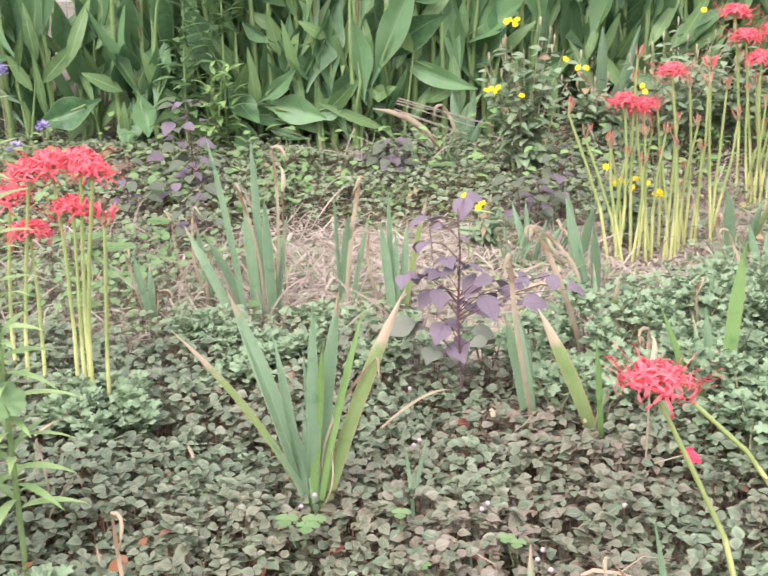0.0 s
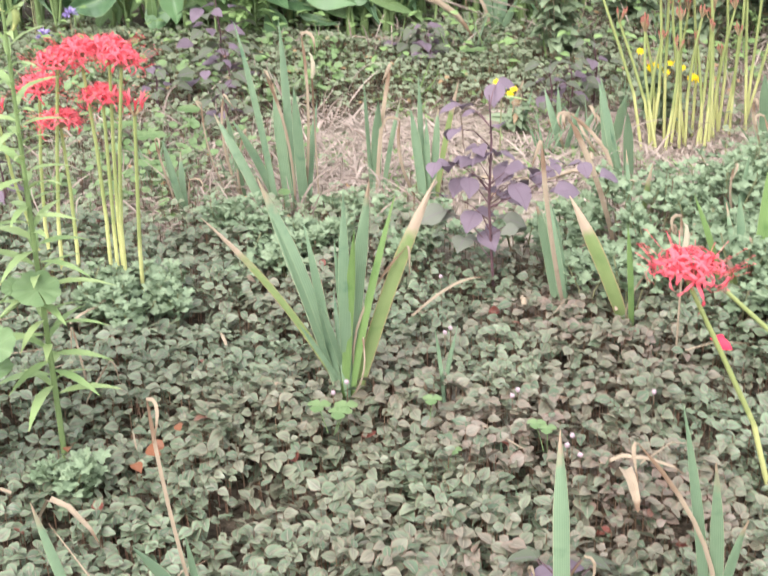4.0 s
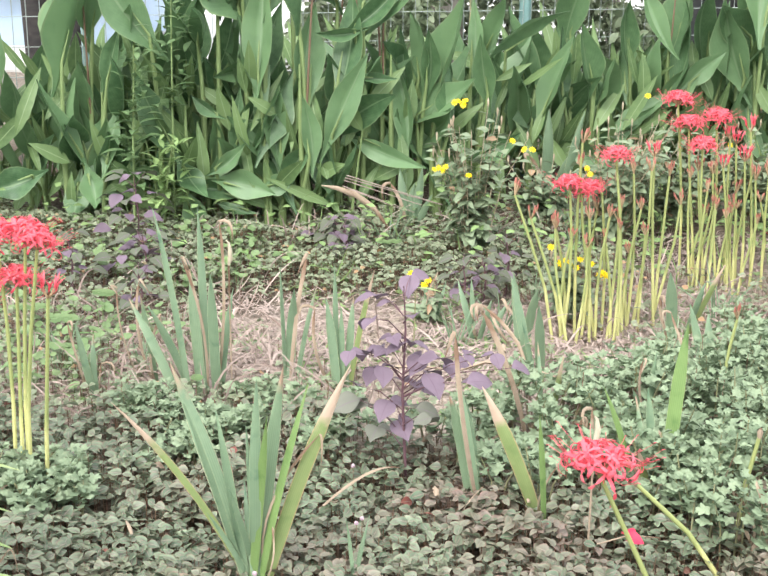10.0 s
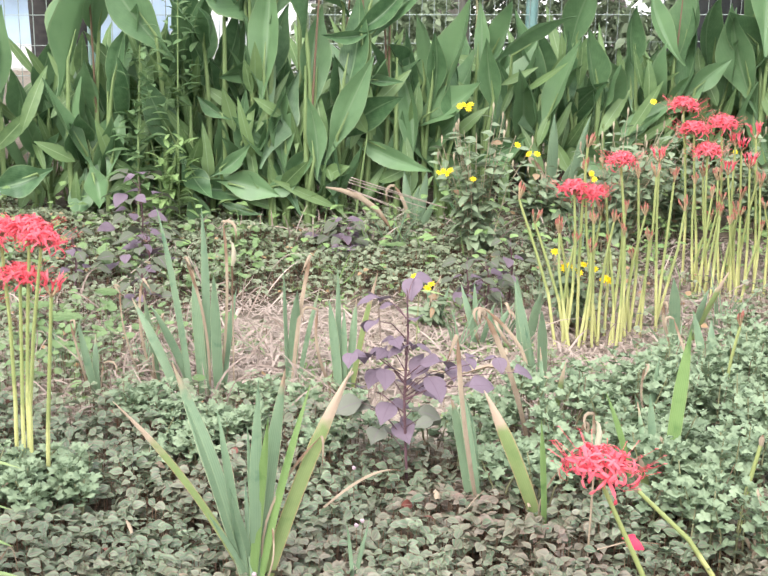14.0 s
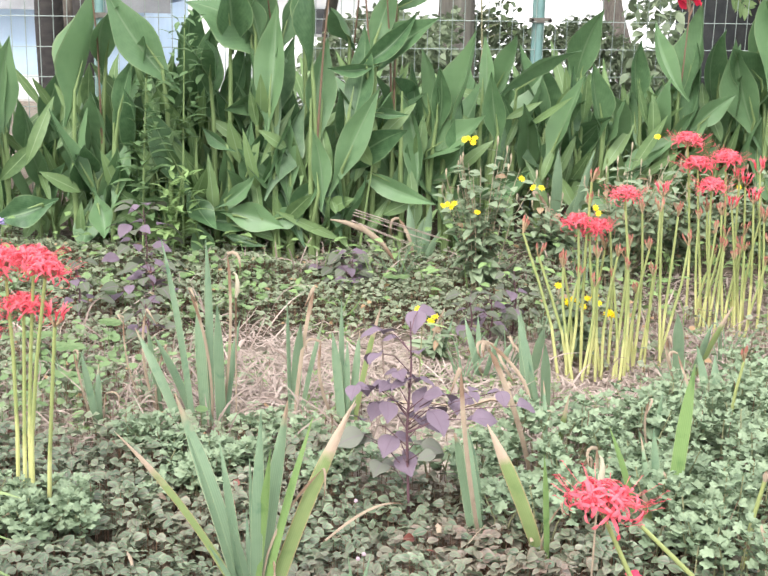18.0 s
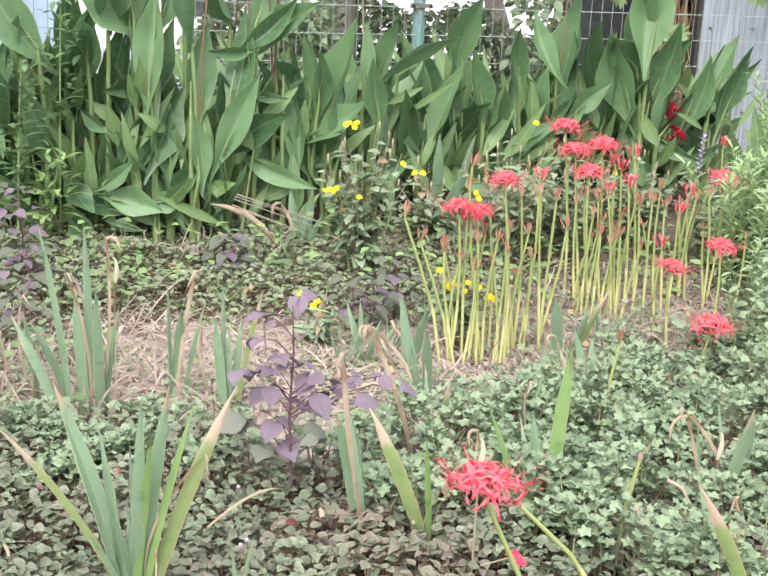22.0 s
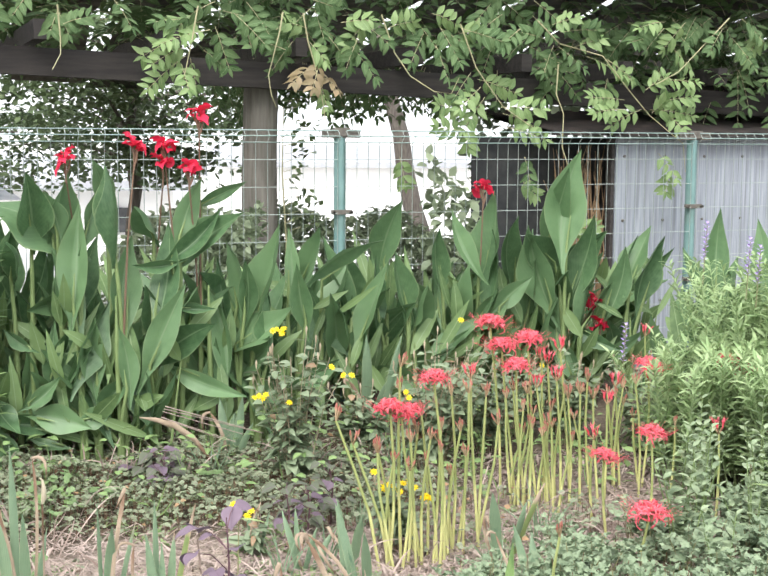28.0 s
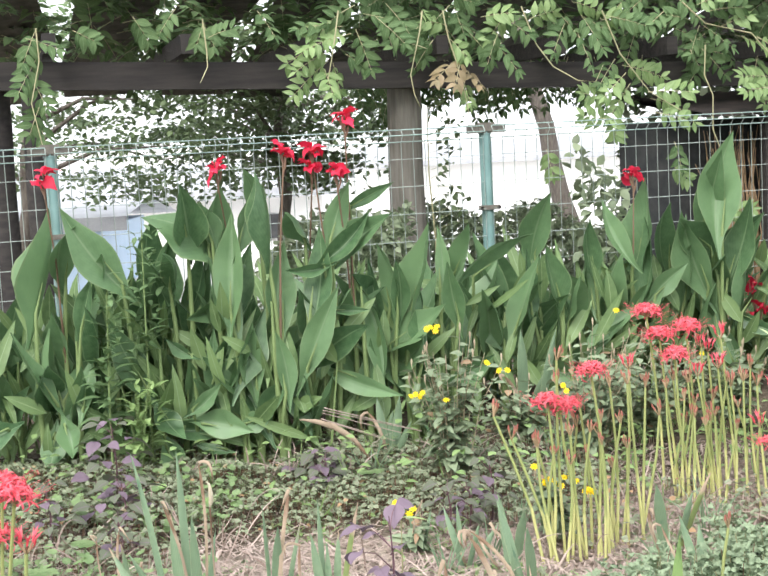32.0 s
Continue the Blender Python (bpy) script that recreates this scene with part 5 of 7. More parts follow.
iris(-0.28, 2.1, 0.05, [(-0.154, 0.450, 0.035, "t"), (-0.064, 0.382, 0.024, "g"), (-0.007, 0.370, 0.013, "g"), (0.015, 0.458, 0.025, "g"), (0.057, 0.467, 0.030, "t"), (0.172, 0.452, 0.030, "y"), (-0.239, 0.417, 0.015, "y"), (-0.026, 0.221, 0.013, "g"), (-0.080, 0.202, 0.011, "g"), (0.035, 0.182, 0.007, "d"), (-0.034, 0.271, 0.013, "g"), (0.10, 0.43, 0.020, "n"), (-0.105, 0.425, 0.022, "g"), (0.035, 0.40, 0.020, "n"), (0.125, 0.35, 0.013, "d")])
iris(-0.53, 3.14, 0.00, [(-0.05, 0.33, 0.038, "t"), (0.02, 0.35, 0.033, "g"), (0.04, 0.51, 0.021, "d"), (-0.22, 0.24, 0.029, "t"), (-0.15, 0.25, 0.029, "g"), (-0.03, 0.49, 0.025, "g"), (-0.14, 0.49, 0.023, "g"), (-0.06, 0.41, 0.018, "d"), (0.06, 0.28, 0.020, "g")])
iris(-0.34, 3.22, 0.00, [(0.03, 0.28, 0.034, "g"), (-0.01, 0.33, 0.014, "g"), (0.01, 0.21, 0.026, "g"), (0.06, 0.38, 0.026, "d"), (0.08, 0.26, 0.015, "t")])
iris(-0.19, 3.2, 0.00, [(-0.07, 0.25, 0.019, "d"), (-0.02, 0.33, 0.019, "g"), (-0.04, 0.25, 0.028, "g"), (0.03, 0.24, 0.023, "t"), (0.09, 0.35, 0.020, "y"), (0.00, 0.22, 0.026, "g")])
iris(-0.69, 3.2, 0.00, [(-0.05, 0.29, 0.017, "d"), (-0.08, 0.31, 0.013, "d"), (-0.02, 0.27, 0.018, "t"), (0.01, 0.19, 0.018, "d")])
iris(0.145, 2.5, 0.05, [(-0.064, 0.261, 0.030, "t"), (-0.053, 0.305, 0.023, "t"), (-0.062, 0.449, 0.024, "d"), (-0.02, 0.20, 0.018, "g"), (-0.03, 0.24, 0.02, "g")])
iris(0.276, 2.42, 0.04, [(-0.132, 0.315, 0.033, "y"), (-0.022, 0.285, 0.015, "n"), (0.03, 0.15, 0.013, "d")])
iris(0.335, 2.9, 0.03, [(-0.18, 0.345, 0.030, "d"), (-0.03, 0.22, 0.014, "t"), (0.03, 0.20, 0.018, "y")])
iris(0.36, 3.3, 0.00, [(-0.10, 0.28, 0.029, "g"), (-0.03, 0.23, 0.032, "g"), (-0.18, 0.20, 0.024, "d"), (-0.07, 0.17, 0.020, "g")])
iris(-0.83, 3.15, 0.00, [(-0.04, 0.20, 0.023, "g"), (-0.01, 0.15, 0.020, "t"), (-0.06, 0.22, 0.015, "d"), (0.03, 0.11, 0.013, "d")])
iris(0.53, 2.52, 0.04, [(0.055, 0.40, 0.034, "n"), (-0.02, 0.25, 0.024, "g"), (-0.045, 0.23, 0.018, "t"), (-0.125, 0.275, 0.015, "n"), (0.01, 0.16, 0.016, "d"), (-0.06, 0.17, 0.02, "y")])
iris(0.19, 3.68, 0.00, [(-0.06, 0.15, 0.027, "g"), (-0.02, 0.16, 0.018, "g"), (0.04, 0.12, 0.021, "g"), (0.10, 0.09, 0.021, "g"), (-0.05, 0.06, 0.021, "d")])
iris(-0.03, 4.90, 0.00, [(-0.04, 0.25, 0.043, "g"), (0.02, 0.19, 0.047, "g"), (0.05, 0.25, 0.039, "g"), (-0.08, 0.21, 0.031, "d"), (0.09, 0.16, 0.031, "g")])
iris(0.57, 5.40, 0.00, [(-0.03, 0.42, 0.052, "g"), (0.07, 0.22, 0.056, "g"), (0.12, 0.41, 0.043, "g"), (-0.06, 0.16, 0.048, "g"), (-0.11, 0.24, 0.035, "d")])
iris(-0.42, 1.44, 0.02, [(-0.05, 0.42, 0.017, "d"), (-0.01, 0.18, 0.012, "g"), (-0.06, 0.22, 0.020, "g"), (-0.04, 0.10, 0.013, "g")])
iris(0.09, 1.45, 0.02, [(0.00, 0.34, 0.027, "t"), (-0.04, 0.10, 0.012, "d"), (0.04, 0.16, 0.012, "d")])
iris(0.31, 1.46, 0.02, [(-0.03, 0.36, 0.023, "t"), (0.04, 0.20, 0.018, "t"), (-0.13, 0.38, 0.015, "d"), (-0.07, 0.42, 0.018, "g")])
iris(-0.57, 1.42, 0.02, [(-0.06, 0.26, 0.017, "t"), (-0.07, 0.11, 0.015, "d"), (-0.10, 0.19, 0.015, "d")])
iris(0.80, 3.69, 0.00, [(-0.05, 0.21, 0.038, "g"), (0.06, 0.17, 0.032, "g"), (0.12, 0.22, 0.027, "y"), (-0.07, 0.13, 0.030, "d")])
iris(0.33, 3.65, 0.00, [(-0.04, 0.20, 0.029, "g"), (0.03, 0.17, 0.032, "g"), (-0.07, 0.10, 0.026, "d"), (-0.11, 0.09, 0.020, "d")])
iris(-0.10, 2.08, 0.05, [(-0.01, 0.19, 0.008, "g"), (0.03, 0.18, 0.008, "g"), (0.02, 0.15, 0.008, "g")])
iris(-2.05, 4.43, 0.00, [(0.19, 0.30, 0.039, "g"), (0.05, 0.35, 0.053, "g"), (-0.06, 0.12, 0.028, "d"), (0.20, -0.03, 0.035, "g")])
iris(0.885, 2.1, 0.03, [(-0.165, 0.32, 0.031, "y"), (0.06, 0.22, 0.016, "g"), (0.02, 0.30, 0.014, "d")])
iris(0.86, 2.26, 0.03, [(0.03, 0.19, 0.024, "d"), (-0.05, 0.20, 0.018, "g")])
iris(0.68, 2.31, 0.03, [(-0.02, 0.21, 0.017, "d"), (-0.04, 0.15, 0.013, "d"), (0.01, 0.11, 0.013, "g")])
iris(1.01, 2.68, 0.03, [(0.00, 0.25, 0.024, "g"), (-0.04, 0.22, 0.019, "g"), (-0.16, 0.26, 0.021, "d"), (0.03, 0.17, 0.019, "d")])
iris(0.59, 2.96, 0.03, [(-0.06, 0.13, 0.019, "g"), (0.01, 0.19, 0.021, "g"), (0.05, 0.10, 0.017, "d"), (-0.04, 0.22, 0.014, "d")])
iris(0.43, 2.77, 0.03, [(-0.02, 0.16, 0.024, "d"), (0.02, 0.12, 0.016, "d"), (-0.04, 0.13, 0.016, "d")])
iris(0.82, 3.26, 0.00, [(-0.08, 0.22, 0.026, "g"), (-0.02, 0.18, 0.034, "g"), (0.02, 0.15, 0.023, "g"), (-0.13, 0.20, 0.018, "d")])
iris(-0.78, 2.09, 0.05, [(-0.03, 0.17, 0.010, "d"), (0.07, 0.14, 0.010, "d")])
iris(0.06, 3.87, 0.00, [(-0.03, 0.11, 0.015, "g"), (0.04, 0.09, 0.015, "g"), (0.01, 0.14, 0.012, "d")])

iris(0.93, 2.55, 0.0, [(-0.08, 0.13, 0.024, "y"), (0.03, 0.31, 0.030, "t"), (-0.11, 0.30, 0.018, "d"), (-0.05, 0.22, 0.018, "g")])
iris(1.19, 2.54, 0.0, [(-0.02, 0.15, 0.024, "y"), (-0.08, 0.14, 0.015, "d"), (0.00, 0.21, 0.020, "g")])
iris(0.75, 2.54, 0.0, [(-0.01, 0.09, 0.022, "d"), (0.03, 0.06, 0.014, "d"), (-0.03, 0.07, 0.012, "g")])
lily("b", 0.80, 3.1, 0.02, 0.24, size=0.9)

# ---- ground cover ----


def cover_density(x, y):
    """How thickly the low creeper grows: solid in front, thin over the mulch, thick again before the cannas."""
    n = noise.noise((x * 1.3, y * 1.3, 1.7)) * 0.5 + noise.noise((x * 4, y * 4, 4.4)) * 0.25
    rim = 2.55 - 0.15 * max(0, x) + 0.3 * min(1, max(0, -x * 3))
    front = 1.0 if y < rim else max(0.0, 1.0 - (y - rim) / 0.35)
    back = min(1.0, max(0.0, 1.6 - abs(y - 4.55) / 0.4)) * (1.0 if x < 0.45 else max(0.0, 1 - (x - 0.45) / 0.4)) * 0.9
    left = max(0.0, min(1.0, (-0.55 - x) / 0.35)) * 0.5 if y < 4.4 else 0
    # the growth thins out raggedly towards its borders
    rim = min((x + 2.3) / 0.5, (2.1 - x) / 0.5, (y - 0.75) / 0.4) + n * 0.8
    # a bare shaded hollow at the foot of the geranium
    hollow = 1 - 0.75 * math.exp(-((x + 0.93) ** 2 + (y - 1.62) ** 2) / 0.035)
    return min(1.0, max(front, back + n * 0.4, left + n * 0.4)) * min(1.0, max(0.0, rim)) * hollow


def build_cover(x0, x1, y0, y1, count, size, label, mat):
    s = Soup()
    for _ in range(count):
        x, y = rng.uniform(x0, x1), rng.uniform(y0, y1)
        if rng.random() > cover_density(x, y):
            continue
        hill = 0.5 + 0.5 * noise.noise((x * 3.2, y * 3.2, 2.2)) + 0.35 * noise.noise((x * 9, y * 9, 6.1))
        top = ground_z(x, y) + 0.02 + 0.105 * hill
        a = rng.random() * math.tau
        k = rng.random()
        z = top - 0.085 * k * k
        out = Vector((math.cos(a), math.sin(a), 0))
        s.tube([(x, y, z - 0.035), (x, y, z)], [0.001, 0.0008], 1, 3)
        for q in (0, 1) if rng.random() < 0.7 else (0,):
            o = out if q == 0 else -out
            ln = size * rng.uniform(0.55, 1.35)
            s.leaf((x, y, z), o + UP * rng.uniform(-0.1, 0.6), UP + rand_dir() * 0.75, ln, ln * rng.uniform(0.66, 0.82), 0, 5, 0.42, rng.uniform(0.05, 0.45), 0.15, wave=jit(0.06))
    ob = part("creeping_ground_cover", s, [mat, COVER_STEM])
    tagged(ob, label, "ground cover", kind="stuff")
    return ob


def sprigs(ob, count):
    """The sprigs that stand highest and nearest, each a piece of its own."""
    kinds = []
    for _ in range(14):
        s = Soup()
        s.tube([(0, 0, -0.06), (0, 0, 0)], [0.0012, 0.0008], 1, 3)
        for lvl in range(2):
            a = lvl * 1.5 + jit(0.3)
            for q in (1, -1):
                ln = rng.uniform(0.022, 0.034) * (1 - 0.25 * lvl)
                s.leaf((0, 0, -0.012 + lvl * 0.012), (q * math.cos(a), q * math.sin(a), rng.uniform(0.1, 0.6)), UP + rand_dir() * 0.6, ln, ln * 0.68, 0, 4, 0.4, 0.3, 0.14)
        kinds.append(s.mesh("sprig", [COVER, COVER_STEM]))
    for _ in range(count):
        x, y = rng.uniform(-1.1, 0.75), rng.uniform(1.45, 2.3)
        hill = 0.5 + 0.5 * noise.noise((x * 3.2, y * 3.2, 2.2)) + 0.35 * noise.noise((x * 9, y * 9, 6.1))
        p = part("sprig", rng.choice(kinds), None, ob)
        p.location = (x, y, ground_z(x, y) + 0.035 + 0.095 * hill)
        p.rotation_euler = (jit(0.3), jit(0.3), jit(3.1))


front_cover = build_cover(-2.3, 2.1, 0.75, 2.95, 52000, 0.0255, "dense creeper of small dull green leaves with brownish marks", COVER)
sprigs(front_cover, 290)
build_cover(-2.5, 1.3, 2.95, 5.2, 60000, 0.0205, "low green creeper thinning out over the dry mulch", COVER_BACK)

# ---- straw and dead leaves on the bed ----


def build_straw():
    s = Soup()
    for _ in range(38000):
        x, y = rng.uniform(-1.3, 1.6), rng.uniform(2.7, 4.9)
        mid = 3.45 + 0.45 * max(0, x)
        if rng.random() > math.exp(-(((y - mid) / (0.42 if x < 0.4 else 0.78)) ** 2)) + 0.05:
            continue
        a, ln = rng.random() * 3.14, rng.uniform(0.012, 0.07) * (2.2 if rng.random() < 0.1 else 1)
        o = Vector((math.cos(a), math.sin(a), jit(0.25))) * ln
        z = ground_z(x, y) + rng.uniform(0.002, 0.03)
        s.blade((x, y, z), Vector((x, y, z)) + o, rng.uniform(0.002, 0.008), 0, 3, UP * jit(0.01), UP, 0.6)
    ob = part("straw_mulch", s, STRAW)
    tagged(ob, "pale dry straw and leaf litter scattered on soil", "mulch", kind="stuff")
    # the stalks that lie on top, each a piece of its own
    own = random.Random(11)
    kinds = []
    for _ in range(10):
        k, ln = Soup(), own.uniform(0.04, 0.11)
        k.blade((-ln / 2, 0, 0), (ln / 2, own.uniform(-0.01, 0.01), 0.004), own.uniform(0.003, 0.006), 0, 4, UP * own.uniform(0.002, 0.008), UP, 0.6, 0.3)
        kinds.append(k.mesh("straw", [STRAW]))
    for _ in range(260):
        x = own.uniform(-0.8, 1.3)
        y = 3.45 + 0.45 * max(0, x) + own.gauss(0, 0.25)
        p = part("straw", own.choice(kinds), None, ob)
        p.location = (x, y, ground_z(x, y) + 0.026)
        p.rotation_euler = (0, own.uniform(-0.12, 0.12), own.uniform(0, 6.28))


build_straw()


def dry_grass():
    """Withered grass and leaf ends that arch over the bed between the plants."""
    s = Soup()
    for x0, x1, y0, y1, n in ((-1.4, -0.1, 2.9, 3.7, 240), (-1.5, -0.5, 3.6, 4.3, 90), (-0.5, 0.9, 4.55, 5.0, 150), (0.2, 1.5, 2.7, 3.6, 90), (-1.0, -0.2, 4.55, 4.8, 60), (0.4, 1.6, 3.6, 4.3, 90)):
        for _ in range(n):
            x, y = rng.uniform(x0, x1), rng.uniform(y0, y1)
            a, ln, h = rng.random() * math.tau, rng.uniform(0.04, 0.2), rng.uniform(-0.01, 0.16)
            foot = Vector((x, y, ground_z(x, y)))
            s.blade(foot, foot + Vector((math.cos(a) * ln, math.sin(a) * ln * 0.6, h)), rng.uniform(0.0022, 0.006), 0, 7, Vector((jit(0.02), 0, rng.uniform(0.005, 0.045))), (jit(0.6), -1, 0.6), 0.35)
    ob = part("dry_grass", s, STRAW)
    tagged(ob, "withered tan grass arching between the plants", "grass", kind="stuff")


dry_grass()


def grass_tuft(x, y, h, n):
    g = thing("grass_tuft", x, y, ground_z(x, y), "tuft of thin light green grass blades", "grass", "grass tufts")
    for _ in range(n):
        s = Soup()
        a, ln = rng.random() * math.tau, rng.uniform(0.2, 0.8) * h
        s.blade((jit(0.015), jit(0.015), -0.02), (math.cos(a) * ln, math.sin(a) * ln * 0.6, h * rng.uniform(0.45, 1.0)), rng.uniform(0.003, 0.006), 0, 6, (0, 0, 0.15 * h), (jit(0.5), -1, 0.3), 0.3)
        part("blade", s, IRIS, g)


for p in ((0.13, 3.62, 0.16, 12), (0.27, 3.72, 0.16, 12), (0.4, 4.05, 0.14, 9), (-0.75, 3.3, 0.16, 8), (-0.95, 3.25, 0.2, 8), (0.75, 3.5, 0.18, 9), (0.0, 1.9, 0.13, 4), (0.05, 1.75, 0.12, 4), (0.6, 4.7, 0.22, 10), (-0.1, 4.65, 0.2, 9), (0.95, 3.85, 0.22, 10)):
    grass_tuft(*p)

# ---- chrysanthemum clumps ----


def mum_mesh(n_stem, r, h):
    s = Soup()
    for _ in range(n_stem):
        a, d = rng.random() * math.tau, r * math.sqrt(rng.random())
        x, y = d * math.cos(a), d * math.sin(a)
        top = h * rng.uniform(0.65, 1.05)
        lx, ly = x * 0.25 + jit(0.02), y * 0.25 + jit(0.02)
        s.tube([(x * 0.7, y * 0.7, -0.02), (x, y, top * 0.6), (x + lx, y + ly, top)], [0.0025, 0.002, 0.0014], 1, 4)
        for k in range(14):
            t = 0.45 + 0.55 * (k / 13) ** 0.55
            b = k * 2.4 + jit(0.4)
            at = Vector((x + lx * t * t, y + ly * t * t, top * t))
            size = rng.uniform(0.032, 0.043) * (1.0 if k < 10 else 0.6)
            o = Vector((math.cos(b), math.sin(b), 0.1 + (0.25 if k < 10 else 0.9) + jit(0.2)))
            s.lobed(at + o * 0.006, o, UP + rand_dir() * 0.5, size, size * 0.8, 0, 6, 0.4, 0.25)
        if rng.random() < 0.6:
            dead = Vector((x * 1.1 + jit(0.03), y * 1.1 + jit(0.03), top * rng.uniform(0.6, 1.15)))
            s.tube([(x * 0.8 + jit(0.02), y * 0.8, -0.02), dead], [0.0016, 0.001], 2, 4)
        for k in range(3):
            b = rng.random() * math.tau
            s.leaf((x * 0.9, y * 0.9, top * rng.uniform(0.15, 0.5)), (math.cos(b), math.sin(b), -0.4), UP, 0.03, 0.012, 2, 3, 0.5, 0.5, 0.2)
    return s.mesh("leafy_stem", [MUM, MUM_STEM, IRIS_DRY])


MUMS = [[mum_mesh(1, 0.012, h) for _ in range(7)] for h in (0.12, 0.17, 0.21, 0.25)]


def mum(x, y, tall):
    c = thing("chrysanthemum_clump", x, y, ground_z(x, y), "clump of pale grey-green lobed chrysanthemum leaves", "chrysanthemum", "chrysanthemum clumps")
    for _ in range(7):
        a, d = rng.random() * math.tau, 0.085 * math.sqrt(rng.random())
        f = part("leafy_stem", rng.choice(MUMS[min(3, max(0, tall))]), None, c)
        f.location = (d * math.cos(a), d * math.sin(a), 0)
        f.rotation_euler = (-d * math.sin(a) * 2.0 + jit(0.08), d * math.cos(a) * 2.0 + jit(0.08), jit(3.1))


for k in range(540):
    x, y = rng.uniform(-0.65, 1.9), rng.uniform(1.9, 4.1)
    front = (2.62 if x < 0.05 else 2.40) - 0.40 * max(0, x - 0.2)
    back = 2.98 + 0.62 * max(0, x - 0.1)
    if front < y < back and math.hypot(x - 1.13, y - 3.30) > 0.17 and rng.random() < (0.5 if x > 0.12 else 0.36):
        mum(x, y, int((x + 0.4) * 1.3 + rng.gauss(0, 0.9) - 3.0 * max(0.0, y - 2.95)))

for x, y in ((-0.76, 1.80), (-0.76, 2.40), (-0.75, 2.48), (-0.84, 2.50), (-0.83, 2.50), (-0.74, 2.41)):
    mum(x, y, 0)
for k in range(9):
    mum(1.66 + jit(0.16), 3.60 + jit(0.22), 1)

# ---- purple perilla ----


def perilla(x, y, h, spread, tiers, label, z=0.0):
    p = thing("perilla", x, y, z, label, "perilla", "perilla plants")
    st = Soup()
    st.tube([(0, 0, -0.03), (0.01, 0, h * 0.5), (0, 0, h)], [0.004, 0.003, 0.0015], 0, 5)
    part("stem", st, PERILLA_STEM, p)
    for k in range(tiers):
        t = 0.3 + 0.65 * k / max(1, tiers - 1)
        for q in range(4):
            a = q * 1.57 + k * 0.8 + jit(0.3)
            reach = spread * (1.1 - 0.75 * t) * rng.uniform(0.7, 1.1)
            at = Vector((math.cos(a) * reach, math.sin(a) * reach, h * t + 0.02))
            b = Soup()
            b.tube([(0, 0, h * t - 0.02), at], [0.0014, 0.0009], 1, 4)
            for w in range(3 if spread > 0.15 else 2 if reach > 0.05 else 1):
                ln = rng.uniform(0.6, 1.0) * (0.075 if spread > 0.1 else 0.06)
                b.leaf(at - Vector((math.cos(a), math.sin(a), 0)) * (w * 0.04), (math.cos(a + w), math.sin(a + w), jit(0.35)), UP + rand_dir() * 0.45, ln, ln * 0.82, 0, 6, 0.38, 0.35, 0.1, wave=0.03)
            part("leaf_branch", b, [PERILLA, PERILLA_STEM], p)


def tall_perilla(x, y, z, h, leaves):
    """The one big plant: thin side branches that each carry a pair of broad toothed leaves."""
    p = thing("perilla", x, y, z, "slender purple-leaved perilla standing before the mulch", "perilla", "perilla plants")
    st = Soup()
    st.tube([(0.01, 0, -0.03), (0.0, 0, h * 0.4), (0.005, 0.01, h * 0.75), (0.0, 0, h)], [0.0034, 0.003, 0.0024, 0.001], 0, 6)
    part("stem", st, PERILLA_STEM, p)
    for dx, dz, size in leaves:
        b = Soup()
        at = Vector((dx, jit(0.05) + 0.25 * jit(abs(dx)), dz))
        yaw = math.atan2(jit(0.5), dx) + jit(0.5)
        way = Vector((math.cos(yaw), math.sin(yaw), jit(0.3) - 0.1))
        hub = at - way * size * 0.5
        b.tube([(0.0, 0, max(0.02, dz - 0.3 * abs(dx) - 0.02)), hub * 0.5 + Vector((0, 0, dz * 0.5 - 0.1 * abs(dx))), hub], [0.0015, 0.0012, 0.0008], 1, 5)
        b.leaf(hub, way, UP + Vector((0, -0.22, 0)) + rand_dir() * 0.35, size * 1.05, size * 0.84, 0, 10, 0.44, 0.4, 0.12, wave=0.05)
        if rng.random() < 0.8:
            b.leaf(hub, way.cross(UP) * rng.choice((-1, 1)) - way * 0.3, UP + Vector((0, -0.2, 0)) + rand_dir() * 0.4, size * 0.8, size * 0.64, 0, 8, 0.44, 0.4, 0.12, wave=0.05)
        part("leaf_branch", b, [PERILLA_FADED if dz < 0.17 and rng.random() < 0.75 else PERILLA, PERILLA_STEM], p)


tall_perilla(-0.02, 2.66, 0.03, 0.42, [(-0.06, 0.39, 0.064), (0.01, 0.41, 0.058), (-0.08, 0.35, 0.058), (0.02, 0.36, 0.054), (-0.03, 0.38, 0.035), (-0.09, 0.25, 0.061), (-0.06, 0.27, 0.051), (-0.01, 0.29, 0.058), (0.02, 0.28, 0.061), (0.03, 0.24, 0.058), (0.07, 0.22, 0.070), (0.09, 0.26, 0.064), (-0.07, 0.21, 0.056), (0.17, 0.23, 0.061), (0.26, 0.26, 0.056), (0.15, 0.27, 0.047), (-0.13, 0.13, 0.070), (-0.10, 0.12, 0.051), (-0.00, 0.20, 0.058), (0.03, 0.14, 0.072), (-0.04, 0.14, 0.061), (-0.02, 0.31, 0.042), (0.11, 0.23, 0.054), (0.06, 0.18, 0.051), (-0.06, 0.08, 0.058), (0.00, 0.09, 0.065), (-0.10, 0.18, 0.051), (0.06, 0.13, 0.056), (-0.04, 0.23, 0.054), (0.21, 0.25, 0.042), (-0.12, 0.27, 0.044)])
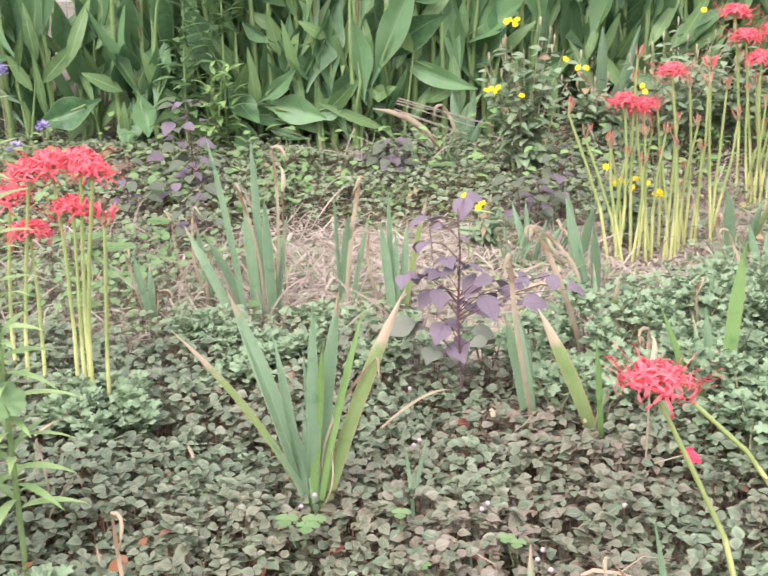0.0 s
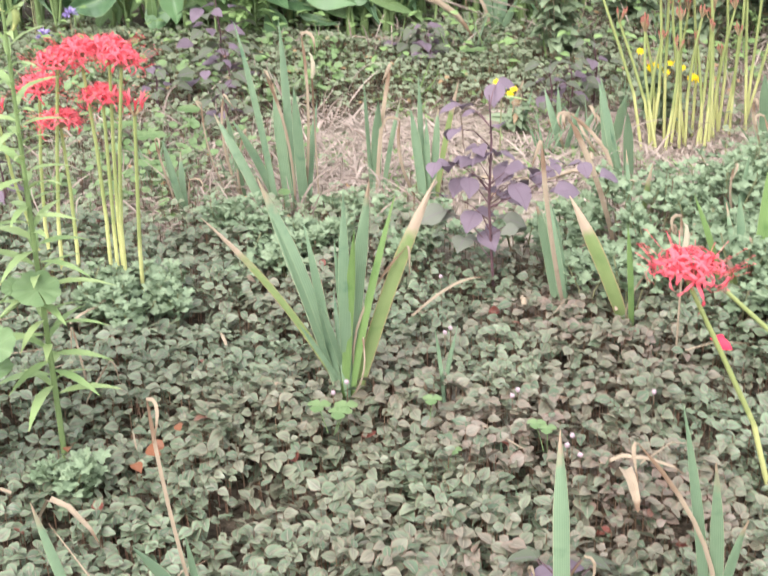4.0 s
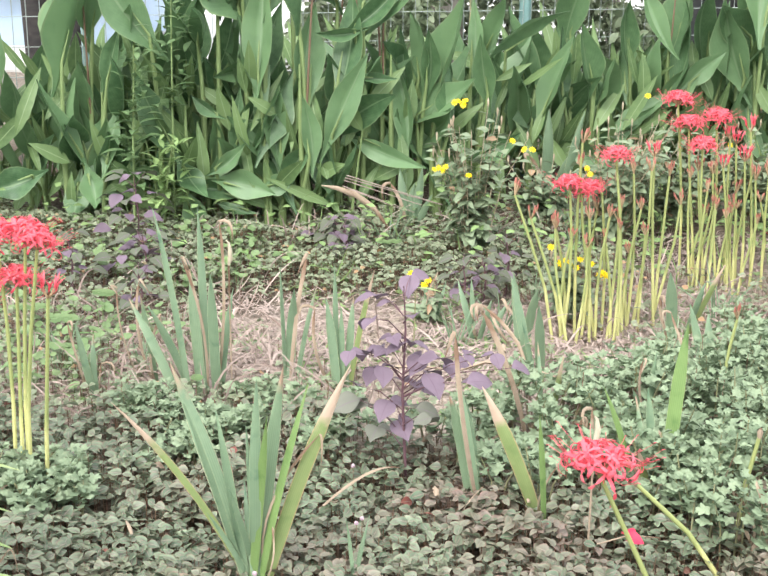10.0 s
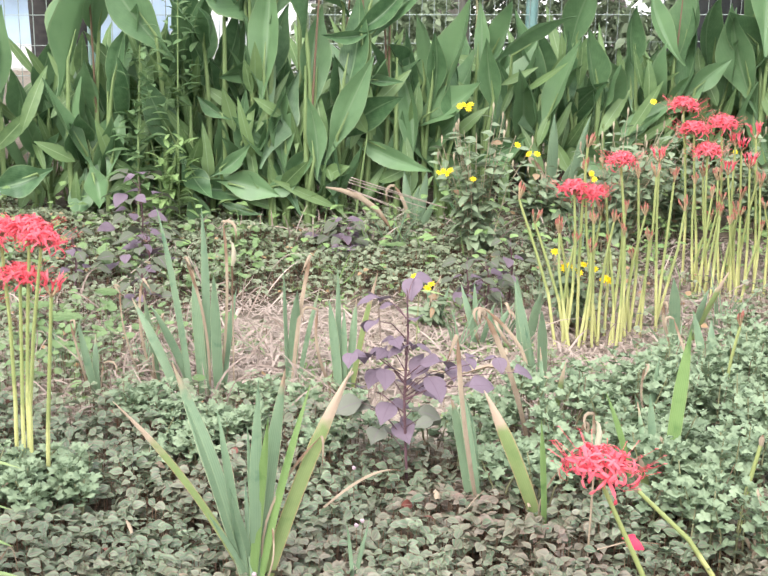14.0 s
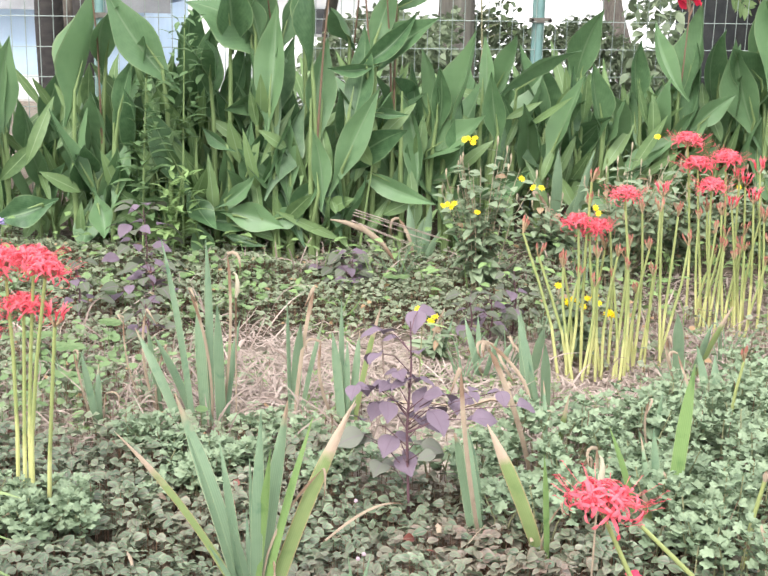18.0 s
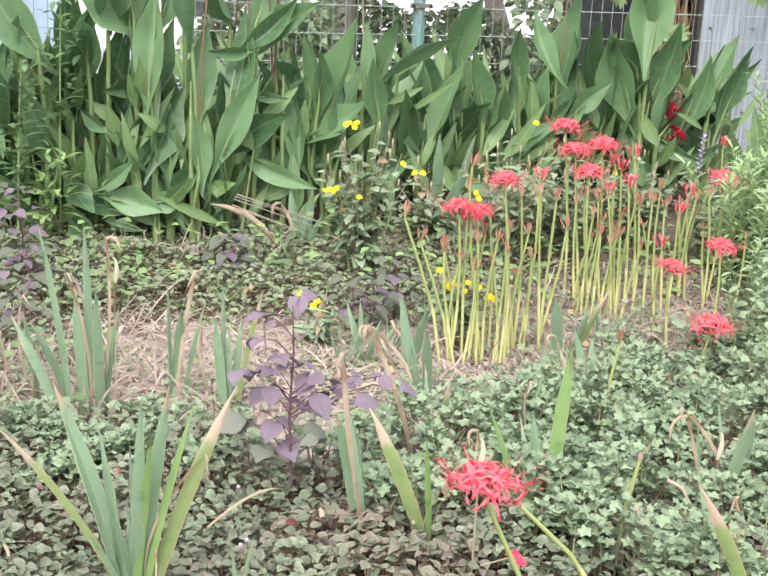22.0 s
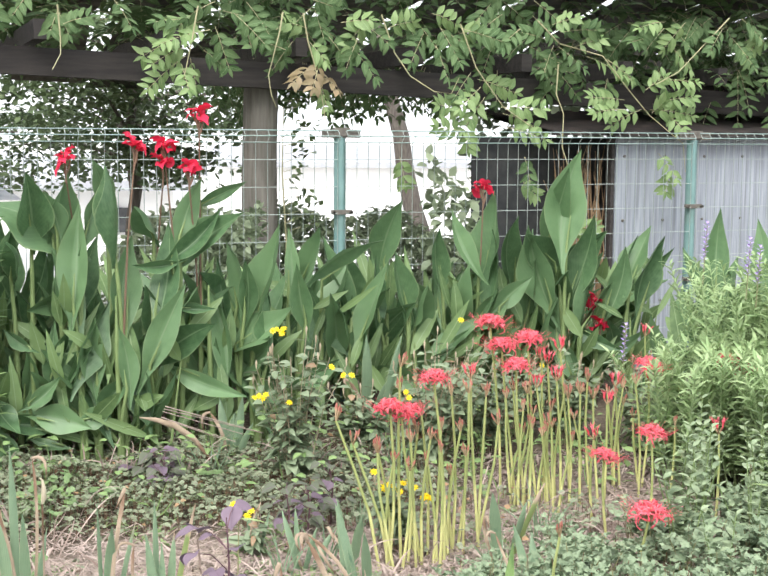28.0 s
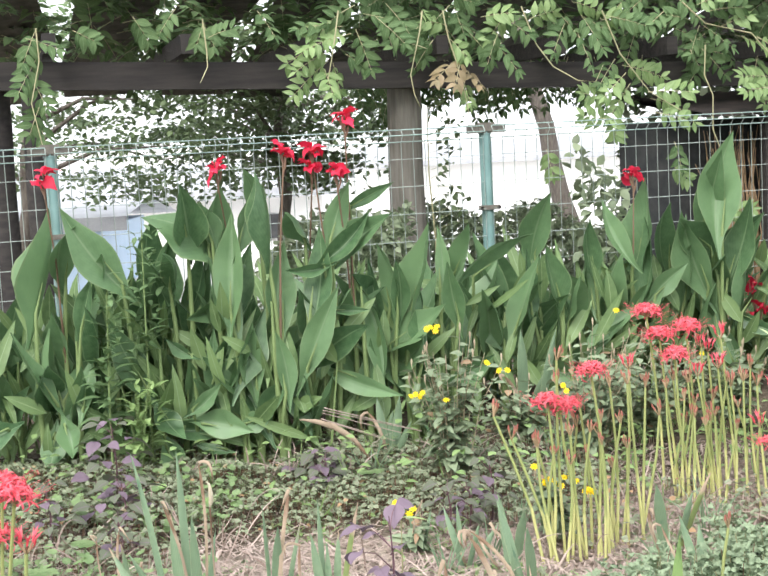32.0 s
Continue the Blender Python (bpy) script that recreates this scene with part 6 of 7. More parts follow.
for x, y, h in ((-0.26, 4.48, 0.12), (0.15, 3.9, 0.16), (0.22, 4.0, 0.14), (-1.47, 3.3, 0.2), (-0.86, 3.8, 0.14), (-1.13, 4.0, 0.2), (0.1, 1.50, 0.1), (-1.3, 3.05, 0.22), (0.3, 4.1, 0.18)):
    perilla(x, y, h, 0.085, 3, "low purple-leaved perilla seedling among creepers")

for x, y, h in ((-1.0, 4.42, 0.3), (-0.92, 4.15, 0.16), (-0.28, 4.62, 0.1)):
    perilla(x, y, h, 0.15, 4, "bushy grey-purple perilla among the creepers")

# ---- daisy shrub with yellow flowers ----


def daisy(parent, at):
    f = Soup()
    nrm = Vector((jit(0.8), -0.8, 0.8 + jit(0.6))).normalized()
    a = nrm.orthogonal().normalized()
    b = nrm.cross(a)
    for k in range(8):
        g = k * math.tau / 8
        f.leaf((0, 0, 0), a * math.cos(g) + b * math.sin(g), nrm, 0.0155, 0.0062, 0, 3, 0.6, 0.1, 0.1)
    f.tube([(0, 0, 0), nrm * 0.003, nrm * 0.004], [0.004, 0.004, 0.001], 0, 7)
    ob = part("flower", f, [YELLOW, SEED], parent, "yellow daisy flower")
    k = rng.uniform(0.75, 1.0)
    ob.location, ob.scale = at, (k, k, k)


def daisy_plant(x, y, h, r, n, flowers, label):
    p = thing("daisy_bush", x, y, 0, label, "daisy")
    s = Soup()
    for _ in range(n):
        a = rng.random() * math.tau
        lean = r * rng.uniform(0.2, 1.0)
        top = Vector((math.cos(a) * lean, math.sin(a) * lean * 0.7, h * rng.uniform(0.55, 1.0)))
        s.tube([(top.x * 0.2, top.y * 0.2, -0.02), top * 0.55 + Vector((0, 0, 0.03)), top], [0.002, 0.0016, 0.001], 1, 4)
        for k in range(18):
            t = 0.15 + 0.85 * k / 18
            b = k * 2.4
            s.leaf(top * t, (math.cos(b), math.sin(b), 0.1 + jit(0.4)), UP + rand_dir() * 0.5, rng.uniform(0.034, 0.074) * (1.35 - 0.6 * t), rng.uniform(0.02, 0.042) * (1.35 - 0.6 * t), 0, 4, 0.4, 0.3, 0.1)
        if rng.random() < 0.5:
            s.tube([top, top + UP * 0.02, top + UP * 0.03], [0.002, 0.0045, 0.001], 1, 5)
    part("foliage", s, [SHRUB, SEED], p, "dull green leaves and dry seed heads")
    for f in flowers:
        daisy(p, Vector(f) - Vector((x, y, 0)))


daisy_plant(0.2, 4.5, 0.58, 0.22, 25, [(0.125, 4.42, 0.58), (0.14, 4.42, 0.585), (0.155, 4.4, 0.575), (0.16, 4.4, 0.59), (0.06, 4.42, 0.345), (0.10, 4.42, 0.355), (0.075, 4.42, 0.35), (0.09, 4.43, 0.34), (0.18, 4.4, 0.33), (0.33, 4.42, 0.45), (0.37, 4.42, 0.42), (0.40, 4.42, 0.42)], "straggly dull green bush with small yellow daisies")
daisy_plant(0.72, 4.75, 0.5, 0.3, 26, [(0.60, 4.4, 0.34), (0.59, 4.4, 0.36), (0.8, 4.5, 0.6), (1.1, 4.5, 0.43)], "straggly dull green bush with small yellow daisies")
daisy_plant(0.5, 3.85, 0.2, 0.12, 8, [(0.41, 3.75, 0.25), (0.44, 3.75, 0.2), (0.47, 3.75, 0.2), (0.52, 3.75, 0.22), (0.56, 3.74, 0.17), (0.57, 3.74, 0.175), (0.455, 3.76, 0.205), (0.485, 3.72, 0.195), (0.50, 3.76, 0.21), (0.53, 3.73, 0.205), (0.58, 3.75, 0.165)], "low yellow daisies among the lily stalks")
daisy_plant(0.02, 3.82, 0.07, 0.06, 2, [(-0.01, 3.75, 0.16), (0.04, 3.75, 0.14), (0.03, 3.76, 0.12)], "low yellow daisies on the creeper")

for x, y, h in ((1.0, 4.98, 0.34), (1.35, 5.1, 0.36), (0.5, 4.95, 0.3), (1.65, 5.0, 0.36), (0.85, 5.15, 0.4), (1.2, 5.25, 0.42)):
    daisy_plant(x, y, h, 0.22, 18, [], "low dull green bush of leafy stems without flowers")

# ---- the sage thicket and the tall plants on its flank ----


def sage_branch_mesh(h):
    s = Soup()
    bend = Vector((jit(0.12), jit(0.12), 0))
    s.tube([(0, 0, -0.03), bend * 0.3 + UP * h * 0.5, bend + UP * h], [0.004, 0.003, 0.0015], 1, 5)
    for k in range(46):
        t = 0.12 + 0.88 * k / 46
        for q in (0, 1):
            a = k * 1.57 + q * math.pi + jit(0.6)
            ln = rng.uniform(0.055, 0.105) * (1.1 - 0.4 * t)
            s.leaf(bend * t * t + UP * h * t, (math.cos(a), math.sin(a), rng.uniform(0.3, 1.5) + 0.3 * t), UP + rand_dir() * 0.3, ln, ln * rng.uniform(0.13, 0.2), 0, 5, 0.4, rng.uniform(0.15, 0.6), 0.12)
    return s.mesh("branch", [SAGE, SAGE])


SAGES = [sage_branch_mesh(h) for h in (0.5, 0.5, 0.65, 0.65, 0.8, 0.8, 0.95, 0.95)]


def sage_bush(x, y, h, r, n, spikes):
    b = thing("sage_bush", x, y, 0, "large pale green bush sage with narrow leaves and mauve flower spikes", "sage")
    for k in range(n):
        a, d = rng.random() * math.tau, r * math.sqrt(rng.random())
        o = part("branch", SAGES[2 * min(3, max(0, int((h * rng.uniform(0.7, 1.02) - 0.43) / 0.15))) + rng.randrange(2)], None, b)
        o.location = (d * math.cos(a), d * math.sin(a), 0)
        o.rotation_euler = (jit(0.2) - d * math.sin(a) * 0.5, d * math.cos(a) * 0.6 + jit(0.2), jit(3.1))
    for sx, sy, sz in spikes:
        s = Soup()
        s.tube([(0, 0, -0.22), (0.01, 0, 0.0)], [0.002, 0.0015], 1, 4)
        for k in range(26):
            t, g = k / 26, k * 2.4
            s.leaf((0.01 * t, 0, -0.13 + 0.15 * t), (math.cos(g), math.sin(g), 0.6), UP, 0.022, 0.014, 0, 2, 0.6, 0.1)
        o = part("flower_spike", s, [MAUVE, MUM_STEM], b, "velvety mauve flower spike")
        o.location = (sx - x, sy - y, sz)


sage_bush(2.08, 4.75, 0.86, 0.28, 80, [(1.73, 4.60, 0.93), (1.90, 4.60, 0.87), (1.94, 4.60, 0.84), (1.43, 4.60, 0.55)])
sage_bush(2.55, 4.65, 0.95, 0.34, 80, [(2.16, 4.60, 1.00), (2.31, 4.60, 1.05), (2.44, 4.60, 1.04)])
sage_bush(1.92, 4.38, 0.58, 0.22, 50, [])
sage_bush(2.25, 4.15, 0.6, 0.28, 60, [])
sage_bush(1.72, 4.5, 0.42, 0.18, 32, [])
sage_bush(1.95, 4.12, 0.46, 0.2, 38, [])


def leafy_stalk(x, y, h, dx, n, ln, mat, label, name, category, low=0.1, loose=0.0, pods=0, girth=1.0):
    p = thing(name, x, y, 0, label, category)
    s = Soup()
    s.tube([(0, 0, -0.03), (dx * 0.4, 0, h * 0.5), (dx, 0, h)], [0.005 * girth, 0.004 * girth, 0.002 * girth], 0, 8)
    part("stem", s, CANNA_STEM, p)
    f = Soup()
    for k in range(n):
        t = low + (1 - low) * k / n
        a = k * 2.4 + jit(0.2)
        size = ln * rng.uniform(0.75, 1.1) * (1.1 - 0.6 * t)
        f.leaf((dx * t + jit(loose), jit(loose), h * t), (math.cos(a), math.sin(a), 0.25 + 0.6 * t + jit(0.35)), UP + rand_dir() * 0.25, size, size * (0.3 if mat in (WEED, HERB) else 0.16), 0, 5, 0.4, 0.4, 0.1)
    part("foliage", f, mat, p, "narrow pointed leaves in a spiral")
    for k in range(pods):
        q = Soup()
        foot = Vector((dx, 0, h - 0.02 - 0.035 * k))
        out = Vector((0.02 * (1 if k % 2 else -1), -0.006, 0.015))
        q.tube([foot, foot + out * 0.6, foot + out + UP * 0.01, foot + out + UP * 0.022, foot + out + UP * 0.03], [0.002, 0.002, 0.0065, 0.006, 0.001], 0, 7)
        part("seed_pod", q, LILY_STEM, p, "pale green seed pod")


leafy_stalk(-0.77, 1.89, 0.91, 0.02, 78, 0.135, LILYLEAF, "tall leafy lily stalk with narrow light green leaves", "lily_stalk", "lily", 0.16, pods=4, girth=1.15)
leafy_stalk(1.95, 3.85, 0.5, 0.05, 60, 0.14, LILYLEAF, "leafy yellow-green lily stalk beside the sage", "lily_stalk", "lily")
leafy_stalk(2.09, 3.95, 1.02, -0.03, 130, 0.12, LILYLEAF, "tall leafy yellow-green lily stalk beside the sage", "lily_stalk", "lily")
leafy_stalk(-1.09, 4.78, 0.72, 0.03, 90, 0.13, HERB, "leafy green weed between the cannas", "weed", "weed", 0.25, 0.05)
leafy_stalk(-0.97, 4.74, 0.38, 0.05, 80, 0.12, WEED, "leafy green weed between the cannas", "weed", "weed", 0.25, 0.05)
leafy_stalk(-0.94, 4.82, 0.95, 0.02, 70, 0.13, HERB, "leafy green weed between the cannas", "weed", "weed", 0.5, 0.06)


def grey_herb(x, y, h):
    p = thing("herb", x, y, 0, "upright herb with oval grey-green leaves", "herb", "grey-green herbs")
    s = Soup()
    for k in range(4):
        lean = Vector((jit(0.1), jit(0.1), 0))
        top = h * rng.uniform(0.7, 1.05)
        s.tube([(lean.x * 0.2, lean.y * 0.2, -0.02), lean * 0.5 + UP * top * 0.5, lean + UP * top], [0.003, 0.0025, 0.0015], 1, 4)
        for i in range(11):
            t = 0.2 + 0.8 * i / 10
            for q in (0, 1):
                a = i * 1.6 + q * math.pi + jit(0.3)
                ln = rng.uniform(0.04, 0.065) * (1.15 - 0.5 * t)
                s.leaf(lean * t * t + UP * top * t, (math.cos(a), math.sin(a), 0.3 + 0.6 * t + jit(0.3)), UP + rand_dir() * 0.3, ln, ln * 0.5, 0, 4, 0.5, 0.3, 0.1)
    part("foliage", s, [GREY_HERB, CANNA_STEM], p)


for x, y, h in ((1.32, 3.6, 0.34), (1.5, 3.5, 0.3), (1.45, 3.8, 0.4), (1.62, 3.72, 0.36), (1.8, 3.85, 0.38), (1.98, 3.7, 0.34), (1.75, 4.05, 0.42), (1.32, 3.25, 0.25), (2.1, 3.9, 0.36), (2.05, 3.75, 0.5), (2.2, 3.85, 0.55), (1.9, 3.6, 0.42), (2.25, 3.7, 0.45), (1.75, 3.55, 0.4), (1.55, 4.1, 0.36), (1.66, 4.3, 0.34), (1.85, 4.2, 0.36), (1.45, 4.0, 0.34), (1.95, 4.1, 0.42)):
    grey_herb(x, y, h)


def scalloped(s, at, normal, r):
    """A fan-shaped leaf: nine shallow scallops, pleated along its rays, its rim drooping unevenly."""
    normal = Vector(normal).normalized()
    a = (Vector((jit(0.6), -0.3, -1)) - normal * normal.dot(Vector((0, -0.3, -1)))).normalized()
    a = (a - normal * a.dot(normal)).normalized()
    b = normal.cross(a)
    n, phase = 54, rng.random() * 6
    rows = []
    for k in range(n + 1):
        ang = 0.06 + (math.tau - 0.12) * k / n
        lobe = abs(math.sin(k / n * 9 * math.pi))
        edge = r * (0.9 + 0.1 * lobe ** 0.6) * (1 - 0.12 * math.cos(ang))
        way = a * math.cos(ang) + b * math.sin(ang)
        dip = 0.07 * math.sin(2 * ang + phase) + 0.04 * math.sin(3 * ang + 2 * phase)
        rows.append([at + way * (edge * q) + normal * (r * (0.14 * q - 0.20 * q ** 3 + dip * q * q + 0.05 * lobe * q)) for q in (0.0, 0.35, 0.7, 1.0)])
    s.grid(rows)


def geranium():
    g = thing("geranium", -0.96, 1.8, 0, "leggy geranium with scalloped green leaves, some yellowing", "geranium")
    for dx, h, r, old in ((0.09, 0.60, 0.043, 0), (0.07, 0.62, 0.039, 0), (0.10, 0.55, 0.043, 0), (0.06, 0.50, 0.039, 0), (0.13, 0.57, 0.031, 0), (0.08, 0.32, 0.036, 0), (0.15, 0.30, 0.036, 0), (0.02, 0.27, 0.037, 0), (0.08, 0.24, 0.049, 0), (-0.01, 0.16, 0.045, 0), (0.04, 0.15, 0.027, 0), (-0.01, 0.09, 0.041, 0), (0.00, 0.04, 0.041, 1), (0.09, 0.17, 0.031, 2), (0.14, 0.25, 0.029, 0), (0.21, 0.37, 0.041, 0), (0.17, 0.37, 0.023, 0), (-0.01, 0.47, 0.043, 0), (-0.05, 0.33, 0.043, 0), (-0.05, 0.20, 0.039, 0), (-0.02, 0.58, 0.043, 0), (0.02, 0.39, 0.027, 0), (0.09, 0.57, 0.031, 0), (-0.05, 0.01, 0.035, 0)):
        s = Soup()
        y = jit(0.06)
        s.tube([(0.02, 0, max(0, h - 0.14)), (dx * 0.6, y * 0.6 + 0.02, h - 0.06), (dx, y + 0.01, h)], [0.003, 0.002, 0.0016], 1, 5)
        scalloped(s, Vector((dx, y, h)), (jit(0.4), -0.55 + jit(0.3), 1.0), r * 0.98)
        part("leaf", s, [GERANIUM_OLD if old else GERANIUM, CANNA_STEM], g, "yellowing scalloped leaf" if old else "")
    s = Soup()
    s.tube([(0.02, 0, -0.03), (0.0, 0.01, 0.2), (0.03, 0, 0.4), (0.05, 0, 0.52)], [0.007, 0.006, 0.005, 0.004], 0, 7)
    part("stem", s, CANNA_STEM, g)


geranium()


def red_cluster(x, y, z):
    p = thing("geranium_flower", x, y, 0, "small crimson flower cluster on a thin stalk", "flower")
    s = Soup()
    s.tube([(0, 0, -0.02), (0, 0, z)], 0.0025, 1, 5)
    part("stem", s, [LILY_STEM, LILY_STEM], p)
    f = Soup()
    for _ in range(34):
        o = rand_dir()
        f.leaf(o * 0.022, o, UP + rand_dir() * 0.5, 0.026, 0.018, 0, 3, 0.6, 0.2)
    h = part("flower_head", f, CANNA_RED, p)
    h.location = (0, 0, z)


red_cluster(-1.22, 2.6, 0.41)


def mauve_flower(x, y, z):
    p = thing("ageratum", x, y, 0, "small pale mauve flower head on a stalk", "flower", "mauve flowers")
    s = Soup()
    s.tube([(0, 0, -0.02), (0, 0, z)], 0.002, 0, 4)
    part("stem", s, MUM_STEM, p)
    f = Soup()
    for _ in range(40):
        o = rand_dir()
        o.z = abs(o.z)
        f.leaf(o * 0.010, o, UP + rand_dir() * 0.3, 0.026, 0.011, 0, 2, 0.6, 0.2)
    h = part("flower_head", f, MAUVE, p)
    h.location = (0, 0, z)


for p in ((-1.73, 4.6, 0.4), (-1.59, 4.6, 0.18), (-1.70, 4.6, 0.10), (-1.85, 4.6, 0.33), (-1.73, 4.62, 0.38)):
    mauve_flower(*p)

# ---- fallen canna leaf, dry stalks and small weeds ----


def fallen():
    s = Soup()
    pts = [Vector((-0.36, 4.72, 0.215)), Vector((-0.30, 4.72, 0.205)), Vector((-0.23, 4.72, 0.18)), Vector((-0.16, 4.72, 0.13)), Vector((-0.10, 4.70, 0.05))]
    rows = []
    for p, w in zip(pts, (0.002, 0.009, 0.013, 0.014, 0.010)):
        rows.append((p - UP * w, p + Vector((0, -w * 0.8, 0)), p + UP * w))
    s.grid(rows)
    ob = part("fallen_leaf", s, IRIS_DRY)
    tagged(ob, "withered tan canna leaf drooping to the ground", "leaf")
    for k in range(5):
        t = Soup()
        t.tube([(-0.27 + jit(0.02), 4.75 + jit(0.03), 0.25 - k * 0.014 + jit(0.008)), (0.10 - k * 0.03 + jit(0.05), 4.72, 0.15 - k * 0.008 + jit(0.02))], [0.0022, 0.0014], 0, 5)
        tagged(part("dry_stalk", t, STRAW), "pale dry stalk leaning across the bed", "stalk", "dry stalks")


fallen()


def clover(x, y, z, n, r):
    p = thing("clover", x, y, z, "bright green clover leaves above the creeper", "clover", "clovers")
    for _ in range(n):
        s = Soup()
        cx, cy = jit(0.035), jit(0.02)
        s.tube([(cx * 0.3, cy * 0.3, -0.05), (cx, cy, 0)], 0.001, 1, 3)
        for k in range(3):
            a = k * 2.09 + 0.4
            s.leaf((cx, cy, 0.002), (math.cos(a), math.sin(a), 0.05), UP, r, r * 1.15, 0, 4, 0.62, 0.1, 0.05)
        part("leaf", s, [CLOVER, CLOVER], p)


for x, y, z, n, r in ((-0.29, 1.93, 0.10, 3, 0.024), (-0.12, 1.95, 0.1, 1, 0.02), (0.09, 1.88, 0.1, 2, 0.018), (-0.1, 1.8, 0.09, 1, 0.014), (-1.02, 3.5, 0.08, 8, 0.03), (-1.15, 3.6, 0.08, 8, 0.03), (-0.95, 3.75, 0.08, 6, 0.03), (-0.25, 4.55, 0.06, 8, 0.025), (-0.1, 4.5, 0.06, 8, 0.025), (-0.45, 4.3, 0.06, 6, 0.022)):
    clover(x, y, z, n, r)


def pink_heads():
    for x, y in ((-0.27, 2.02), (-0.29, 1.98), (-0.1, 2.22), (-0.09, 2.24), (0.13, 1.85), (0.12, 1.82), (0.14, 1.79), (0.03, 1.98), (0.04, 2.0), (-0.12, 2.48), (0.28, 2.0)):
        p = thing("knotweed_flower", x, y, 0.03, "tiny round pink flower head above the creeper", "flower", "pink flower heads")
        s = Soup()
        s.tube([(0, 0, 0), (0, 0, 0.07)], 0.0008, 0, 3)
        part("stem", s, COVER_STEM, p)
        b = bmesh.new()
        bmesh.ops.create_icosphere(b, subdivisions=2, radius=0.0045)
        me = bpy.data.meshes.new("flower_head")
        for v in b.verts:
            v.co *= 1 + jit(0.12)
        b.to_mesh(me)
        b.free()
        me.materials.append(PINK)
        h = part("flower_head", me, None, p)
        h.location = (0, 0, 0.075)


pink_heads()


def weeds():
    s = Soup()
    for _ in range(1500):
        x, y = rng.uniform(-1.8, 1.7), rng.uniform(4.0, 5.3)
        if y < 4.1 + 0.1 * abs(x):
            continue
        a, z = rng.random() * 6.28, ground_z(x, y) + rng.random() ** 2 * 0.2
        s.leaf((x, y, z), (math.cos(a), math.sin(a), rng.uniform(0, 0.8)), UP + rand_dir() * 0.4, rng.uniform(0.03, 0.06), rng.uniform(0.02, 0.035), 0, 3, 0.4, 0.3, 0.1)
        if rng.random() < 0.08:
            s.blade((x, y, 0), (x + jit(0.08), y + jit(0.05), rng.uniform(0.06, 0.16)), 0.005, 0, 4, (jit(0.02), 0, 0), (0, -1, 0), 0.3)
    ob = part("weed_undergrowth", s, WEED)
    tagged(ob, "mixed green weeds and grass at the cannas' feet", "weeds", kind="stuff")


weeds()


def round_weeds():
    s = Soup()
    for _ in range(1500):
        x, y = rng.uniform(-2.2, -0.55), rng.uniform(3.05, 4.7)
        if noise.noise((x * 2.2, y * 2.2, 9.0)) < -0.15 + 0.4 * max(0, x + 1.0):
            continue
        z = ground_z(x, y) + 0.03 + rng.random() * 0.08
        s.tube([(x, y, z - 0.05), (x, y, z)], 0.001, 0, 3)
        s.disc((x, y, z), (jit(0.5), jit(0.5) - 0.2, 1), rng.uniform(0.009, 0.02), 0, 2, 0.2, 0.2, 9)
    ob = part("round_leaved_weed", s, CLOVER)
    tagged(ob, "patch of light green round-leaved weeds", "weeds", kind="stuff")
    s = Soup()
    for _ in range(1300):
        x, y = rng.uniform(-0.9, 1.3), rng.uniform(3.0, 4.2)
        if noise.noise((x * 3, y * 3, 12.0)) < 0.0:
            continue
        for k in range(4):
            a = rng.random() * 6.28
            s.leaf((x, y, ground_z(x, y) + 0.005), (math.cos(a), math.sin(a), rng.uniform(0.2, 1.4)), UP, rng.uniform(0.02, 0.06), rng.uniform(0.005, 0.012), 0, 3, 0.4, 0.3, 0.1)
    ob = part("seedling_weeds", s, WEED)
    tagged(ob, "sparse small green seedlings in the mulch", "weeds", kind="stuff")


round_weeds()


def litter():
    """Twigs and curled dead leaves lying on the creeper and in the mulch."""
    for k in range(44):
        x, y = (rng.uniform(-1.2, 1.0), rng.uniform(1.45, 2.6)) if k < 26 else (rng.uniform(-1.0, 1.4), rng.uniform(2.9, 4.2))
        z = ground_z(x, y) + (0.085 if k < 26 else 0.02)
        a, ln = rng.random() * 3.14, rng.uniform(0.06, 0.2)
        o = Vector((math.cos(a), math.sin(a), 0)) * ln
        s = Soup()
        if k % 3:
            s.tube([(0, 0, 0), o * 0.5 + UP * rng.uniform(0, 0.02), o + UP * jit(0.015)], [0.0016, 0.0014, 0.0008], 0, 4)
            ob = part("twig", s, IRIS_DRY)
            tagged(ob, "thin dry brown twig lying on the creeper" if k < 26 else "thin dry brown twig lying on the mulch", "twig", "twigs")
        else:
            s.blade((0, 0, 0), o * 0.5, rng.uniform(0.008, 0.014), 0, 6, UP * rng.uniform(0.004, 0.01), UP + rand_dir() * 0.3, 0.4, 0.4)
            ob = part("dead_leaf", s, IRIS_DRY)
            tagged(ob, "curled dead brown leaf lying on the creeper" if k < 26 else "curled dead brown leaf lying on the mulch", "leaf", "dead leaves")
        ob.location = (x, y, z)


litter()


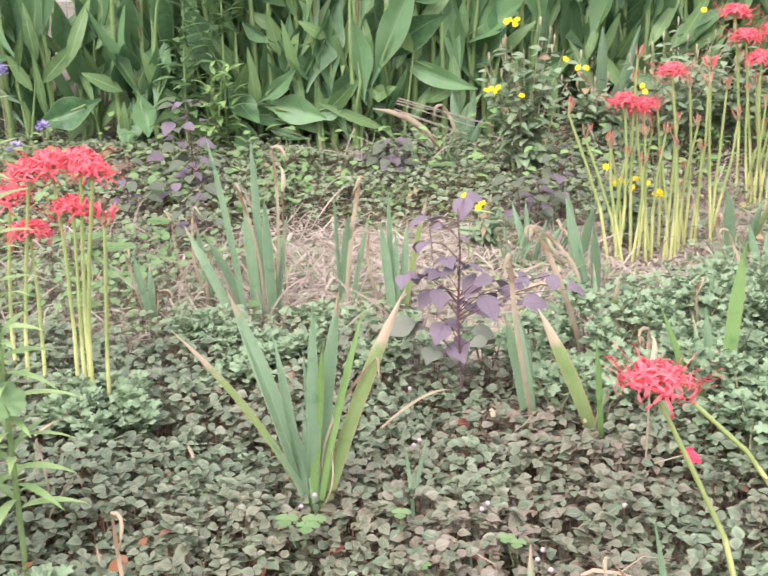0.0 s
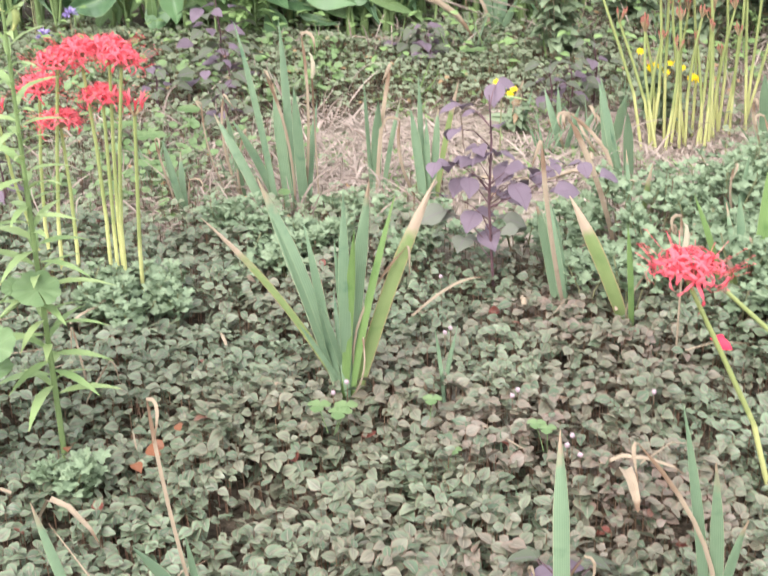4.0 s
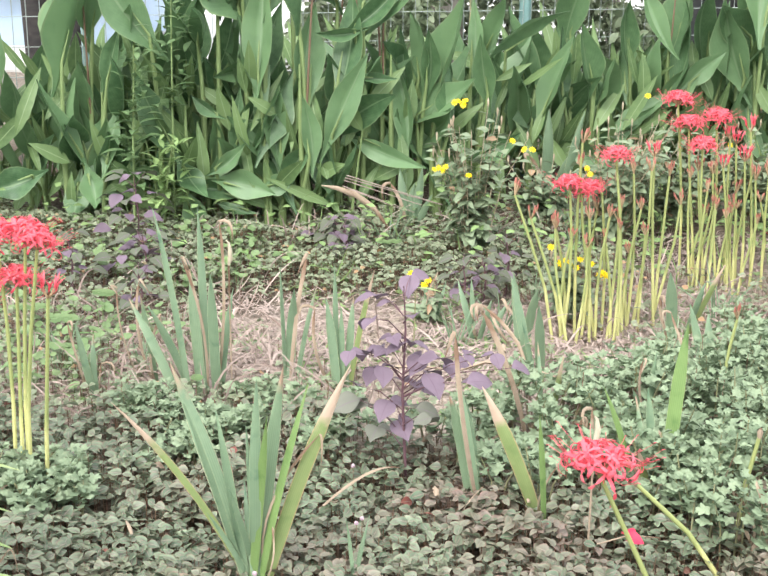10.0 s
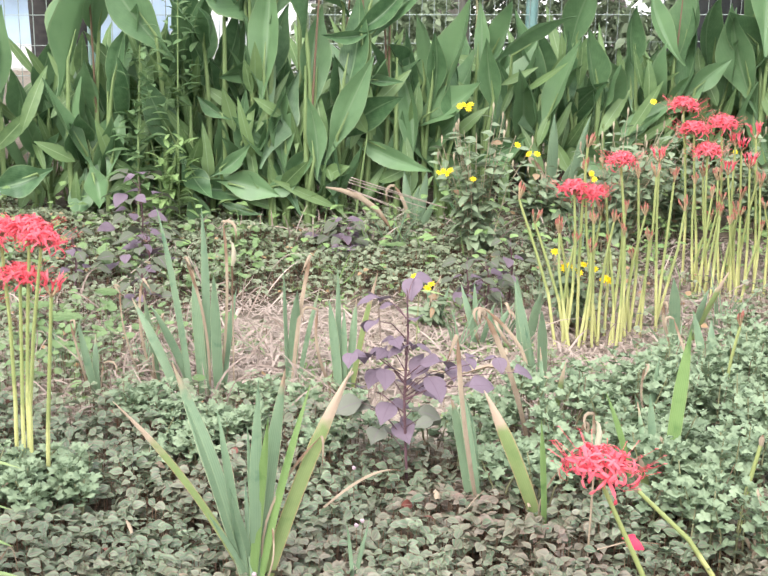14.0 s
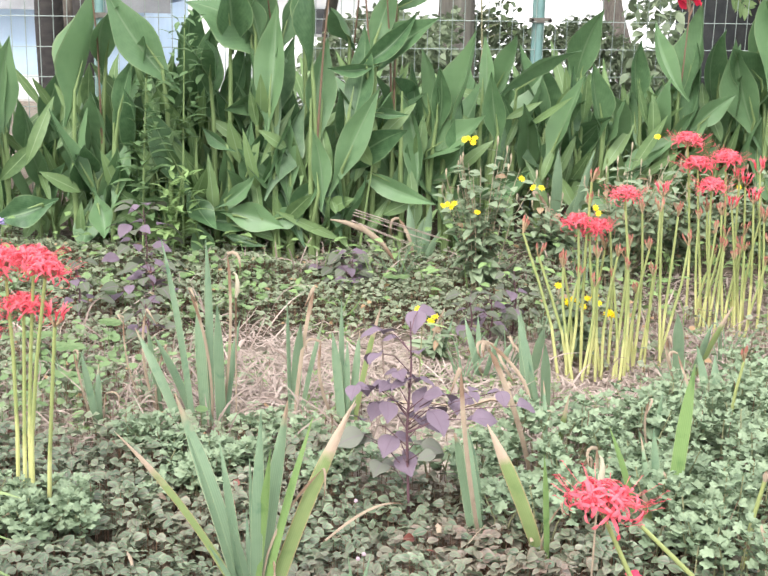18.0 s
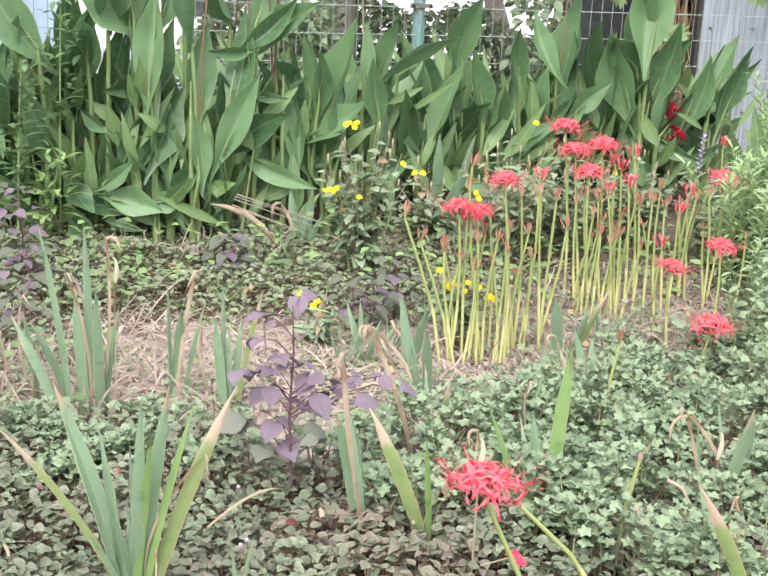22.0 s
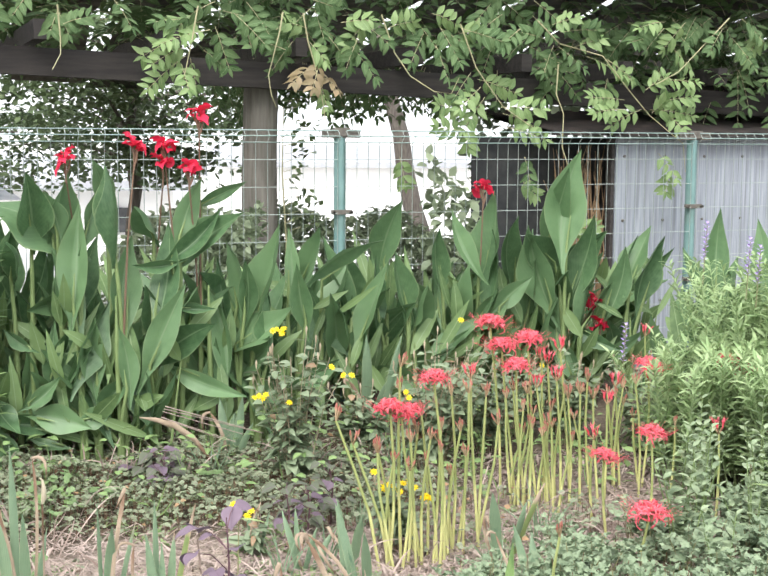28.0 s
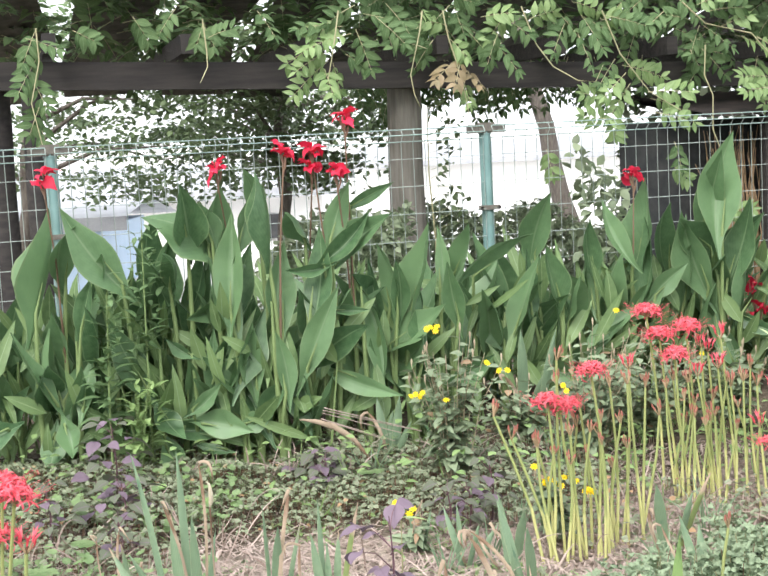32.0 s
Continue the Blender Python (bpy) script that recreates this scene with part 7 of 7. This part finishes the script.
def curled_leaf(x, y, z, dx, dy, lift, w):
    """A long withered leaf, bent over and curled at its end."""
    s = Soup()
    o = Vector((dx, dy, 0))
    pts = [Vector((0, 0, 0)), o * 0.3 + UP * lift, o * 0.65 + UP * lift * 0.9, o + UP * lift * 0.3, o * 1.12 - UP * 0.005]
    side = o.cross(UP).normalized()
    rows = []
    for k, p in enumerate(pts):
        q = w * (0.5, 0.6, 0.5, 0.35, 0.1)[k]
        rows.append((p - side * q + UP * q * 0.5, p, p + side * q + UP * q * 0.7))
    s.grid(rows)
    ob = part("dead_leaf", s, IRIS_DRY)
    ob.location = (x, y, z)
    tagged(ob, "long withered brown iris leaf lying on the creeper", "leaf", "dead leaves")


for row in ((0.17, 1.78, 0.09, 0.12, -0.01, 0.02, 0.012), (0.2, 1.75, 0.09, 0.02, -0.08, 0.03, 0.018), (-0.72, 1.62, 0.07, 0.1, -0.04, 0.05, 0.012), (-0.8, 1.6, 0.08, -0.12, 0.02, 0.03, 0.012), (0.75, 2.45, 0.08, 0.08, -0.05, 0.08, 0.016), (0.12, 3.25, 0.03, 0.25, -0.04, 0.03, 0.02), (-0.1, 3.2, 0.03, 0.18, 0.05, 0.02, 0.018)):
    curled_leaf(*row)


def yellowed_leaf(x, y, z, size, mat):
    s = Soup()
    s.leaf((0, 0, 0), (jit(1), jit(1), 0.15), UP + Vector((0, -0.5, 0)) + rand_dir() * 0.3, size, size * 0.7, 0, 5, 0.45, 0.3, 0.2)
    ob = part("fallen_leaf", s, mat)
    ob.location = (x, y, z)
    tagged(ob, "fallen red petal caught in the creeper" if mat == CANNA_RED else "fallen orange-brown leaf caught in the creeper", "leaf", "fallen leaves")


AUTUMN = leaf_mat("autumn_leaf", (0.13, 0.045, 0.022), (0.22, 0.085, 0.04), rib=(0.2, 0.08, 0.04), glow=0.15)
for x, y, z in ((-0.59, 1.81, 0.09), (-0.56, 1.81, 0.09), (-0.72, 1.81, 0.09), (-0.54, 1.85, 0.10), (-0.60, 1.76, 0.09)):
    yellowed_leaf(x, y, z, rng.uniform(0.025, 0.035), AUTUMN)
for x, y, z in ((0.405, 2.16, 0.12), (0.425, 2.17, 0.115)):
    yellowed_leaf(x, y, z, 0.038, CANNA_RED)


def dry_bud(x, y, z, h):
    """A papery withered flower bud on a short dry stalk."""
    p = thing("dry_bud", x, y, z, "papery cream withered bud among the leaves", "bud", "dry buds")
    s = Soup()
    s.tube([(0, 0, -0.04), (0, 0, h)], [0.002, 0.0025], 0, 5)
    part("stem", s, IRIS_DRY, p)
    b = Soup()
    b.tube([(0, 0, h), (0.004, 0, h + 0.015), (0.005, -0.003, h + 0.04), (0.002, -0.004, h + 0.06), (-0.004, -0.008, h + 0.068)], [0.003, 0.0065, 0.0055, 0.003, 0.001], 0, 7)
    part("husk", b, HUSK, p, "cream papery husk")


dry_bud(0.35, 2.25, 0.0, 0.26)
dry_bud(-0.47, 3.11, 0.0, 0.36)
dry_bud(0.92, 2.56, 0.0, 0.16)


def seed_spike(x, y, h):
    p = thing("seed_spike", x, y, 0, "pale downy seed spike on a thin stalk", "plant")
    s = Soup()
    s.tube([(0, 0, -0.02), (0.005, 0, h)], [0.002, 0.0015], 0, 4)
    part("stem", s, MUM_STEM, p)
    f = Soup()
    for k in range(60):
        t, g = k / 60, k * 2.4
        f.leaf((0.005, 0, h - 0.075 * (1 - t)), (math.cos(g), math.sin(g), 0.5), UP, 0.012 * (1.1 - 0.6 * t), 0.006, 0, 2, 0.5, 0.2)
    part("spike", f, SEED, p, "pale downy spike")
    lf = Soup()
    lf.leaf((0, 0, h * 0.8), (1, -0.2, 0.05), UP, 0.09, 0.018, 0, 5, 0.4, 0.15, 0.1)
    part("leaf", lf, LILYLEAF, p, "pale narrow leaf")


seed_spike(0.0, 3.6, 0.2)
seed_spike(1.5, 3.55, 0.3)


def spent_stalk(x, y, dx, h, label):
    """A lily stalk that has lost its head, with a dry knot at its end."""
    p = thing("lily_stalk", x, y, 0, label, "lily", "spent lily stalks")
    s = Soup()
    s.tube([(0, 0, -0.02), (dx * 0.45, 0.01, h * 0.5), (dx, 0, h)], [0.0055, 0.005, 0.0042], 0, 7)
    part("stem", s, LILY_STEM, p)
    k = Soup()
    k.tube([(dx, 0, h - 0.004), (dx * 1.01, 0, h + 0.008), (dx * 1.02, -0.003, h + 0.02)], [0.0045, 0.0065, 0.001], 0, 7)
    part("knot", k, IRIS_DRY, p, "withered brown knot")


spent_stalk(0.62, 2.2, -0.195, 0.21, "leaning yellow-green stalk of a faded lily")
spent_stalk(0.67, 2.39, 0.03, 0.23, "upright yellow-green stalk of a faded lily")


def arched_leaf():
    """One long dry leaf that arches over the creeper before the purple plant."""
    s = Soup()
    s.blade((-0.17, 2.30, 0.10), (-0.02, 2.44, 0.12), 0.0065, 0, 9, (0.01, 0.02, 0.02), (0, -0.6, 1), 0.5, 0.3)
    tagged(part("dead_leaf", s, IRIS_DRY), "long withered brown iris leaf lying on the creeper", "leaf", "dead leaves")


arched_leaf()
